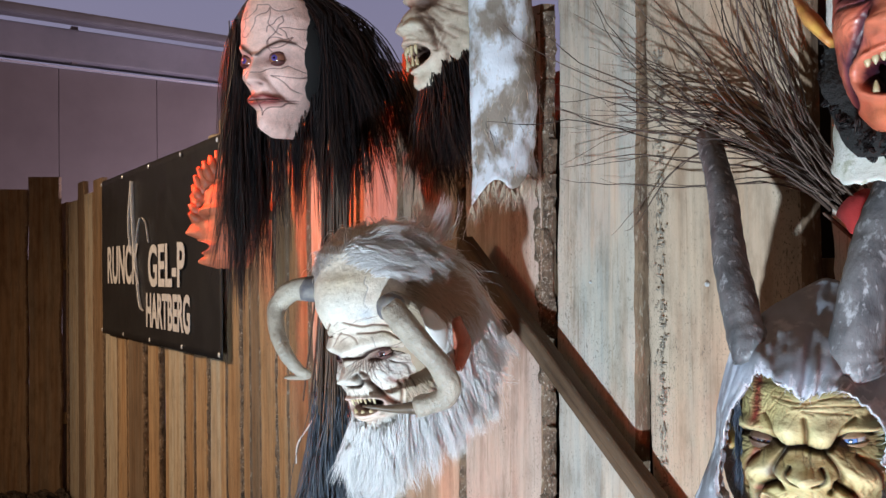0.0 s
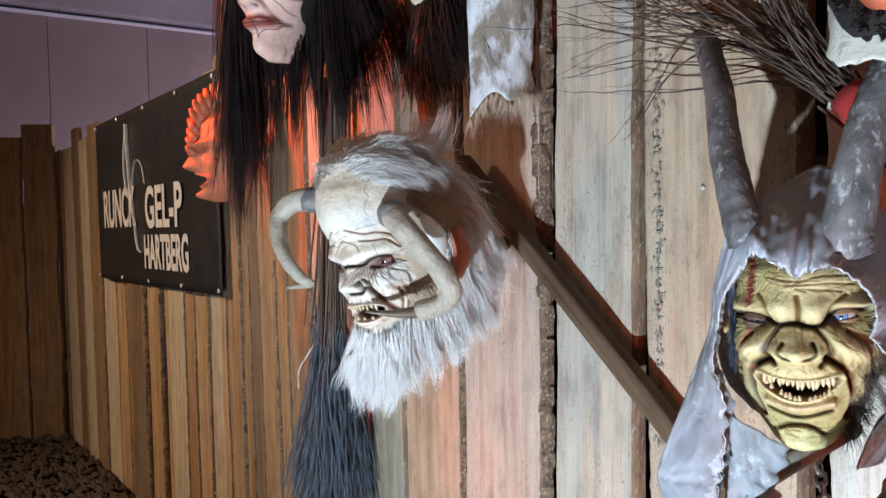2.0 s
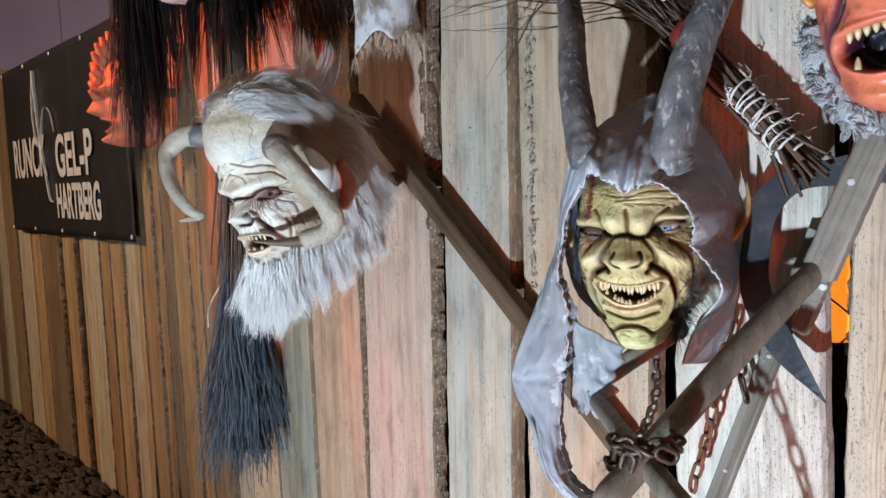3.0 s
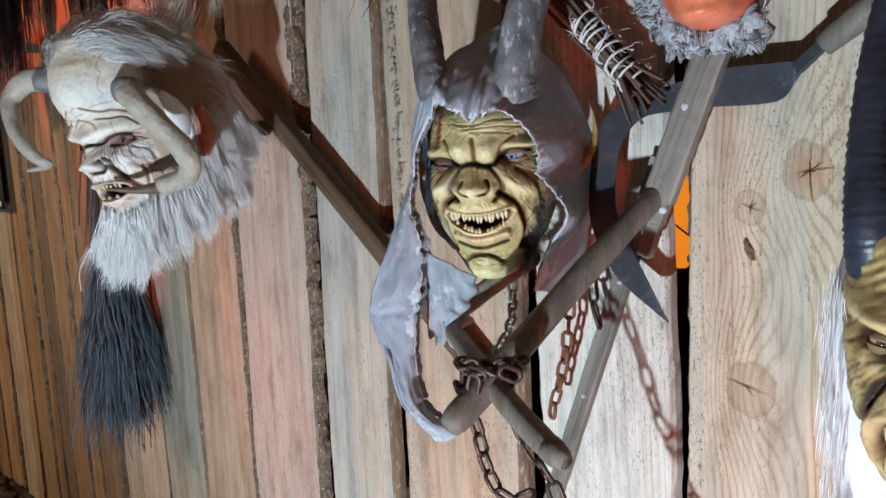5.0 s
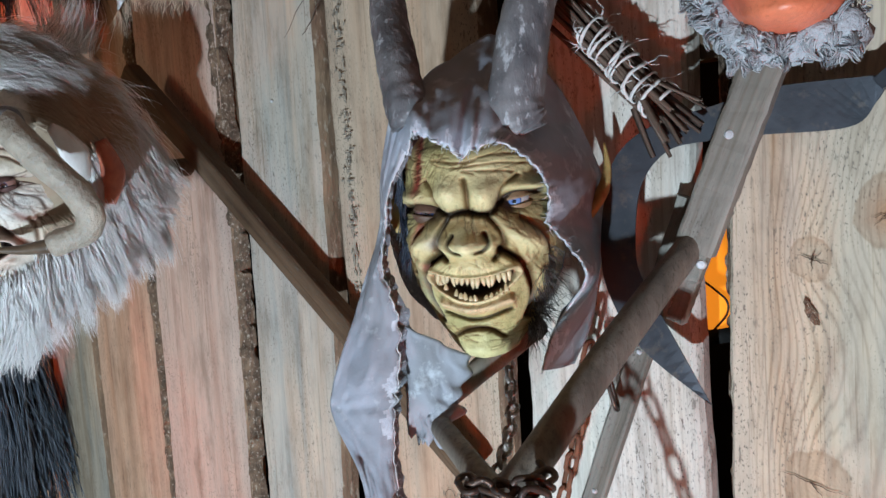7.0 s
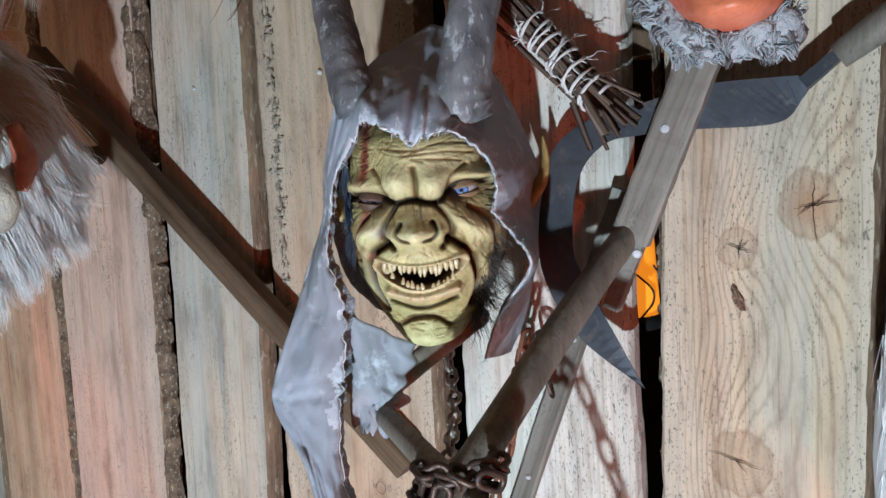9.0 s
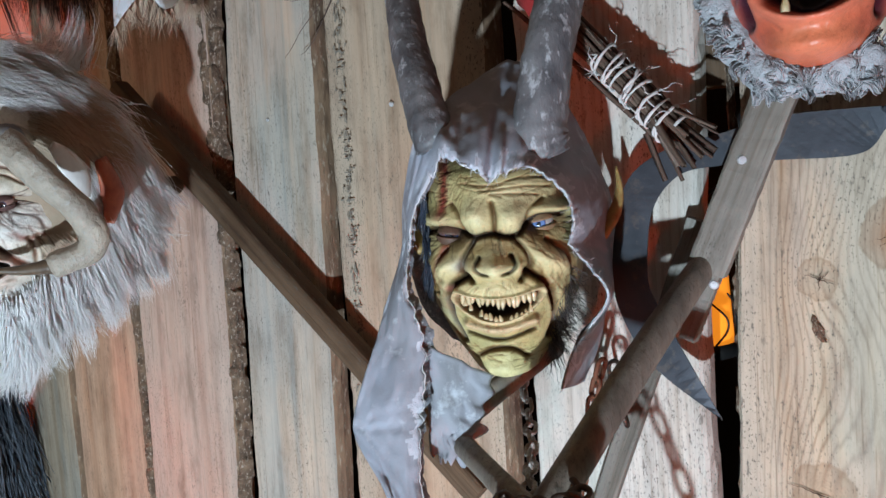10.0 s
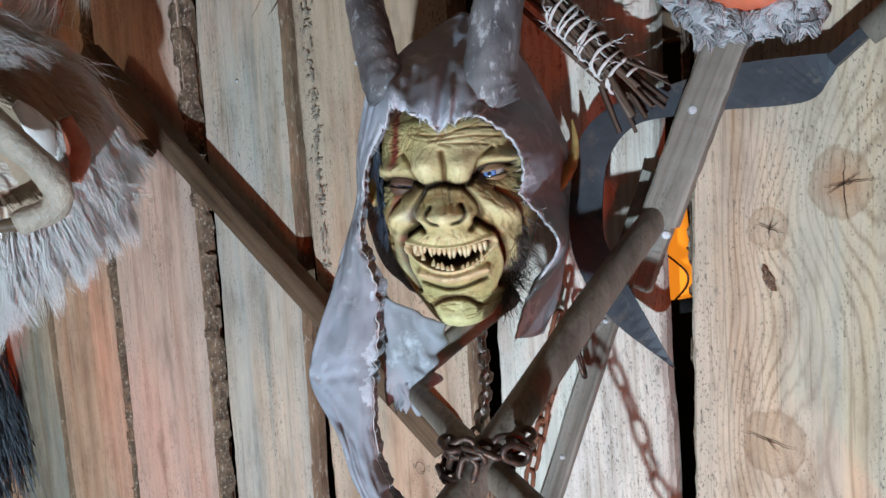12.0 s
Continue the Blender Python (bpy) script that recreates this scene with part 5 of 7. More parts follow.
def build_white_mask():
    top = base_point("demon_mask", pose(-0.126, -0.470, 1.270, 2, 0, 15), "white-bearded pale demon mask with two curled horns", "mask", "carved masks")
    skin, dark, brown = (0.80, 0.72, 0.62), (0.075, 0.03, 0.025), (0.26, 0.14, 0.10)
    f = Face((-0.17, -0.155, -0.13, -0.09, -0.03, 0.03, 0.09, 0.14, 0.19, 0.225), (0.015, 0.038, 0.06, 0.08, 0.095, 0.099, 0.10, 0.098, 0.08, 0.03),
             (0.04, 0.09, 0.105, 0.115, 0.12, 0.12, 0.128, 0.128, 0.11, 0.05), skin, 130, 240, 400)
    f.Y += 0.12
    f.tint(0.03, 0.14, 0.05, 0.022, (0.55, 0.44, 0.30), 0.8)
    f.tint(0.052, 0.070, 0.012, 0.016, (0.50, 0.58, 0.68), 0.7)
    f.tint(0.02, 0.09, 0.03, 0.03, (0.66, 0.65, 0.60), 0.6)
    f.tint(0.060, -0.045, 0.024, 0.02, (0.84, 0.85, 0.86), 0.85, both=True)
    f.tint(0.078, 0.018, 0.02, 0.02, (0.62, 0.50, 0.28), 0.7)
    f.tint(0.075, -0.095, 0.02, 0.03, (0.60, 0.52, 0.38), 0.7, both=True)
    f.blob(0.0, 0.095, 0.075, 0.05, 0.022)
    f.blob(0.0, -0.085, 0.045, 0.04, 0.014)
    # brow and eyes
    f.blob(0.054, -0.010, 0.020, 0.010, -0.014, 4, True, (0.20, 0.09, 0.08), 0.9, 1.2)
    f.blob(0.046, 0.014, 0.034, 0.013, 0.015, 4, True, (0.80, 0.74, 0.64), 0.6)
    f.blob(0.0, 0.006, 0.020, 0.012, 0.013, colour=(0.80, 0.74, 0.64), cover=0.5)
    f.groove([(0.0, -0.006), (0.023, -0.009), (0.039, -0.001), (0.058, 0.001), (0.073, -0.007), (0.089, -0.020)], 0.0026, 0.007, dark, 0.95, True, 1.5)
    f.groove([(0.036, -0.016), (0.054, -0.019), (0.072, -0.015)], 0.0022, 0.004, dark, 0.85, True, 1.4)
    f.groove([(0.015, 0.064), (0.041, 0.050), (0.059, 0.048), (0.077, 0.036), (0.084, 0.012)], 0.0018, 0.003, brown, 0.8, True)
    f.groove([(0.030, 0.038), (0.051, 0.034), (0.070, 0.030), (0.082, 0.010)], 0.0016, 0.003, brown, 0.85, True)
    f.groove([(0.0, 0.044), (0.02, 0.032), (0.028, 0.020)], 0.0014, 0.002, brown, 0.6, True)
    f.groove([(0.074, -0.018), (0.092, -0.022)], 0.0010, 0.001, dark, 0.9, True)
    f.groove([(0.066, -0.026), (0.079, -0.041), (0.078, -0.062)], 0.0011, 0.0015, dark, 0.9, True)
    f.groove([(0.058, -0.056), (0.064, -0.068), (0.076, -0.070), (0.088, -0.062)], 0.0042, 0.001, (0.24, 0.045, 0.03), 0.95)
    for k in range(12):
        x = 0.012 + 0.0036 * k
        f.groove([(x, -0.014), (x * 0.95 - 0.004 + 0.0012 * k, -0.026 - 0.003 * (k % 3)), (x - 0.010 + 0.0022 * k, -0.036 - 0.005 * (k % 4))], 0.0010, 0.0012, dark if k % 2 else brown, 0.85, True)
    # pug nose with hooked nostrils
    f.nose(0.0, 0.0, -0.046, 0.026, 0.016, 0.022, 0.014)
    f.blob(0.0, -0.040, 0.016, 0.012, 0.010, colour=(0.84, 0.80, 0.74), cover=0.8)
    f.blob(0.020, -0.046, 0.010, 0.012, 0.013, 0, True, (0.80, 0.76, 0.70), 0.7)
    f.groove([(0.003, -0.060), (0.013, -0.060), (0.020, -0.054), (0.021, -0.044), (0.016, -0.037)], 0.0030, 0.008, (0.035, 0.03, 0.03), 1.0, True, 1.15)
    f.groove([(0.022, -0.034), (0.030, -0.044), (0.030, -0.060)], 0.0026, 0.005, dark, 0.8, True)
    f.groove([(0.026, -0.052), (0.036, -0.072), (0.044, -0.090), (0.050, -0.112)], 0.0040, 0.010, (0.14, 0.09, 0.07), 0.9, True, 1.4)
    f.blob(0.056, -0.052, 0.020, 0.018, 0.012, -20, True)
    for k in range(4):
        x = 0.066 + 0.006 * k
        f.groove([(x, -0.066), (x - 0.003, -0.092), (x - 0.014, -0.118)], 0.0018, 0.004, (0.36, 0.26, 0.18), 0.9, True)
    f.groove([(0.063, 0.139), (0.060, 0.128), (0.063, 0.118), (0.059, 0.106), (0.055, 0.092), (0.058, 0.080), (0.053, 0.074)], 0.0006, 0.001, (0.34, 0.34, 0.36), 0.8)
    f.mouth(0.0, -0.101, 0.037, 0.0165, 1.0, 0.036, 0.008, inside=(0.02, 0.004, 0.004), lips=(0.55, 0.20, 0.13))
    f.groove([(-0.026, -0.124), (0.0, -0.129), (0.026, -0.124)], 0.0055, -0.008, (0.70, 0.36, 0.22), 0.9)
    f.blob(0.0, -0.152, 0.028, 0.013, 0.012)
    f.tint(0.03, -0.145, 0.02, 0.010, (0.55, 0.60, 0.64), 0.6)
    around = lambda x, z: math.atan2(z + 0.07, x) + 1.57
    f.creases(16, 0.0, 0.045, 0.04, 0.012, lambda x, z: -3.0 * x, 0.03, 0.0007, 0.0009, brown, 0.7, 1)
    for sx in (1, -1):
        f.creases(40, sx * 0.058, -0.060, 0.018, 0.03, around, 0.022, 0.0007, 0.001, brown, 0.75, 2 + sx)
        f.creases(36, sx * 0.052, -0.016, 0.016, 0.008, lambda x, z: math.atan2(z + 0.0, x - sx * 0.05), 0.022, 0.0007, 0.001, dark, 0.85, 5 + sx)
    f.creases(50, 0, -0.074, 0.03, 0.006, lambda x, z: math.atan2(z + 0.03, x), 0.014, 0.0007, 0.001, brown, 0.85, 9)
    f.rough_skin(0.0011, 60, 3)
    f.relief_shade((0.46, 0.32, 0.26), (0.86, 0.82, 0.75), 0.5, 260)
    f.build("face", PAINT, top, "bone-white latex face with brown creases")
    for sx in (1, -1):
        eyeball("eyeball", (sx * 0.053, 0.039, -0.010), 0.0135, (sx * 0.25, -1, -0.2), top, (0.05, 0.02, 0.015), (0.36, 0.20, 0.17), label="dark glass eye")
        eyelids((sx * 0.053, 0.039, -0.010), 0.0135, top, (0.09, 0.04, 0.035), 12, -18, -sx * 4)
    rng = random.Random(8)
    for k in range(7):
        x = -0.027 + 0.009 * k
        tooth(top, (x, 0.003 + 7 * x * x, -0.086 + rng.uniform(-0.003, 0.001)), rng.uniform(0.008, 0.016), 0.0032, (0, rng.uniform(-10, 10)), label="yellowed upper tooth")
        if k % 2:
            tooth(top, (x, 0.001 + 7 * x * x, -0.115), rng.uniform(0.006, 0.010), 0.0045, (0, rng.uniform(-10, 10)), True, "blunt lower tooth")
    # the face is turned, shifted and scaled askew to fit the camera's view
    askew = pose(-0.006, -0.005, -0.002, 9, -6, 5) @ Matrix.Scale(0.95, 4)
    for ob in list(top.children):
        ob.matrix_basis = askew @ ob.matrix_basis
    for pts, r0, r1, tipm in ((((-0.045, 0.05, 0.105), (-0.078, -0.002, 0.113), (-0.118, -0.035, 0.113), (-0.147, -0.05, 0.084), (-0.130, -0.065, 0.040), (-0.100, -0.072, 0.004), (-0.082, -0.060, -0.026), (-0.074, -0.045, -0.038), (-0.110, -0.047, -0.044), (-0.132, -0.050, -0.046)), 0.0245, 0.0025, 0),
                              (((0.045, 0.075, 0.085), (0.084, 0.012, 0.082), (0.135, 0.012, 0.035), (0.172, 0.045, -0.03), (0.165, 0.055, -0.072), (0.115, 0.035, -0.092)), 0.0225, 0.018, 1)):
        pth = curve_points(pts, 56)
        rad = r0 + (r1 - r0) * np.linspace(0, 1, 56) ** (1.05 if not tipm else 1.5)
        h = tube_part("horn", pth, rad, HORN_PALE, top, "curled bone-grey ram horn", sides=20, wobble=0.16, ridge=0.02, ridges=13, seed=4 + tipm)
        if tipm:
            tube_part("horn_tip", curve_points((pts[-1], (0.075, 0.012, -0.094), (0.036, -0.018, -0.088)), 14), np.linspace(0.012, 0.002, 14), mottled("tip_horn", (0.16, 0.11, 0.07), (0.09, 0.06, 0.04), 40, 0.4), h, "dark polished horn tip", sides=10)
        tube_part("horn_collar", pth[(6 if not tipm else 9):(11 if not tipm else 14)], np.array([1.0, 1.12, 1.15, 1.12, 1.0]) * rad[9], mottled("collar_grey", (0.10, 0.10, 0.13), (0.22, 0.20, 0.18), 60, 0.6, 0, 90, 0.6), h, "dark painted horn root", sides=18, wobble=0.12, seed=3)
    # ear: white front, raw red inside
    tube_part("ear", curve_points(((0.105, 0.115, -0.005), (0.110, 0.105, 0.025), (0.110, 0.085, 0.055), (0.108, 0.066, 0.074)), 16), np.interp(np.linspace(0, 1, 16), (0, 0.4, 1), (0.016, 0.026, 0.008)), mottled("ear_white", (0.86, 0.85, 0.85), (0.72, 0.70, 0.70), 30, 0.6), top, "white hide ear", sides=12, flat=0.4)
    tube_part("inner_ear", curve_points(((0.116, 0.150, -0.045), (0.122, 0.158, 0.0), (0.122, 0.142, 0.052)), 16), np.interp(np.linspace(0, 1, 16), (0, 0.5, 1), (0.010, 0.024, 0.012)), mottled("ear_red", (0.45, 0.14, 0.07), (0.28, 0.075, 0.045), 40, 0.6, 0, 60, 0.8), top, "raw red inner ear", sides=12, flat=0.45)
    rng = np.random.default_rng(21)
    # skull cap under the fur
    bm = bmesh.new()
    bmesh.ops.create_uvsphere(bm, u_segments=24, v_segments=16, radius=1)
    for v in bm.verts:
        v.co = Vector((v.co.x * 0.100, v.co.y * 0.132 + 0.155, v.co.z * 0.163 + 0.035))
    part("skull_cap", bm, mottled("cap_felt", (0.46, 0.37, 0.28), (0.36, 0.28, 0.20), 20, 0.9), top, "beige felt backing", True)
    hc, hr = (0, 0.155, 0.035), (0.108, 0.140, 0.168)
    p, d = shell_points(12500, rng, hc, hr, lambda p, d: (p[:, 1] > 0.062) & (p[:, 2] > -0.10) & ~((p[:, 0] > 0.06) & (p[:, 2] > -0.05) & (p[:, 2] < 0.075) & (p[:, 1] < 0.18)))
    # the horn's shadow on this fur is put into the beige tone
    strands("fur", p, flow(d, (0.05, 0.75, -0.5), 0.14) + rng.normal(0, 0.07, p.shape), rng.uniform(0.05, 0.11, len(p)), 0.0006, H_BEIGE, top, 7, 0.5, 0.07, 30, 5, "long beige goat fur with shade in its tone", lock=0.45)
    # hairline from the parting down to both horns
    skin_at = np.stack([f.X, f.Y, f.Z], -1) + f.n * f.disp[..., None]
    a = np.array([tuple(askew @ Vector(q)) for q in skin_at[::3, ::3].reshape(-1, 3)])
    over = a[:, 2] - 0.166 + 0.62 * np.abs(a[:, 0])
    a, over = a[(over > 0) & (a[:, 2] > 0.08)], over[(over > 0) & (a[:, 2] > 0.08)]
    for name, lo, hi, n, mat, tag in (("forelock", 0.0, 0.03, 2600, H_WHITE, "white forelock"), ("crown_fur", 0.012, 0.2, 4200, H_WHITE, "fluffy white crown fur")):
        k = np.nonzero((over >= lo) & (over < hi))[0]
        p = a[rng.choice(k, n)] + rng.normal(0, 0.002, (n, 3))
        ways = np.stack([np.sign(p[:, 0]) * 0.45, np.full(n, 0.45), 0.55 - 2.2 * np.abs(p[:, 0])], -1) + rng.normal(0, 0.12, (n, 3))
        strands(name, p, ways, rng.uniform(0.04, 0.09, n), 0.0006, mat, top, 7, 0.7, 0.09, 30, 6, tag, lock=0.5)
    n = 420
    roots = np.stack([rng.normal(0.02, 0.025, n), rng.normal(0.17, 0.03, n), np.full(n, 0.195)], -1)
    strands("tuft", roots, np.array([0.10, 0.75, 0.75]) + rng.normal(0, 0.14, (n, 3)), rng.uniform(0.07, 0.15, n), 0.0007, H_WHITE, top, 12, -0.15, 0.16, 60, 8, "swept white tuft", lock=0.55)
    n = 1500
    p, d = shell_points(n, rng, hc, (0.112, 0.150, 0.17), lambda p, d: (p[:, 1] > 0.15) & (p[:, 2] > -0.05))
    strands("loose_hair", p, flow(d, (0.1, 0.8, -0.3), 0.30) + rng.normal(0, 0.12, p.shape), rng.uniform(0.06, 0.12, n), 0.0005, H_WHITE, top, 12, 0.4, 0.12, 5, 9, "loose white hairs", lock=0.3)
    n = 2200
    roots = np.stack([rng.uniform(0.088, 0.112, n), rng.uniform(0.12, 0.27, n), rng.uniform(-0.10, 0.05, n)], -1)
    strands("side_fur", roots, np.array([0.22, 0.30, -0.80]) + rng.normal(0, 0.16, (n, 3)), rng.uniform(0.05, 0.10, n), 0.0007, H_WHITE, top, 8, 0.4, 0.10, 40, 12, "shaggy white side fur", lock=0.5)
    # beard along the jaw, up to the ears
    n = 10000
    a = rng.uniform(-2.3, 2.3, n)
    rise = np.clip(np.abs(a) - 0.45, 0, 2)
    roots = np.stack([0.086 * np.sin(a) * (1 + 0.13 * rise) + rng.normal(0, 0.004, n), 0.118 - 0.102 * np.cos(a) + 0.025 * rng.random(n) + 0.02 * rise, -0.158 + 0.115 * rise**1.1 + rng.normal(0, 0.012, n)], -1)
    roots[:, 1] += np.clip((rise - 0.2) * 0.12, 0, 0.045)
    ways = np.stack([0.30 * np.sin(a) + rng.normal(0, 0.12, n), -0.22 * np.cos(a) + 0.30 * rise + rng.normal(0, 0.12, n), np.full(n, -1.0)], -1)
    strands("beard", roots, ways, rng.uniform(0.07, 0.145, n), 0.0007, H_WHITE, top, 10, 0.35, 0.15, 26, 7, "shaggy white goat-hair beard", lock=0.68)
    tube_part("bracket", [(0.0, 0.2, 0.0), (0.0, 0.33, 0.0), (0.0, 0.47, 0.0)], [0.018] * 3, WOOD["beam"], top, "short wooden peg", sides=10)
    return top


build_white_mask()


# ---- the pale mask with black hair ----
def build_pale_mask():
    top = base_point("witch_mask", pose(-0.722, -0.392, 1.944, 3, 2, 31), "pale cracked mask with long black hair hung on the fence", "mask", "carved masks")
    skin, line, dark = (0.97, 0.64, 0.57), (0.12, 0.04, 0.04), (0.12, 0.03, 0.03)
    f = Face((-0.19, -0.175, -0.15, -0.10, -0.03, 0.04, 0.10, 0.15, 0.19), (0.010, 0.019, 0.029, 0.050, 0.078, 0.088, 0.088, 0.074, 0.03),
             (0.05, 0.085, 0.098, 0.105, 0.112, 0.115, 0.115, 0.10, 0.05), skin, 120, 200, 320)
    f.Y += 0.115
    f.blob(0.038, -0.002, 0.022, 0.013, -0.013, 14, True, (0.16, 0.035, 0.035), 0.95, 1.2)
    f.blob(0.036, 0.020, 0.03, 0.008, 0.010, 24, True)
    f.nose(0.0, 0.014, -0.062, 0.040, 0.010, 0.017, 0.012, 0.009)
    f.blob(0.013, -0.066, 0.005, 0.004, -0.008, 0, True, dark, 0.9)
    f.blob(0.058, -0.045, 0.018, 0.018, 0.010, 30, True)
    f.groove([(0.022, -0.055), (0.034, -0.075), (0.044, -0.10)], 0.006, 0.004, (0.55, 0.33, 0.3), 0.6, True)
    f.groove([(0.006, 0.004), (0.026, 0.020), (0.05, 0.036), (0.07, 0.034)], 0.0042, -0.002, (0.03, 0.01, 0.01), 0.98, True)
    f.groove([(-0.03, -0.099), (-0.012, -0.094), (0.0, -0.097), (0.014, -0.094), (0.032, -0.10)], 0.008, -0.008, (0.24, 0.02, 0.02), 0.97, wide=1.0)
    f.groove([(-0.024, -0.108), (0.0, -0.112), (0.026, -0.108)], 0.009, -0.009, (0.29, 0.03, 0.03), 0.97, wide=1.0)
    f.groove([(-0.03, -0.1025), (0.0, -0.103), (0.033, -0.1025)], 0.0014, 0.004, (0.05, 0.01, 0.01), 0.95)
    f.blob(0, -0.125, 0.02, 0.006, -0.004)
    f.blob(0, -0.165, 0.024, 0.02, 0.012)
    rng = random.Random(12)
    starts = [(0.03, 0.12, -1.4), (0.055, 0.10, -2.0), (-0.03, 0.12, -1.7), (0.07, 0.05, -2.4), (0.06, -0.02, -1.2), (0.03, -0.045, 0.3), (-0.05, -0.05, -1.5), (0.062, -0.09, -1.8), (0.005, -0.14, 0.5), (-0.055, 0.08, -1.2), (0.0, 0.13, -1.5), (-0.03, -0.03, -2.6), (0.05, 0.07, 0.4)]
    for x, z, a in starts:
        for fork in range(2):
            p, q, b = [(x, z)], (x, z), a + fork * rng.uniform(-1.0, 1.0)
            for _ in range(rng.randint(4, 6)):
                b += rng.uniform(-0.9, 0.9)
                q = (q[0] + 0.013 * math.cos(b), q[1] + 0.013 * math.sin(b))
                p.append(q)
            f.groove(p, 0.0008, 0.0010, line, 0.95, wide=1.2)
    f.rough_skin(0.0008, 60, 7)
    f.build("face", PAINT, top, "pale pink latex face with dark cracks")
    for sx in (1, -1):
        eyeball("eyeball", (sx * 0.038, 0.029, -0.003), 0.0185, (sx * 0.15, -1, 0), top, (0.10, 0.07, 0.30), (0.30, 0.12, 0.08), (0.3, 0.15, 0.03), "violet glass eye")
        eyelids((sx * 0.038, 0.029, -0.003), 0.0185, top, (0.10, 0.025, 0.025), 22, -30, -sx * 12)
    for ob in list(top.children):
        ob.matrix_basis = Matrix.Translation((-0.010, 0, 0)) @ Matrix.Diagonal((1.12, 1, 1, 1)) @ ob.matrix_basis
    rng = np.random.default_rng(31)
    bm = bmesh.new()
    bmesh.ops.create_uvsphere(bm, u_segments=24, v_segments=16, radius=1)
    for v in bm.verts:
        v.co = Vector((v.co.x * 0.105, v.co.y * 0.11 + 0.145, v.co.z * 0.16 + 0.05))
    part("wig_cap", bm, plain("wig_net", (0.012, 0.01, 0.01), 0.8), top, "black wig cap", True)
    n = 3000
    side = rng.choice([-1, 1], n)
    t = rng.random(n)
    roots = np.stack([side * rng.uniform(0.0, 0.02, n), np.where(side > 0, 0.085 + 0.15 * t, 0.045 + 0.19 * t), 0.212 - 0.16 * (t - 0.45) ** 2 + rng.normal(0, 0.003, n)], -1)
    ways = np.stack([side * 1.0, 0.30 + (t - 0.2) * 0.5, np.full(n, 0.0)], -1) + rng.normal(0, 0.05, (n, 3))
    strands("hair", roots, ways, rng.uniform(0.26, 0.46, n), 0.0014, H_BLACK, top, 11, 1.6, 0.035, 24, 3, "long straight black hair", lock=0.55)
    n = 2400
    side = rng.choice([-1, 1], n)
    t = rng.random(n)
    roots = np.stack([side * (np.where(side > 0, 0.112, 0.098) + 0.065 * rng.random(n) * (0.4 + t)), np.where(side > 0, 0.09 + 0.14 * t, 0.04 + 0.19 * t), rng.uniform(-0.05, 0.12, n)], -1)
    reach = np.where(side < 0, rng.uniform(0.28, 0.78, n), rng.uniform(0.15, 0.48, n))
    strands("hair", roots, np.stack([side * 0.10 + rng.normal(0, 0.03, n), rng.normal(0, 0.03, n), np.full(n, -1.0)], -1), reach, 0.0015, H_BLACK, top, 13, 0.5, 0.045, 16, 4, "long straight black hair", lock=0.7)
    n = 500
    roots = np.stack([rng.uniform(-0.09, 0.1, n), rng.uniform(0.13, 0.22, n), rng.uniform(-0.15, 0.05, n)], -1)
    strands("hair", roots, np.stack([rng.normal(0, 0.04, n), rng.normal(0, 0.03, n), np.full(n, -1.0)], -1), rng.uniform(0.12, 0.45, n), 0.0013, H_BLACK, top, 11, 0.5, 0.04, 30, 5, "long straight black hair", lock=0.7)
    n = 520
    roots = np.stack([rng.uniform(0.03, 0.09, n), rng.uniform(0.10, 0.24, n), rng.uniform(0.08, 0.18, n)], -1)
    strands("hair", roots, np.stack([rng.normal(0.9, 0.15, n), rng.normal(0.1, 0.1, n), np.full(n, -0.3)], -1), rng.uniform(0.3, 0.62, n), 0.0014, H_BLACK, top, 14, 1.1, 0.06, 16, 15, "long straight black hair", lock=0.6)
    block("peg", -0.02, 0.02, 0.24, 0.44, 0.0, 0.04, WOOD["beam"], top, 0.004, "short wooden peg")
    return top


build_pale_mask()


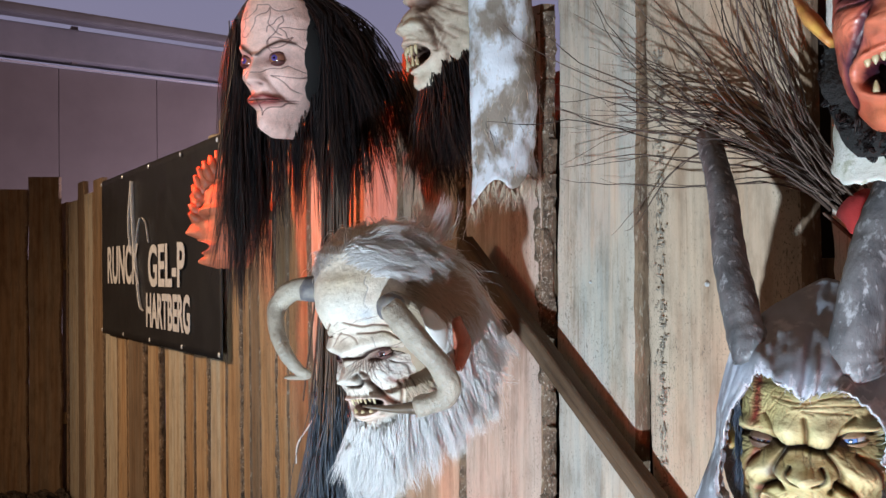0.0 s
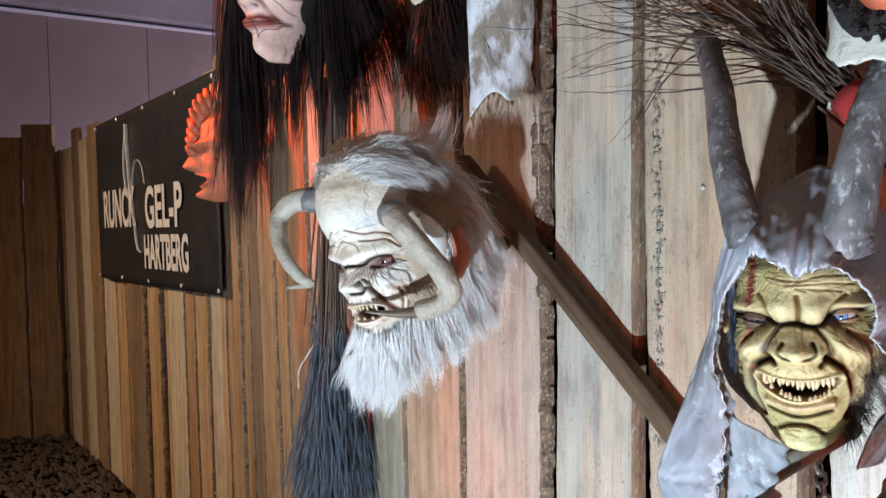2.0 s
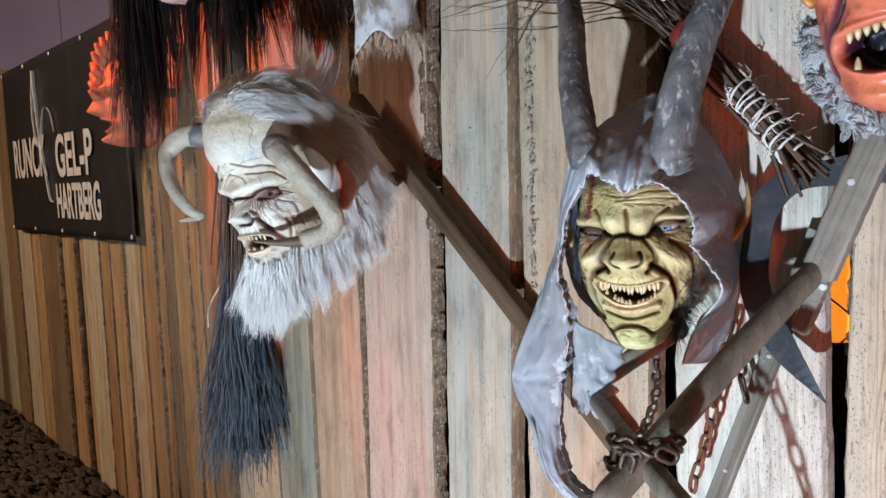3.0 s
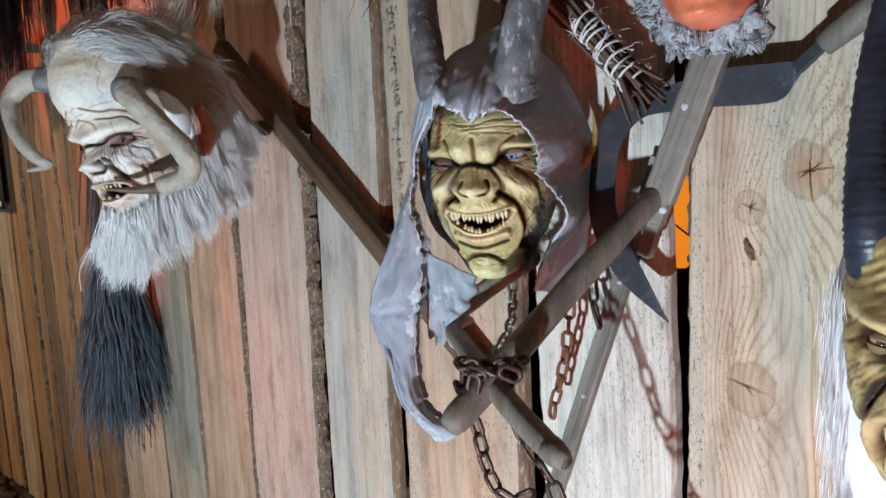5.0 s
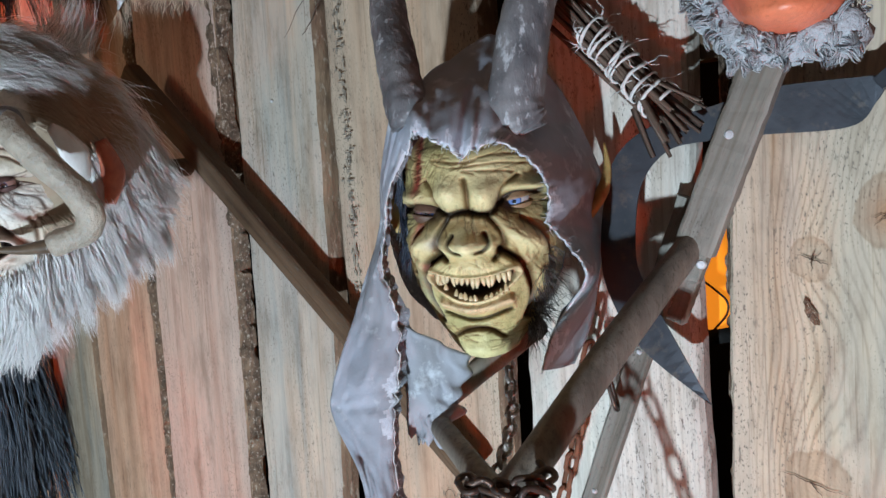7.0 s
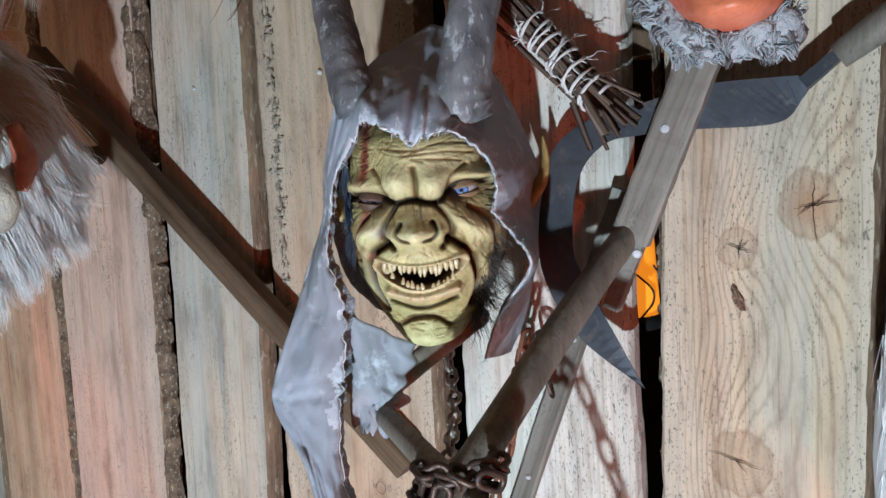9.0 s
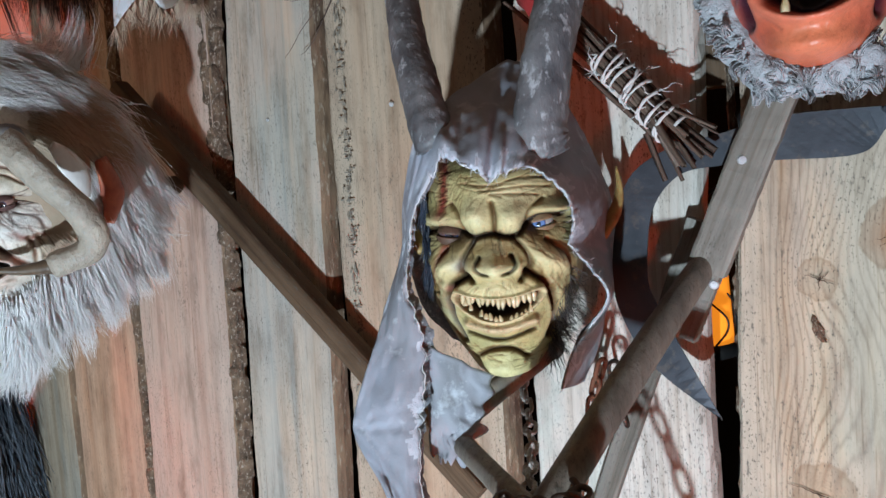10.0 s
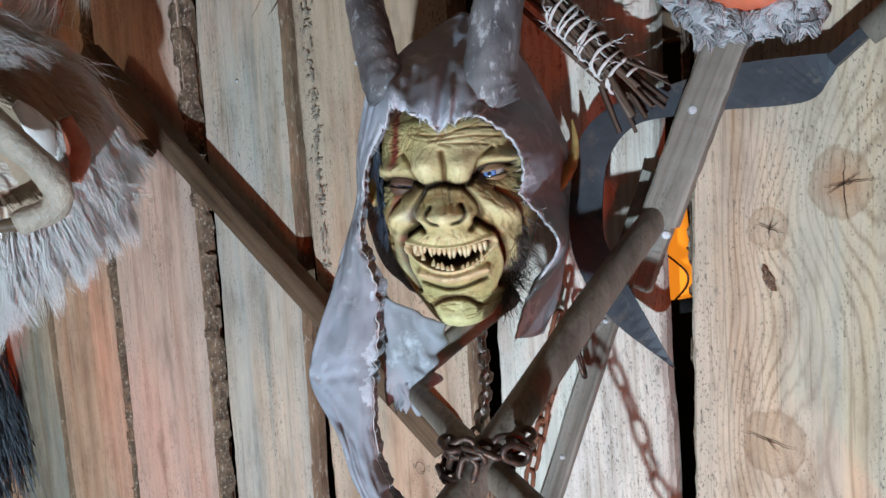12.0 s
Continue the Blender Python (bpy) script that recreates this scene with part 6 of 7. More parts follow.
# ---- the fanged mask under a hide ----
def build_hide_mask():
    top = base_point("demon_mask", pose(-0.255, -0.255, 1.935, 0, 0, -12), "fanged grey mask under a spotted cow hide", "mask", "carved masks")
    skin, brown = (0.52, 0.43, 0.33), (0.22, 0.13, 0.09)
    f = Face((-0.16, -0.145, -0.11, -0.06, 0.0, 0.06, 0.12, 0.16), (0.02, 0.045, 0.065, 0.08, 0.088, 0.088, 0.08, 0.03), (0.05, 0.09, 0.105, 0.115, 0.112, 0.11, 0.10, 0.05), skin, 120, 110, 140)
    f.Y += 0.115
    f.nose(0, 0.03, -0.02, 0.035, 0.014, 0.026, 0.014, 0.016)
    f.blob(0.04, 0.03, 0.02, 0.014, -0.014, 10, True, (0.15, 0.08, 0.06), 0.8)
    f.blob(0.04, 0.052, 0.03, 0.012, 0.016, 10, True)
    f.blob(0, -0.042, 0.04, 0.012, 0.014)
    f.mouth(0.0, -0.078, 0.044, 0.024, 2.0, 0.04, 0.008, lips=(0.45, 0.17, 0.10))
    f.creases(90, 0.055, -0.03, 0.022, 0.05, lambda x, z: math.atan2(z + 0.07, x) + 1.57, 0.035, 0.0014, 0.0016, brown, 0.6, 3)
    f.creases(40, -0.055, -0.03, 0.022, 0.05, lambda x, z: math.atan2(z + 0.07, x) + 1.57, 0.035, 0.0014, 0.0016, brown, 0.6, 4)
    f.groove([(0.03, 0.0), (0.05, -0.03), (0.055, -0.07)], 0.004, 0.006, brown, 0.7, True, 1.4)
    f.blob(0, -0.135, 0.03, 0.016, 0.012)
    f.tint(0, 0.06, 0.05, 0.04, (0.45, 0.2, 0.16), 0.6)
    f.rough_skin(0.002, 45, 12)
    f.relief_shade((0.34, 0.26, 0.22), (0.70, 0.62, 0.50), 0.7, 300)
    f.build("face", PAINT, top, "wrinkled grey-brown latex face")
    for k, (x, l) in enumerate(((-0.028, 0.015), (-0.015, 0.026), (0.0, 0.012), (0.015, 0.026), (0.028, 0.02))):
        tooth(top, (x, -0.006 + 8 * x * x, -0.058), l, 0.0048, label="long ivory fang")
        tooth(top, (x + 0.004, -0.004 + 8 * x * x, -0.100), l * 0.9, 0.0045, up=True, label="long ivory fang")
    rng = np.random.default_rng(41)
    n = 1300
    a = rng.uniform(-1.5, 1.5, n)
    roots = np.stack([0.07 * np.sin(a), 0.11 - 0.09 * np.cos(a) + 0.03 * rng.random(n), -0.145 + 0.06 * np.abs(a) + rng.normal(0, 0.01, n)], -1)
    strands("beard", roots, np.stack([0.3 * np.sin(a) + rng.normal(0, 0.15, n), 0.15 + rng.normal(0, 0.15, n), np.full(n, -1.0)], -1), rng.uniform(0.12, 0.26, n), 0.0016, H_BLACK, top, 10, 0.4, 0.1, 20, 8, "black horsehair beard")
    # hide draped from the crown to below the beard
    verts, faces, nu, nv = [], [], 44, 60
    for j in range(nv):
        v = j / (nv - 1)
        for i in range(nu):
            u = i / (nu - 1)
            a = radians(-40 + 235 * u)
            flare = 1 + 0.12 * v + 0.10 * math.sin(v * 5) * math.sin(u * 7)
            r = 0.134 * flare * min(1.0, 0.25 + v * 5)
            fold = 0.014 * noise.fractal((u * 5, v * 4, 3), 0.8, 2, 4)
            z = 0.19 - 0.55 * v * (1.06 - 0.34 * u - 0.12 * noise.noise((u * 6, 4, 4))) + 0.01 * noise.noise((u * 9, v * 6, 1))
            verts.append(((r + fold) * math.cos(a) + 0.008, 0.15 + (r * 0.75 + fold) * math.sin(a), z))
    faces = [(j * nu + i, j * nu + i + 1, (j + 1) * nu + i + 1, (j + 1) * nu + i) for j in range(nv - 1) for i in range(nu - 1)]
    hide = link_mesh("hide", mesh_of("hide", verts, faces), HIDE, top, "white and brown spotted cow hide")
    hide.modifiers.new("thick", "SOLIDIFY").thickness = 0.003
    v = np.array(verts).reshape(nv, nu, 3)
    n = 1500
    i = rng.integers(0, nu, n)
    j = np.where(rng.random(n) < 0.6, nv - 1, rng.integers(20, nv, n))
    strands("hide_hair", v[j, i], np.stack([rng.normal(0, 0.3, n), rng.normal(0, 0.3, n), np.full(n, -1.0)], -1), rng.uniform(0.02, 0.06, n), 0.0005, H_BEIGE, top, 5, 0.4, 0.2, 8, 2, "hair fringe of the hide")
    return top


build_hide_mask()


# ---- red masks ----
def build_red_mask(m, label, seed, fleece):
    top = base_point("devil_mask", m, label, "mask", "carved masks")
    skin, dark, brown = (0.55, 0.10, 0.055), (0.06, 0.02, 0.03), (0.22, 0.045, 0.04)
    f = Face((-0.165, -0.15, -0.12, -0.07, -0.01, 0.05, 0.10, 0.15), (0.016, 0.045, 0.066, 0.08, 0.086, 0.086, 0.078, 0.03), (0.04, 0.085, 0.10, 0.108, 0.11, 0.11, 0.10, 0.05), skin, 120, 130, 160)
    f.Y += 0.11
    f.tint(0, -0.14, 0.035, 0.018, (0.72, 0.25, 0.10), 0.8)
    f.tint(0, -0.02, 0.022, 0.03, (0.50, 0.20, 0.09), 0.7)
    f.tint(0.05, -0.02, 0.02, 0.02, (0.65, 0.10, 0.06), 0.6, both=True)
    f.tint(0.046, 0.030, 0.026, 0.010, (0.16, 0.20, 0.36), 0.75, 14, True)
    f.tint(0.036, -0.045, 0.008, 0.022, (0.20, 0.14, 0.24), 0.7, 20, True)
    blot = random.Random(seed + 40)
    for _ in range(46):
        f.tint(blot.gauss(0, 0.045), blot.gauss(-0.04, 0.06), blot.uniform(0.004, 0.011), blot.uniform(0.004, 0.011), blot.choice(((0.34, 0.05, 0.04), (0.62, 0.17, 0.08), (0.22, 0.08, 0.12), (0.68, 0.12, 0.07))), 0.5)
    f.blob(0.044, 0.008, 0.022, 0.013, -0.014, 10, True, (0.16, 0.13, 0.19), 0.85, 1.1)
    f.blob(0.042, 0.032, 0.03, 0.010, 0.016, 14, True)
    f.groove([(0.02, 0.008), (0.045, 0.014), (0.07, 0.010)], 0.003, 0.006, (0.01, 0.01, 0.012), 0.95, True)
    f.groove([(0.02, -0.006), (0.045, -0.010), (0.07, -0.004)], 0.0025, 0.003, (0.35, 0.33, 0.38), 0.6, True)
    f.nose(0, 0.018, -0.045, 0.036, 0.012, 0.021, 0.014, 0.014)
    f.blob(0.018, -0.05, 0.006, 0.004, -0.010, 0, True, dark, 0.9)
    f.groove([(0.03, -0.03), (0.046, -0.055), (0.06, -0.085), (0.055, -0.12)], 0.005, 0.008, brown, 0.8, True, 1.5)
    f.blob(0.055, -0.03, 0.02, 0.02, 0.012, -20, True)
    f.wrinkles(0, 0.065, 0.06, 0.02, 0.0022, 0.012, 2, brown, 0.5)
    f.mouth(0.002, -0.094, 0.046, 0.024, 3.5, 0.034, 0.007, (0.012, 0.014, 0.03), (0.56, 0.13, 0.10), 0.12)
    f.blob(0, -0.15, 0.03, 0.014, 0.012)
    f.creases(50, 0.056, -0.04, 0.016, 0.03, lambda x, z: math.atan2(z + 0.07, x) + 1.57, 0.028, 0.0013, 0.0014, brown, 0.6, seed)
    f.creases(50, -0.056, -0.04, 0.016, 0.03, lambda x, z: math.atan2(z + 0.07, x) + 1.57, 0.028, 0.0013, 0.0014, brown, 0.6, seed + 1)
    f.tint(0.06, -0.08, 0.012, 0.03, (0.14, 0.06, 0.10), 0.6, both=True)
    f.rough_skin(0.0014, 50, seed)
    f.relief_shade((0.30, 0.22, 0.42), (0.80, 0.22, 0.12), 0.8, 300)
    f.build("face", SATIN, top, "glossy red latex face")
    rng = random.Random(seed)
    for k in range(8):
        x = -0.032 + 0.009 * k
        s = math.sqrt(max(0.05, 1 - (x / 0.047) ** 2))
        tooth(top, (x, 0.008 + 7 * x * x, -0.092 + 0.12 * x + 3.5 * x * x + 0.023 * s), rng.uniform(0.009, 0.013), 0.0042)
        if k in (1, 6):
            tooth(top, (x, 0.008 + 7 * x * x, -0.094 + 0.12 * x + 3.5 * x * x - 0.024 * s), 0.014, 0.004, up=True)
    for sx in (1, -1):
        tube_part("ear", curve_points(((sx * 0.084, 0.085, -0.035), (sx * 0.108, 0.09, 0.0), (sx * 0.128, 0.10, 0.035), (sx * 0.150, 0.11, 0.075)), 18), np.interp(np.linspace(0, 1, 18), (0, 0.35, 1), (0.012, 0.022, 0.002)),
                  mottled("ear_orange", (0.72, 0.40, 0.09), (0.46, 0.16, 0.06), 40, 0.4), top, "long pointed orange ear", sides=12, flat=0.45)
    g = np.random.default_rng(seed)
    mat, lab = (H_GREY, "curly grey fleece collar") if fleece else (H_BLACK, "curly black fur rim")
    lo, hi = (-1.45, 0.60) if fleece else (-1.75, 1.75)
    arc = [(0.088 * math.sin(q), 0.125 - 0.05 * math.cos(q), -0.165 + 0.11 * max(0, abs(q) - 0.5)) for q in np.linspace(lo, hi, 40)]
    tube_part("fleece_roll", arc, [0.020] * 40, mottled("fleece_felt" if fleece else "fur_felt", (0.45, 0.47, 0.5) if fleece else (0.02, 0.018, 0.018), (0.34, 0.36, 0.39) if fleece else (0.012, 0.012, 0.012), 40, 0.95, 0, 90, 1.0, distance=0.006), top, lab, sides=14, wobble=0.5)
    n = 4200
    a = g.uniform(lo, hi, n)
    b = g.uniform(0, 6.28, n)
    rr = 0.021
    roots = np.stack([0.088 * np.sin(a), 0.125 - 0.05 * np.cos(a), -0.165 + 0.11 * np.clip(np.abs(a) - 0.5, 0, 2)], -1)
    ways = np.stack([np.cos(b) * np.sin(a), -np.cos(b) * np.cos(a), np.sin(b)], -1)
    roots = roots + ways * rr * 0.85
    strands("fleece", roots, ways + g.normal(0, 0.4, (n, 3)), g.uniform(0.010, 0.034 if fleece else 0.026, n), 0.0012, mat, top, 7, 0.25 if fleece else 0.1, 0.55, 22, seed, lab, lock=0.85)
    if not fleece:
        nu, nv = 34, 18
        verts = []
        for j in range(nv):
            for i in range(nu):
                q, w = -1.9 + 3.4 * i / (nu - 1), j / (nv - 1)
                rag = 0.014 * noise.noise((q * 4, 2, 2)) * w
                r = 0.086 + 0.012 * w + 0.010 * noise.noise((q * 2.2, w * 2, 4))
                verts.append((r * math.sin(q), 0.135 - 0.7 * r * math.cos(q), -0.12 - 0.095 * w + 0.04 * max(0, abs(q) - 0.7) + rag))
        flap = link_mesh("collar", mesh_of("collar", verts, [(j * nu + i, j * nu + i + 1, (j + 1) * nu + i + 1, (j + 1) * nu + i) for j in range(nv - 1) for i in range(nu - 1)]),
                         mottled("collar_hide", (0.72, 0.72, 0.68), (0.55, 0.56, 0.48), 14, 0.9, 0, 120, 0.8, spot=(0.45, 0.46, 0.36)), top, "ragged white hide collar")
        flap.modifiers.new("thick", "SOLIDIFY").thickness = 0.003
    bm = bmesh.new()
    bmesh.ops.create_uvsphere(bm, u_segments=20, v_segments=14, radius=1)
    for v in bm.verts:
        v.co = Vector((v.co.x * 0.09, v.co.y * 0.08 + 0.13, v.co.z * 0.15 + 0.0))
    part("backing_cap", bm, plain("cap_black", (0.02, 0.018, 0.018), 0.9), top, "dark cloth backing", True)
    block("peg", -0.015, 0.015, 0.15, 0.27, 0.0, 0.03, WOOD["beam"], top, 0.003, "short wooden peg")
    return top


build_red_mask(pose(0.735, -0.290, 1.712, 0, 0, 16) @ Matrix.Scale(0.95, 4), "shouting red devil mask rimmed with black fur", 3, False)
build_red_mask(pose(0.935, -0.275, 1.500, 4, 0, 12), "open-mouthed red devil mask over a grey fleece collar", 6, True)


# ---- ochre mask with a ribbed horn ----
def build_ochre_mask():
    top = base_point("demon_mask", pose(1.168, -0.275, 1.012, 0, 0, 11), "snarling ochre mask with ribbed dark horns and white fur", "mask", "carved masks")
    skin, brown = (0.42, 0.29, 0.11), (0.14, 0.075, 0.03)
    f = Face((-0.175, -0.16, -0.12, -0.07, -0.01, 0.05, 0.10, 0.14), (0.02, 0.05, 0.07, 0.082, 0.088, 0.086, 0.076, 0.03), (0.04, 0.085, 0.10, 0.108, 0.11, 0.11, 0.10, 0.05), skin, 120, 120, 150)
    f.Y += 0.11
    f.tint(0, 0.06, 0.06, 0.03, (0.58, 0.46, 0.22), 0.7)
    f.blob(0.042, 0.0, 0.022, 0.013, -0.016, 16, True, (0.06, 0.04, 0.025), 0.9, 1.1)
    f.blob(0.042, 0.024, 0.03, 0.012, 0.020, 20, True)
    f.nose(0, 0.01, -0.05, 0.04, 0.014, 0.026, 0.014, 0.016)
    f.wrinkles(0.03, -0.03, 0.04, 0.03, 0.003, 0.012, -8, brown, 0.6)
    f.wrinkles(0, 0.07, 0.06, 0.02, 0.002, 0.012, 2, brown, 0.5)
    f.groove([(0.03, -0.03), (0.052, -0.05), (0.066, -0.09), (0.06, -0.13)], 0.005, 0.009, brown, 0.8, True, 1.5)
    f.mouth(0, -0.105, 0.05, 0.034, 2, 0.035, 0.010, lips=(0.45, 0.12, 0.06))
    f.creases(70, 0.05, -0.03, 0.02, 0.04, lambda x, z: math.atan2(z + 0.09, x) + 1.57, 0.03, 0.0013, 0.0016, brown, 0.7, 1)
    f.creases(70, -0.05, -0.03, 0.02, 0.04, lambda x, z: math.atan2(z + 0.09, x) + 1.57, 0.03, 0.0013, 0.0016, brown, 0.7, 2)
    f.rough_skin(0.002, 45, 21)
    f.relief_shade((0.30, 0.20, 0.12), (0.66, 0.52, 0.26), 0.8, 300)
    f.build("face", PAINT, top, "wrinkled ochre latex face")
    for k in range(9):
        x = -0.036 + 0.009 * k
        s = math.sqrt(max(0.05, 1 - (x / 0.05) ** 2))
        tooth(top, (x, 0.006 + 7 * x * x, -0.105 + 0.032 * s), 0.020, 0.0042)
        tooth(top, (x, 0.006 + 7 * x * x, -0.105 - 0.032 * s), 0.018, 0.0042, up=True)
    for sx in (1, -1):
        eyeball("eyeball", (sx * 0.043, 0.032, 0.0), 0.0125, (0, -1, 0), top, (0.1, 0.05, 0.02), (0.4, 0.3, 0.2))
        eyelids((sx * 0.043, 0.032, 0.0), 0.0125, top, (0.2, 0.13, 0.06), 8, -12, -sx * 12)
        tube_part("horn", curve_points(((sx * 0.05, 0.07, 0.065), (sx * 0.058, 0.06, 0.12), (sx * 0.062, 0.10, 0.21), (sx * 0.055, 0.15, 0.32), (sx * 0.03, 0.19, 0.44)), 80), np.linspace(0.030, 0.012, 80),
                  mottled("ribbed_horn", (0.035, 0.045, 0.07), (0.018, 0.02, 0.028), 30, 0.4, 0, 90, 0.5), top, "ribbed blue-black horn", sides=18, ridge=0.06, ridges=34, seed=3)
    rng = np.random.default_rng(51)
    n = 1000
    side = rng.choice([-1, 1], n)
    roots = np.stack([side * rng.uniform(0.080, 0.108, n), rng.uniform(0.06, 0.14, n), rng.uniform(-0.26, 0.06, n)], -1)
    strands("fur", roots, np.stack([side * 0.06 + rng.normal(0, 0.06, n), rng.normal(0, 0.1, n), np.full(n, -1.0)], -1), rng.uniform(0.025, 0.05, n), 0.0006, H_WHITE, top, 5, 0.2, 0.03, 40, 4, "smooth white goat fur")
    bm = bmesh.new()
    bmesh.ops.create_uvsphere(bm, u_segments=20, v_segments=14, radius=1)
    for v in bm.verts:
        v.co = Vector((v.co.x * 0.112, v.co.y * 0.08 + 0.14, v.co.z * 0.25 - 0.07))
    part("backing_cap", bm, mottled("cap_hide", (0.82, 0.84, 0.88), (0.66, 0.67, 0.70), 12, 0.9), top, "white hide backing", True)
    block("peg", -0.015, 0.015, 0.18, 0.272, 0.0, 0.03, WOOD["beam"], top, 0.003, "short wooden peg")
    return top


build_ochre_mask()


# ---- far mask with a spiny crest, in red light ----
def build_crest_mask():
    top = base_point("demon_mask", pose(-1.62, -0.23, 1.600, 0, 0, -25), "spiny-crested beaked mask glowing in red light", "mask", "carved masks")
    # red light is put into the face and spine colours
    f = Face((-0.17, -0.15, -0.10, -0.04, 0.03, 0.10, 0.16), (0.02, 0.05, 0.07, 0.085, 0.09, 0.08, 0.03), (0.05, 0.10, 0.115, 0.12, 0.12, 0.11, 0.05), (0.55, 0.17, 0.09), 120, 90, 110)
    f.Y += 0.12
    f.nose(0, 0.03, -0.05, 0.06, 0.016, 0.024, 0.02, 0.012)
    f.blob(0.04, 0.03, 0.03, 0.012, 0.02, 10, True)
    f.blob(0.042, 0.005, 0.02, 0.012, -0.014, 0, True, (0.1, 0.03, 0.02), 0.8)
    f.mouth(0, -0.095, 0.045, 0.018, 1, 0.03, 0.014, lips=(0.5, 0.12, 0.08))
    f.blob(0, -0.15, 0.02, 0.02, 0.04)
    f.rough_skin(0.003, 35, 31)
    f.build("face", PAINT, top, "knobbly latex face tinted with red light")
    rng = random.Random(17)
    for k in range(15):
        a = radians(-8 + 9.0 * k)
        c, s = math.cos(a), math.sin(a)
        tube_part("spine", [(rng.uniform(-0.01, 0.01), 0.12 - 0.12 * c, 0.02 + 0.15 * s + 0.0), (rng.uniform(-0.02, 0.02), 0.12 - 0.145 * c, 0.03 + 0.19 * s), (rng.uniform(-0.03, 0.03), 0.12 - 0.16 * c, 0.05 + 0.21 * s)], (0.024, 0.018, 0.007),
                  mottled("spine_horn", (0.55, 0.16, 0.08), (0.38, 0.10, 0.05), 30, 0.5) if k == 0 else bpy.data.materials["spine_horn"], top, "blunt crest spine", sides=8)
    block("peg", -0.015, 0.015, 0.10, 0.24, 0.0, 0.03, WOOD["beam"], top, 0.003, "short wooden peg")


build_crest_mask()


# ---- banner ----
def lettering(text, size, m, parent, material, sx=1.0):
    cu = bpy.data.curves.new("lettering", "FONT")
    cu.body, cu.size, cu.extrude, cu.offset = text, size, 0.0006, 0.007
    tmp = bpy.data.objects.new("lettering_tmp", cu)
    scene.collection.objects.link(tmp)
    bpy.context.view_layer.update()
    me = bpy.data.meshes.new_from_object(tmp.evaluated_get(bpy.context.evaluated_depsgraph_get()))
    bpy.data.objects.remove(tmp)
    me.materials.clear()
    ob = link_mesh("lettering", me, material, parent, "chalk-white printed letters", smooth=False)
    ob.matrix_local = m @ Matrix.Diagonal((sx, 1, 1, 1))
    return ob


def build_banner():
    top = base_point("banner", pose(-3.965, -0.03, 1.07), "black banner with white lettering screwed to the fence", "banner")
    cloth = mottled("black_vinyl", (0.018, 0.019, 0.022), (0.012, 0.012, 0.014), 3, 0.42, 0, 40, 0.15)
    verts, faces, nu, nv = [], [], 60, 28
    for side in (0, 1):
        for j in range(nv):
            for i in range(nu):
                verts.append((1.985 * i / (nu - 1), 0.004 * side + 0.006 * noise.noise((i * 0.12, j * 0.12, 4)), 0.895 * j / (nv - 1)))
    o = nu * nv
    for j in range(nv - 1):
        for i in range(nu - 1):
            q = (j * nu + i, j * nu + i + 1, (j + 1) * nu + i + 1, (j + 1) * nu + i)
            faces += [q, tuple(o + k for k in q[::-1])]
    rim = [i for i in range(nu)] + [j * nu + nu - 1 for j in range(1, nv)] + [(nv - 1) * nu + i for i in range(nu - 2, -1, -1)] + [j * nu for j in range(nv - 2, 0, -1)]
    faces += [(a, o + a, o + b, b) for a, b in zip(rim, rim[1:] + rim[:1])]
    link_mesh("panel", mesh_of("panel", verts, faces), cloth, top)
    white = mottled("print_white", (0.62, 0.61, 0.62), (0.45, 0.44, 0.46), 30, 0.7)
    for text, x, z, size, sx in (("RUNCK", 0.165, 0.30, 0.285, 0.66), ("GEL-P", 0.99, 0.29, 0.275, 0.80), ("HARTBERG", 0.95, 0.09, 0.225, 0.60)):
        lettering(text, size, pose(x, -0.009, z, 90, 0, 0), top, white, sx)
    for pts, r in ((((0.70, -0.009, 0.83), (0.71, -0.009, 0.70), (0.74, -0.009, 0.50), (0.79, -0.009, 0.34), (0.84, -0.009, 0.19), (0.90, -0.009, 0.16)), 0.012),
                   (((0.70, -0.009, 0.83), (0.64, -0.009, 0.62), (0.67, -0.009, 0.45)), 0.010), (((0.76, -0.009, 0.45), (0.84, -0.009, 0.62), (0.95, -0.009, 0.60), (1.0, -0.009, 0.50)), 0.007)):
        tube_part("emblem_stroke", curve_points(pts, 24), np.linspace(r, r * 0.6, 24), white, top, "white brush stroke", sides=6, flat=0.1)
    for x in (0.02, 0.5, 1.0, 1.5, 1.965):
        for z in (0.02, 0.875):
            screw((x, -0.008, z), top, 0.011)


build_banner()


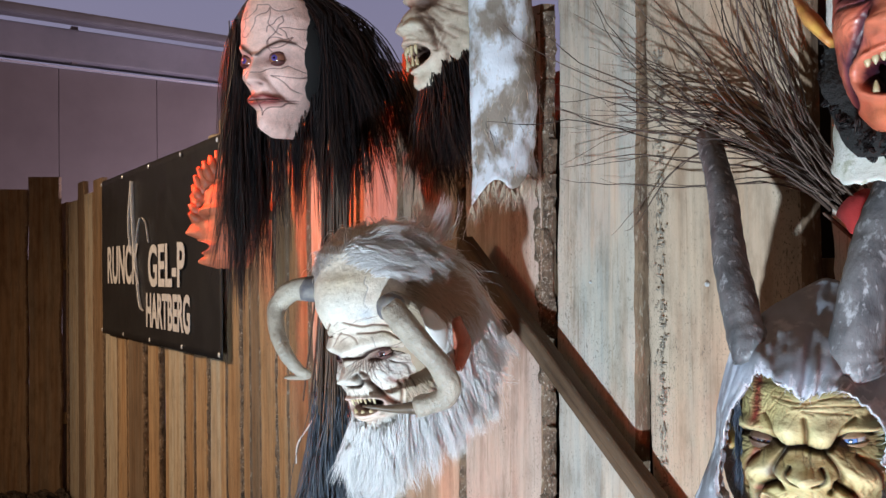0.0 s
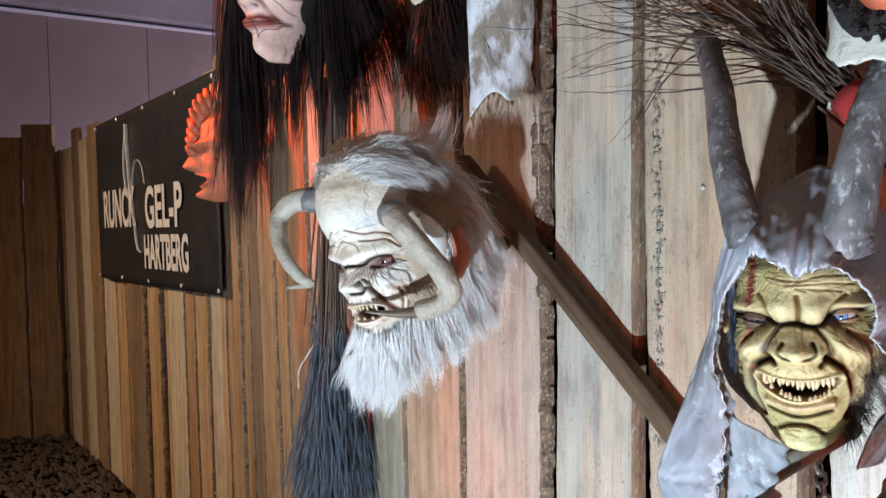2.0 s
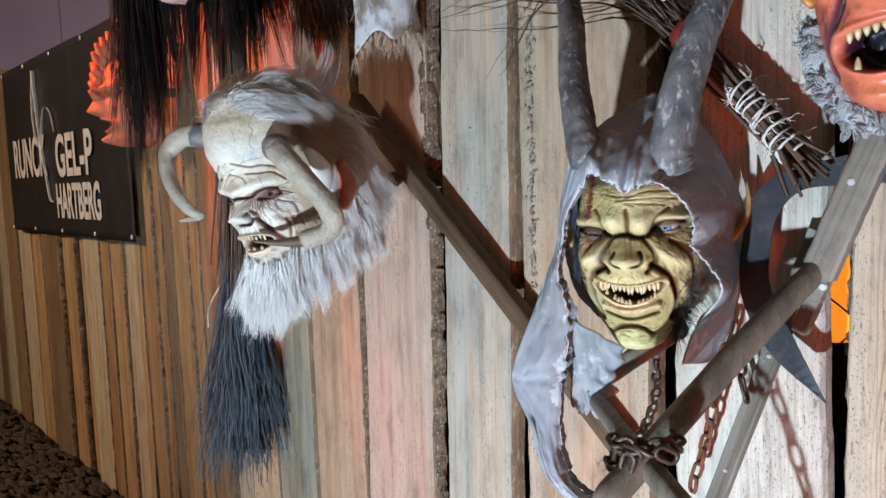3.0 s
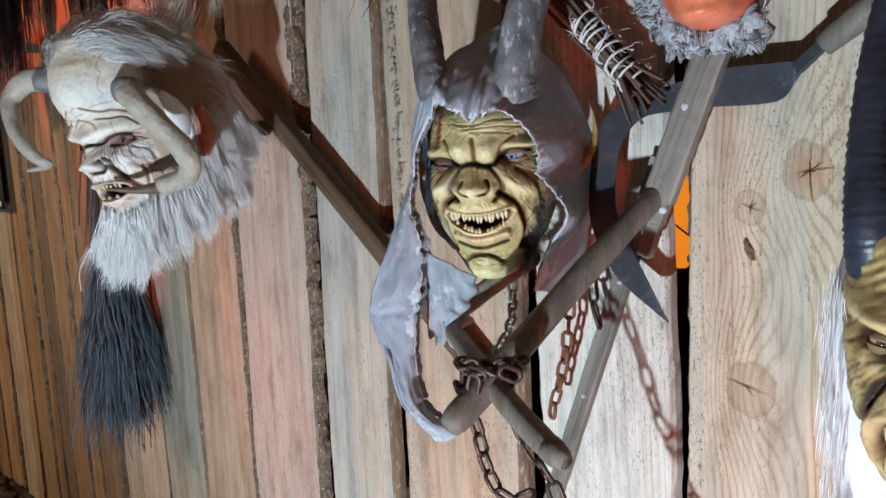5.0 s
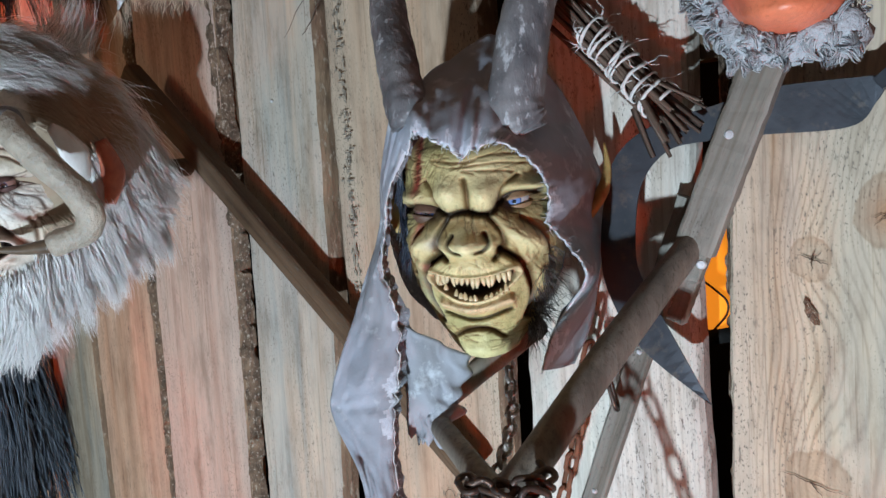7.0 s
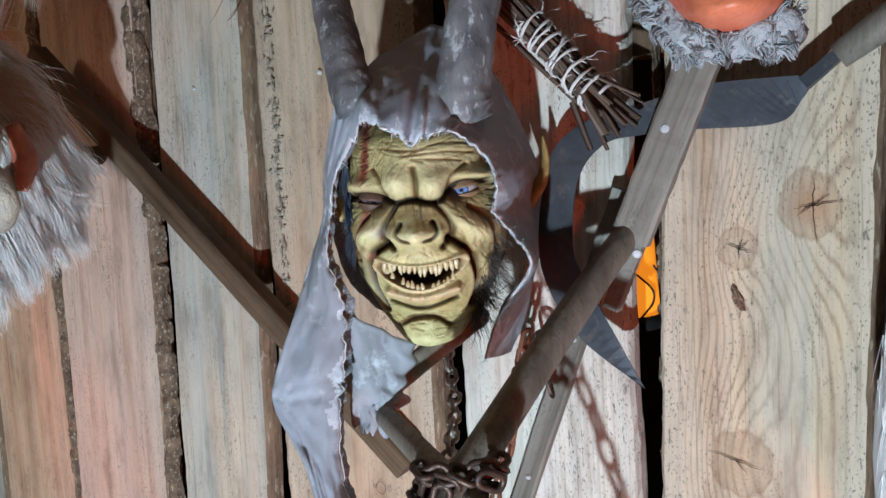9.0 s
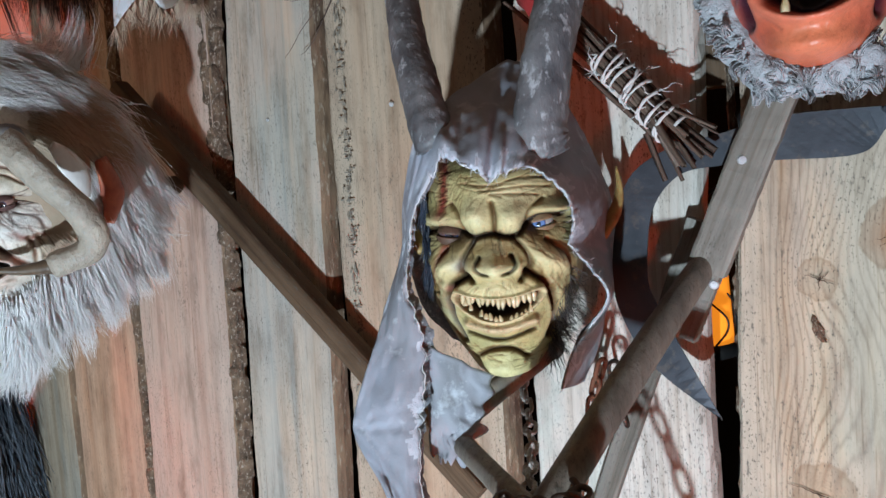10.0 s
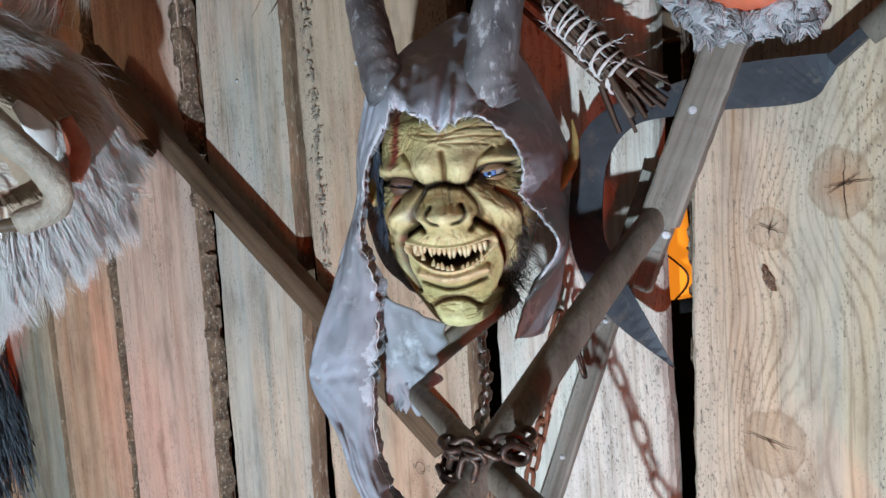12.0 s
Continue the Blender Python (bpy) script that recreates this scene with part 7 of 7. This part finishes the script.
# ---- tools, chains and brooms on the boards ----
def bar(name, a, b, w, d, material, label, category, bevel=0.004, up=(0, -1, 0), cut=0.0):
    """A square lath from a to b, d thick towards `up`."""
    a, b = Vector(a), Vector(b)
    z = (b - a).normalized()
    y = (Vector(up) - z * Vector(up).dot(z)).normalized()
    x = y.cross(z)
    m = Matrix.Translation(a) @ Matrix((x, y, z)).transposed().to_4x4()
    n = 24
    verts, faces = [], []
    for k in range(n + 1):
        for px, py in ((-0.5, -0.42), (-0.42, -0.5), (0.42, -0.5), (0.5, -0.42), (0.5, 0.42), (0.42, 0.5), (-0.42, 0.5), (-0.5, 0.42)):
            q = 0.0012 * noise.noise((px * 9 + a.x * 7, py * 9, k * 0.9))
            verts.append((px * w + q, py * d + q, (b - a).length * k / n))
    for k in range(n):
        faces += [(k * 8 + i, k * 8 + (i + 1) % 8, (k + 1) * 8 + (i + 1) % 8, (k + 1) * 8 + i) for i in range(8)]
    faces += [tuple(range(8))[::-1], tuple(n * 8 + i for i in range(8))]
    ob = link_mesh(name, mesh_of(name, verts, faces), material, None, "", False)
    ob.matrix_world = m
    return tagged(ob, label, category)


bar("pole", (-0.34, -0.060, 1.475), (0.42, -0.040, 0.795), 0.040, 0.034, WOOD["beam"], "dark brown square pole leaning against the boards", "pole")
low_lath = bar("lath", (0.517, -0.010, 0.575), (0.750, -0.010, 1.190), 0.029, 0.018, WOOD["grey"], "weathered grey lath nailed across a white board", "lath")
up_lath = bar("lath", (0.771, -0.058, 1.134), (0.885, -0.062, 1.400), 0.046, 0.020, WOOD["grey"], "weathered grey lath bolted over the boards", "lath")
tongue = bar("tongue", (0.745, -0.0575, 1.050), (0.7815, -0.058, 1.138), 0.021, 0.019, WOOD["grey"], "", "")
tongue_at = up_lath.matrix_world.inverted() @ tongue.matrix_world
tongue.parent = up_lath
tongue.matrix_local = tongue_at
inv = low_lath.matrix_world.inverted()
for p in ((0.603, -0.0205, 0.80), (0.678, -0.0205, 0.998)):
    screw(tuple(inv @ Vector(p)), low_lath, 0.004, tuple(inv.to_3x3() @ Vector((0, -1, 0))))
inv = up_lath.matrix_world.inverted()
for p in ((0.8195, -0.070, 1.261), (0.7815, -0.068, 1.118)):
    screw(tuple(inv @ Vector(p)), up_lath, 0.006, tuple(inv.to_3x3() @ Vector((0.25, -1, 0))))


def build_sickle():
    top = base_point("sickle", pose(0.98, -0.045, 1.31), "old forged sickle with a dark curved blade", "sickle")
    outer = curve_points([(0.975, 1.307), (0.861, 1.307), (0.796, 1.294), (0.726, 1.279), (0.680, 1.249), (0.661, 1.200), (0.652, 1.128), (0.662, 1.075), (0.702, 1.012), (0.781, 0.955)], 70)
    inner = curve_points([(0.962, 1.285), (0.935, 1.259), (0.847, 1.258), (0.790, 1.256), (0.740, 1.247), (0.706, 1.205), (0.697, 1.128), (0.708, 1.090), (0.732, 1.045), (0.783, 0.953)], 70)
    verts, faces = [], []
    for k in range(70):
        y = -0.004 - 0.010 * k / 70
        verts += [(outer[k][0] - 0.98, y - 0.003, outer[k][1] - 1.31), (inner[k][0] - 0.98, y - 0.0006, inner[k][1] - 1.31), (inner[k][0] - 0.98, y + 0.0006, inner[k][1] - 1.31), (outer[k][0] - 0.98, y + 0.003, outer[k][1] - 1.31)]
    for k in range(69):
        faces += [(4 * k + i, 4 * k + (i + 1) % 4, 4 * k + 4 + (i + 1) % 4, 4 * k + 4 + i) for i in range(4)]
    faces += [(0, 3, 2, 1), (276, 277, 278, 279)]
    link_mesh("blade", mesh_of("blade", verts, faces), STEEL, top, "dark blue-grey forged blade", False)
    tube_part("tang", [(-0.018, -0.006, -0.012), (0.012, -0.008, 0.012), (0.05, -0.010, 0.035)], (0.010, 0.009, 0.008), STEEL, top, "square steel tang", sides=4, square=True, smooth=False)
    tube_part("handle", [(0.015, -0.010, 0.012), (0.06, -0.012, 0.042), (0.12, -0.015, 0.078), (0.19, -0.015, 0.12)], (0.014, 0.017, 0.019, 0.016), WOOD["handle"], top, "turned dark wooden grip", sides=14)


build_sickle()

tube_obs = (
    ("shaft", ((0.672, -0.415, 0.878), (0.690, -0.345, 0.930), (0.730, -0.19, 1.045), (0.768, -0.050, 1.143), (0.776, -0.024, 1.162)), (0.0195, 0.019, 0.0185, 0.0165, 0.015), "smooth grey-brown wooden shaft chained to another", 14),
    ("shaft", ((0.515, -0.245, 0.962), (0.60, -0.30, 0.945), (0.680, -0.345, 0.925), (0.765, -0.378, 0.892), (0.838, -0.400, 0.866)), (0.0125, 0.0135, 0.015, 0.0165, 0.015), "rounded dark wooden shaft end", 14),
    ("shaft", ((0.510, -0.243, 0.960), (0.565, -0.205, 1.010), (0.62, -0.15, 1.06)), (0.014, 0.015, 0.015), "short grey-brown stick behind the mask", 12))
for nm, pts, rad, lab, sides in tube_obs:
    thick = np.interp(np.linspace(0, 1, 30), np.linspace(0, 1, len(rad)), rad) * np.interp(np.arange(30), (0, 1, 2, 27, 28, 29), (0.72, 0.93, 1, 1, 0.90, 0.55))
    o = tube_part(nm, curve_points(pts, 30), thick, WOOD["handle"], None, "", sides=sides, wobble=0.04)
    tagged(o, lab, "shaft")
    end = curve_points(pts, 30)[26:]
    tube_part("worn_tip", end, thick[26:] * 1.03 + 0.0002, WOOD["grey"], o, "paler worn tip", sides=sides)

# the chain knotted round the crossing shafts
knot = []
for k in range(26):
    a = k * 0.72
    knot.append((0.688 + 0.034 * math.cos(a) + 0.012 * math.sin(2.3 * k), -0.352 + 0.034 * math.sin(a), 0.932 + 0.022 * math.sin(0.83 * k + 1)))
chain("rusty iron chain knotted round two crossing shafts", knot, IRON, 0.036, 0.023, 0.0036, 20, 4, 14)
chain("rusty iron chain dangling from the knot", ((0.672, -0.372, 0.905), (0.676, -0.366, 0.86), (0.688, -0.360, 0.80), (0.712, -0.350, 0.772), (0.742, -0.330, 0.782)), IRON, 0.034, 0.021, 0.0033, 30, 5, 6)
chain("rusty iron chain swinging to the boards", ((0.702, -0.345, 0.905), (0.715, -0.320, 0.845), (0.741, -0.300, 0.781), (0.763, -0.298, 0.722), (0.789, -0.298, 0.645), (0.830, -0.296, 0.572), (0.90, -0.29, 0.50)), IRON, 0.043, 0.024, 0.0034, 55, 6, 5)
chain("thin iron chain hung behind the mask", ((0.535, -0.115, 1.10), (0.548, -0.125, 1.0), (0.60, -0.20, 0.955), (0.665, -0.33, 0.935)), WORN, 0.030, 0.019, 0.0028, 20, 7, 6)
chain("short iron chain hung from a lath", ((0.640, -0.04, 1.01), (0.648, -0.045, 0.96), (0.662, -0.045, 0.905)), IRON, 0.050, 0.026, 0.003, 75, 8, 4)
chain("red-rusted chain hung beside the hood", ((0.640, -0.075, 1.02), (0.626, -0.078, 0.97), (0.608, -0.075, 0.88), (0.575, -0.075, 0.77)), RUST, 0.034, 0.021, 0.0033, 30, 10, 5)


def build_besom():
    """Twig broom: brush end up to the left, bound butt down to the right."""
    butt, band, head = Vector((0.775, -0.065, 1.262)), Vector((0.555, -0.062, 1.513)), Vector((0.235, -0.075, 1.81))
    top = base_point("besom_broom", pose(*butt), "twig broom bound with white cord and a red band", "broom")
    rng = np.random.default_rng(61)
    axis = np.array(band - butt)
    axis /= np.linalg.norm(axis)
    n = 44
    q = rng.normal(0, 1, (n, 3)) * 0.0075
    q -= np.outer(q @ axis, axis)
    strands("stick_core", q + axis * 0.055, np.tile(axis, (n, 1)) + rng.normal(0, 0.03, (n, 3)), rng.uniform(0.26, 0.31, n), 0.0042, H_TWIG, top, 10, 0.0, 0.02, 8, 3, "bundle of brown sticks", 0.7)
    n = 22
    strands("stick_fan", q[:n] * 1.2 + axis * 0.075, -np.tile(axis, (n, 1)) + q[:n] * 22 + rng.normal(0, 0.06, (n, 3)), rng.uniform(0.045, 0.080, n), 0.0044, H_TWIG, top, 5, 0.0, 0.04, 2, 13, "cut stick ends spreading from the binding", 0.85)
    n = 70
    q = rng.normal(0, 1, (n, 3)) * 0.011
    roots = np.array(band - butt) + q - np.outer(q @ axis, axis)
    up = np.array(head - band)
    up /= np.linalg.norm(up)
    fan = np.array([0.30, 0.0, 0.40])
    ways = up + np.outer(rng.normal(0.0, 0.10, n), fan) + rng.normal(0, 0.05, (n, 3)) * np.array([1, 0.6, 1])
    strands("brush", roots, ways, rng.uniform(0.25, 0.62, n), 0.0019, H_BRUSH, top, 16, -0.05, 0.13, 3, 5, "spread of thin dark twigs", 0.25)
    n = 24
    ways = np.array([-1.0, -0.02, 0.28]) + rng.normal(0, 0.16, (n, 3)) * np.array([1, 0.4, 1.4])
    strands("stray_brush", roots[:n] + np.array([-0.18, 0, 0.13]) + rng.normal(0, 0.02, (n, 3)), ways, rng.uniform(0.18, 0.40, n), 0.0015, H_BRUSH, top, 14, 0.0, 0.16, 1, 6, "stray bent twigs", 0.3)
    bandp = np.array(band - butt)
    tube_part("band", [bandp - axis * 0.062, bandp - axis * 0.048, bandp - axis * 0.032, bandp - axis * 0.016], (0.026, 0.030, 0.031, 0.028), mottled("red_felt", (0.42, 0.03, 0.03), (0.28, 0.02, 0.02), 30, 0.9, 0, 300, 0.5), top, "red felt band", sides=18, wobble=0.15)
    cord = []
    e1 = np.cross(axis, (0, 1, 0))
    e1 /= np.linalg.norm(e1)
    e2 = np.cross(axis, e1)
    for way, turns, seed in ((1, 8.5, 2), (1, 4.5, 5)):
        run = []
        for k in range(160):
            u = k / 160
            s = 0.050 + 0.135 * u + 0.010 * noise.noise((k * 0.09, seed, 2))
            a = way * (turns * 6.283 * u + 1.1 * noise.noise((k * 0.05, seed, 5))) + seed
            run.append(axis * s + (0.0215 - 0.002 * u + 0.002 * noise.noise((k * 0.2, seed, 0))) * (math.cos(a) * e1 + math.sin(a) * e2))
        tube_part("cord", run, 0.0018 + 0.0005 * np.sin(np.arange(160) * 0.9), H_CORD, top, "white binding cord", sides=6)
        cord += run
    n = 70
    k = rng.integers(0, 320, n)
    strands("frayed_cord", np.array(cord)[k], rng.normal(0, 1, (n, 3)), rng.uniform(0.01, 0.035, n), 0.0011, H_CORD, top, 5, 0.3, 0.4, 1, 4, "frayed cord ends")


build_besom()


def build_tail_broom():
    top = base_point("horsetail_whisk", pose(-0.835, -0.12, 1.70), "long dark whisk with a bound stem hung on the fence", "whisk")
    rng = np.random.default_rng(71)
    n = 240
    roots = np.stack([rng.normal(0, 0.022, n), rng.normal(0, 0.014, n), rng.uniform(-0.02, 0.05, n)], -1)
    strands("stem", roots, np.stack([rng.normal(-0.08, 0.03, n), rng.normal(0, 0.02, n), np.full(n, -1.0)], -1), rng.uniform(0.6, 0.75, n), 0.0034, H_TWIG, top, 9, 0.2, 0.02, 6, 3, "bundle of red-brown stalks", 0.6)
    n = 2600
    roots = np.stack([-0.055 + rng.normal(0, 0.020, n), rng.normal(0, 0.014, n), -0.64 + rng.normal(0, 0.05, n)], -1)
    ways = np.stack([rng.normal(-0.08, 0.105, n), rng.normal(0, 0.08, n), np.full(n, -1.0)], -1)
    strands("bristles", roots, ways, rng.uniform(0.40, 0.62, n), 0.0017, H_BROOM, top, 12, 0.3, 0.075, 7, 4, "blue-black bristle brush", 0.55, lock=0.55)
    tube_part("binding", [(-0.05, 0, -0.60), (-0.055, 0, -0.63), (-0.058, 0, -0.66)], (0.036, 0.038, 0.036), mottled("dark_twine", (0.06, 0.05, 0.045), (0.03, 0.026, 0.024), 60, 0.9), top, "dark twine binding", sides=14, wobble=0.1)
    tube_part("loose_cord", curve_points(((-0.05, -0.035, -0.66), (-0.10, -0.05, -0.72), (-0.17, -0.05, -0.78), (-0.20, -0.04, -0.84)), 24), [0.0022] * 24, H_CORD, top, "loose pale cord end", sides=6)


build_tail_broom()


def build_lantern():
    """An orange glowing lantern behind the gap beside the slab."""
    top = base_point("lantern", pose(0.70, 0.14, 1.09), "orange lantern with black tracery glowing behind the gap", "lantern")
    bm = bmesh.new()
    bmesh.ops.create_cone(bm, cap_ends=True, segments=20, radius1=0.045, radius2=0.035, depth=0.17)
    part("shade", bm, plain("orange_glow", (1.0, 0.30, 0.02), 0.5, 0, 1.1), top, "glowing orange shade", True)
    black = plain("black_wire", (0.01, 0.01, 0.01), 0.5)
    for k in range(7):
        a = k * 0.9
        tube_part("tracery", curve_points([(0.047 * math.cos(a + 0.5 * math.sin(s)), 0.047 * math.sin(a + 0.5 * math.sin(s)), -0.085 + 0.018 * s) for s in range(5)], 16), [0.0016] * 16, black, top, sides=5)
    bm = bmesh.new()
    bmesh.ops.create_cone(bm, cap_ends=True, segments=20, radius1=0.048, radius2=0.052, depth=0.02)
    for v in bm.verts:
        v.co.z -= 0.095
    part("foot", bm, black, top, "black metal foot", True)
    tube_part("hook", [(0, 0, 0.08), (0, 0.03, 0.12), (0, 0.16, 0.14)], (0.003, 0.003, 0.003), black, top, sides=6)


build_lantern()
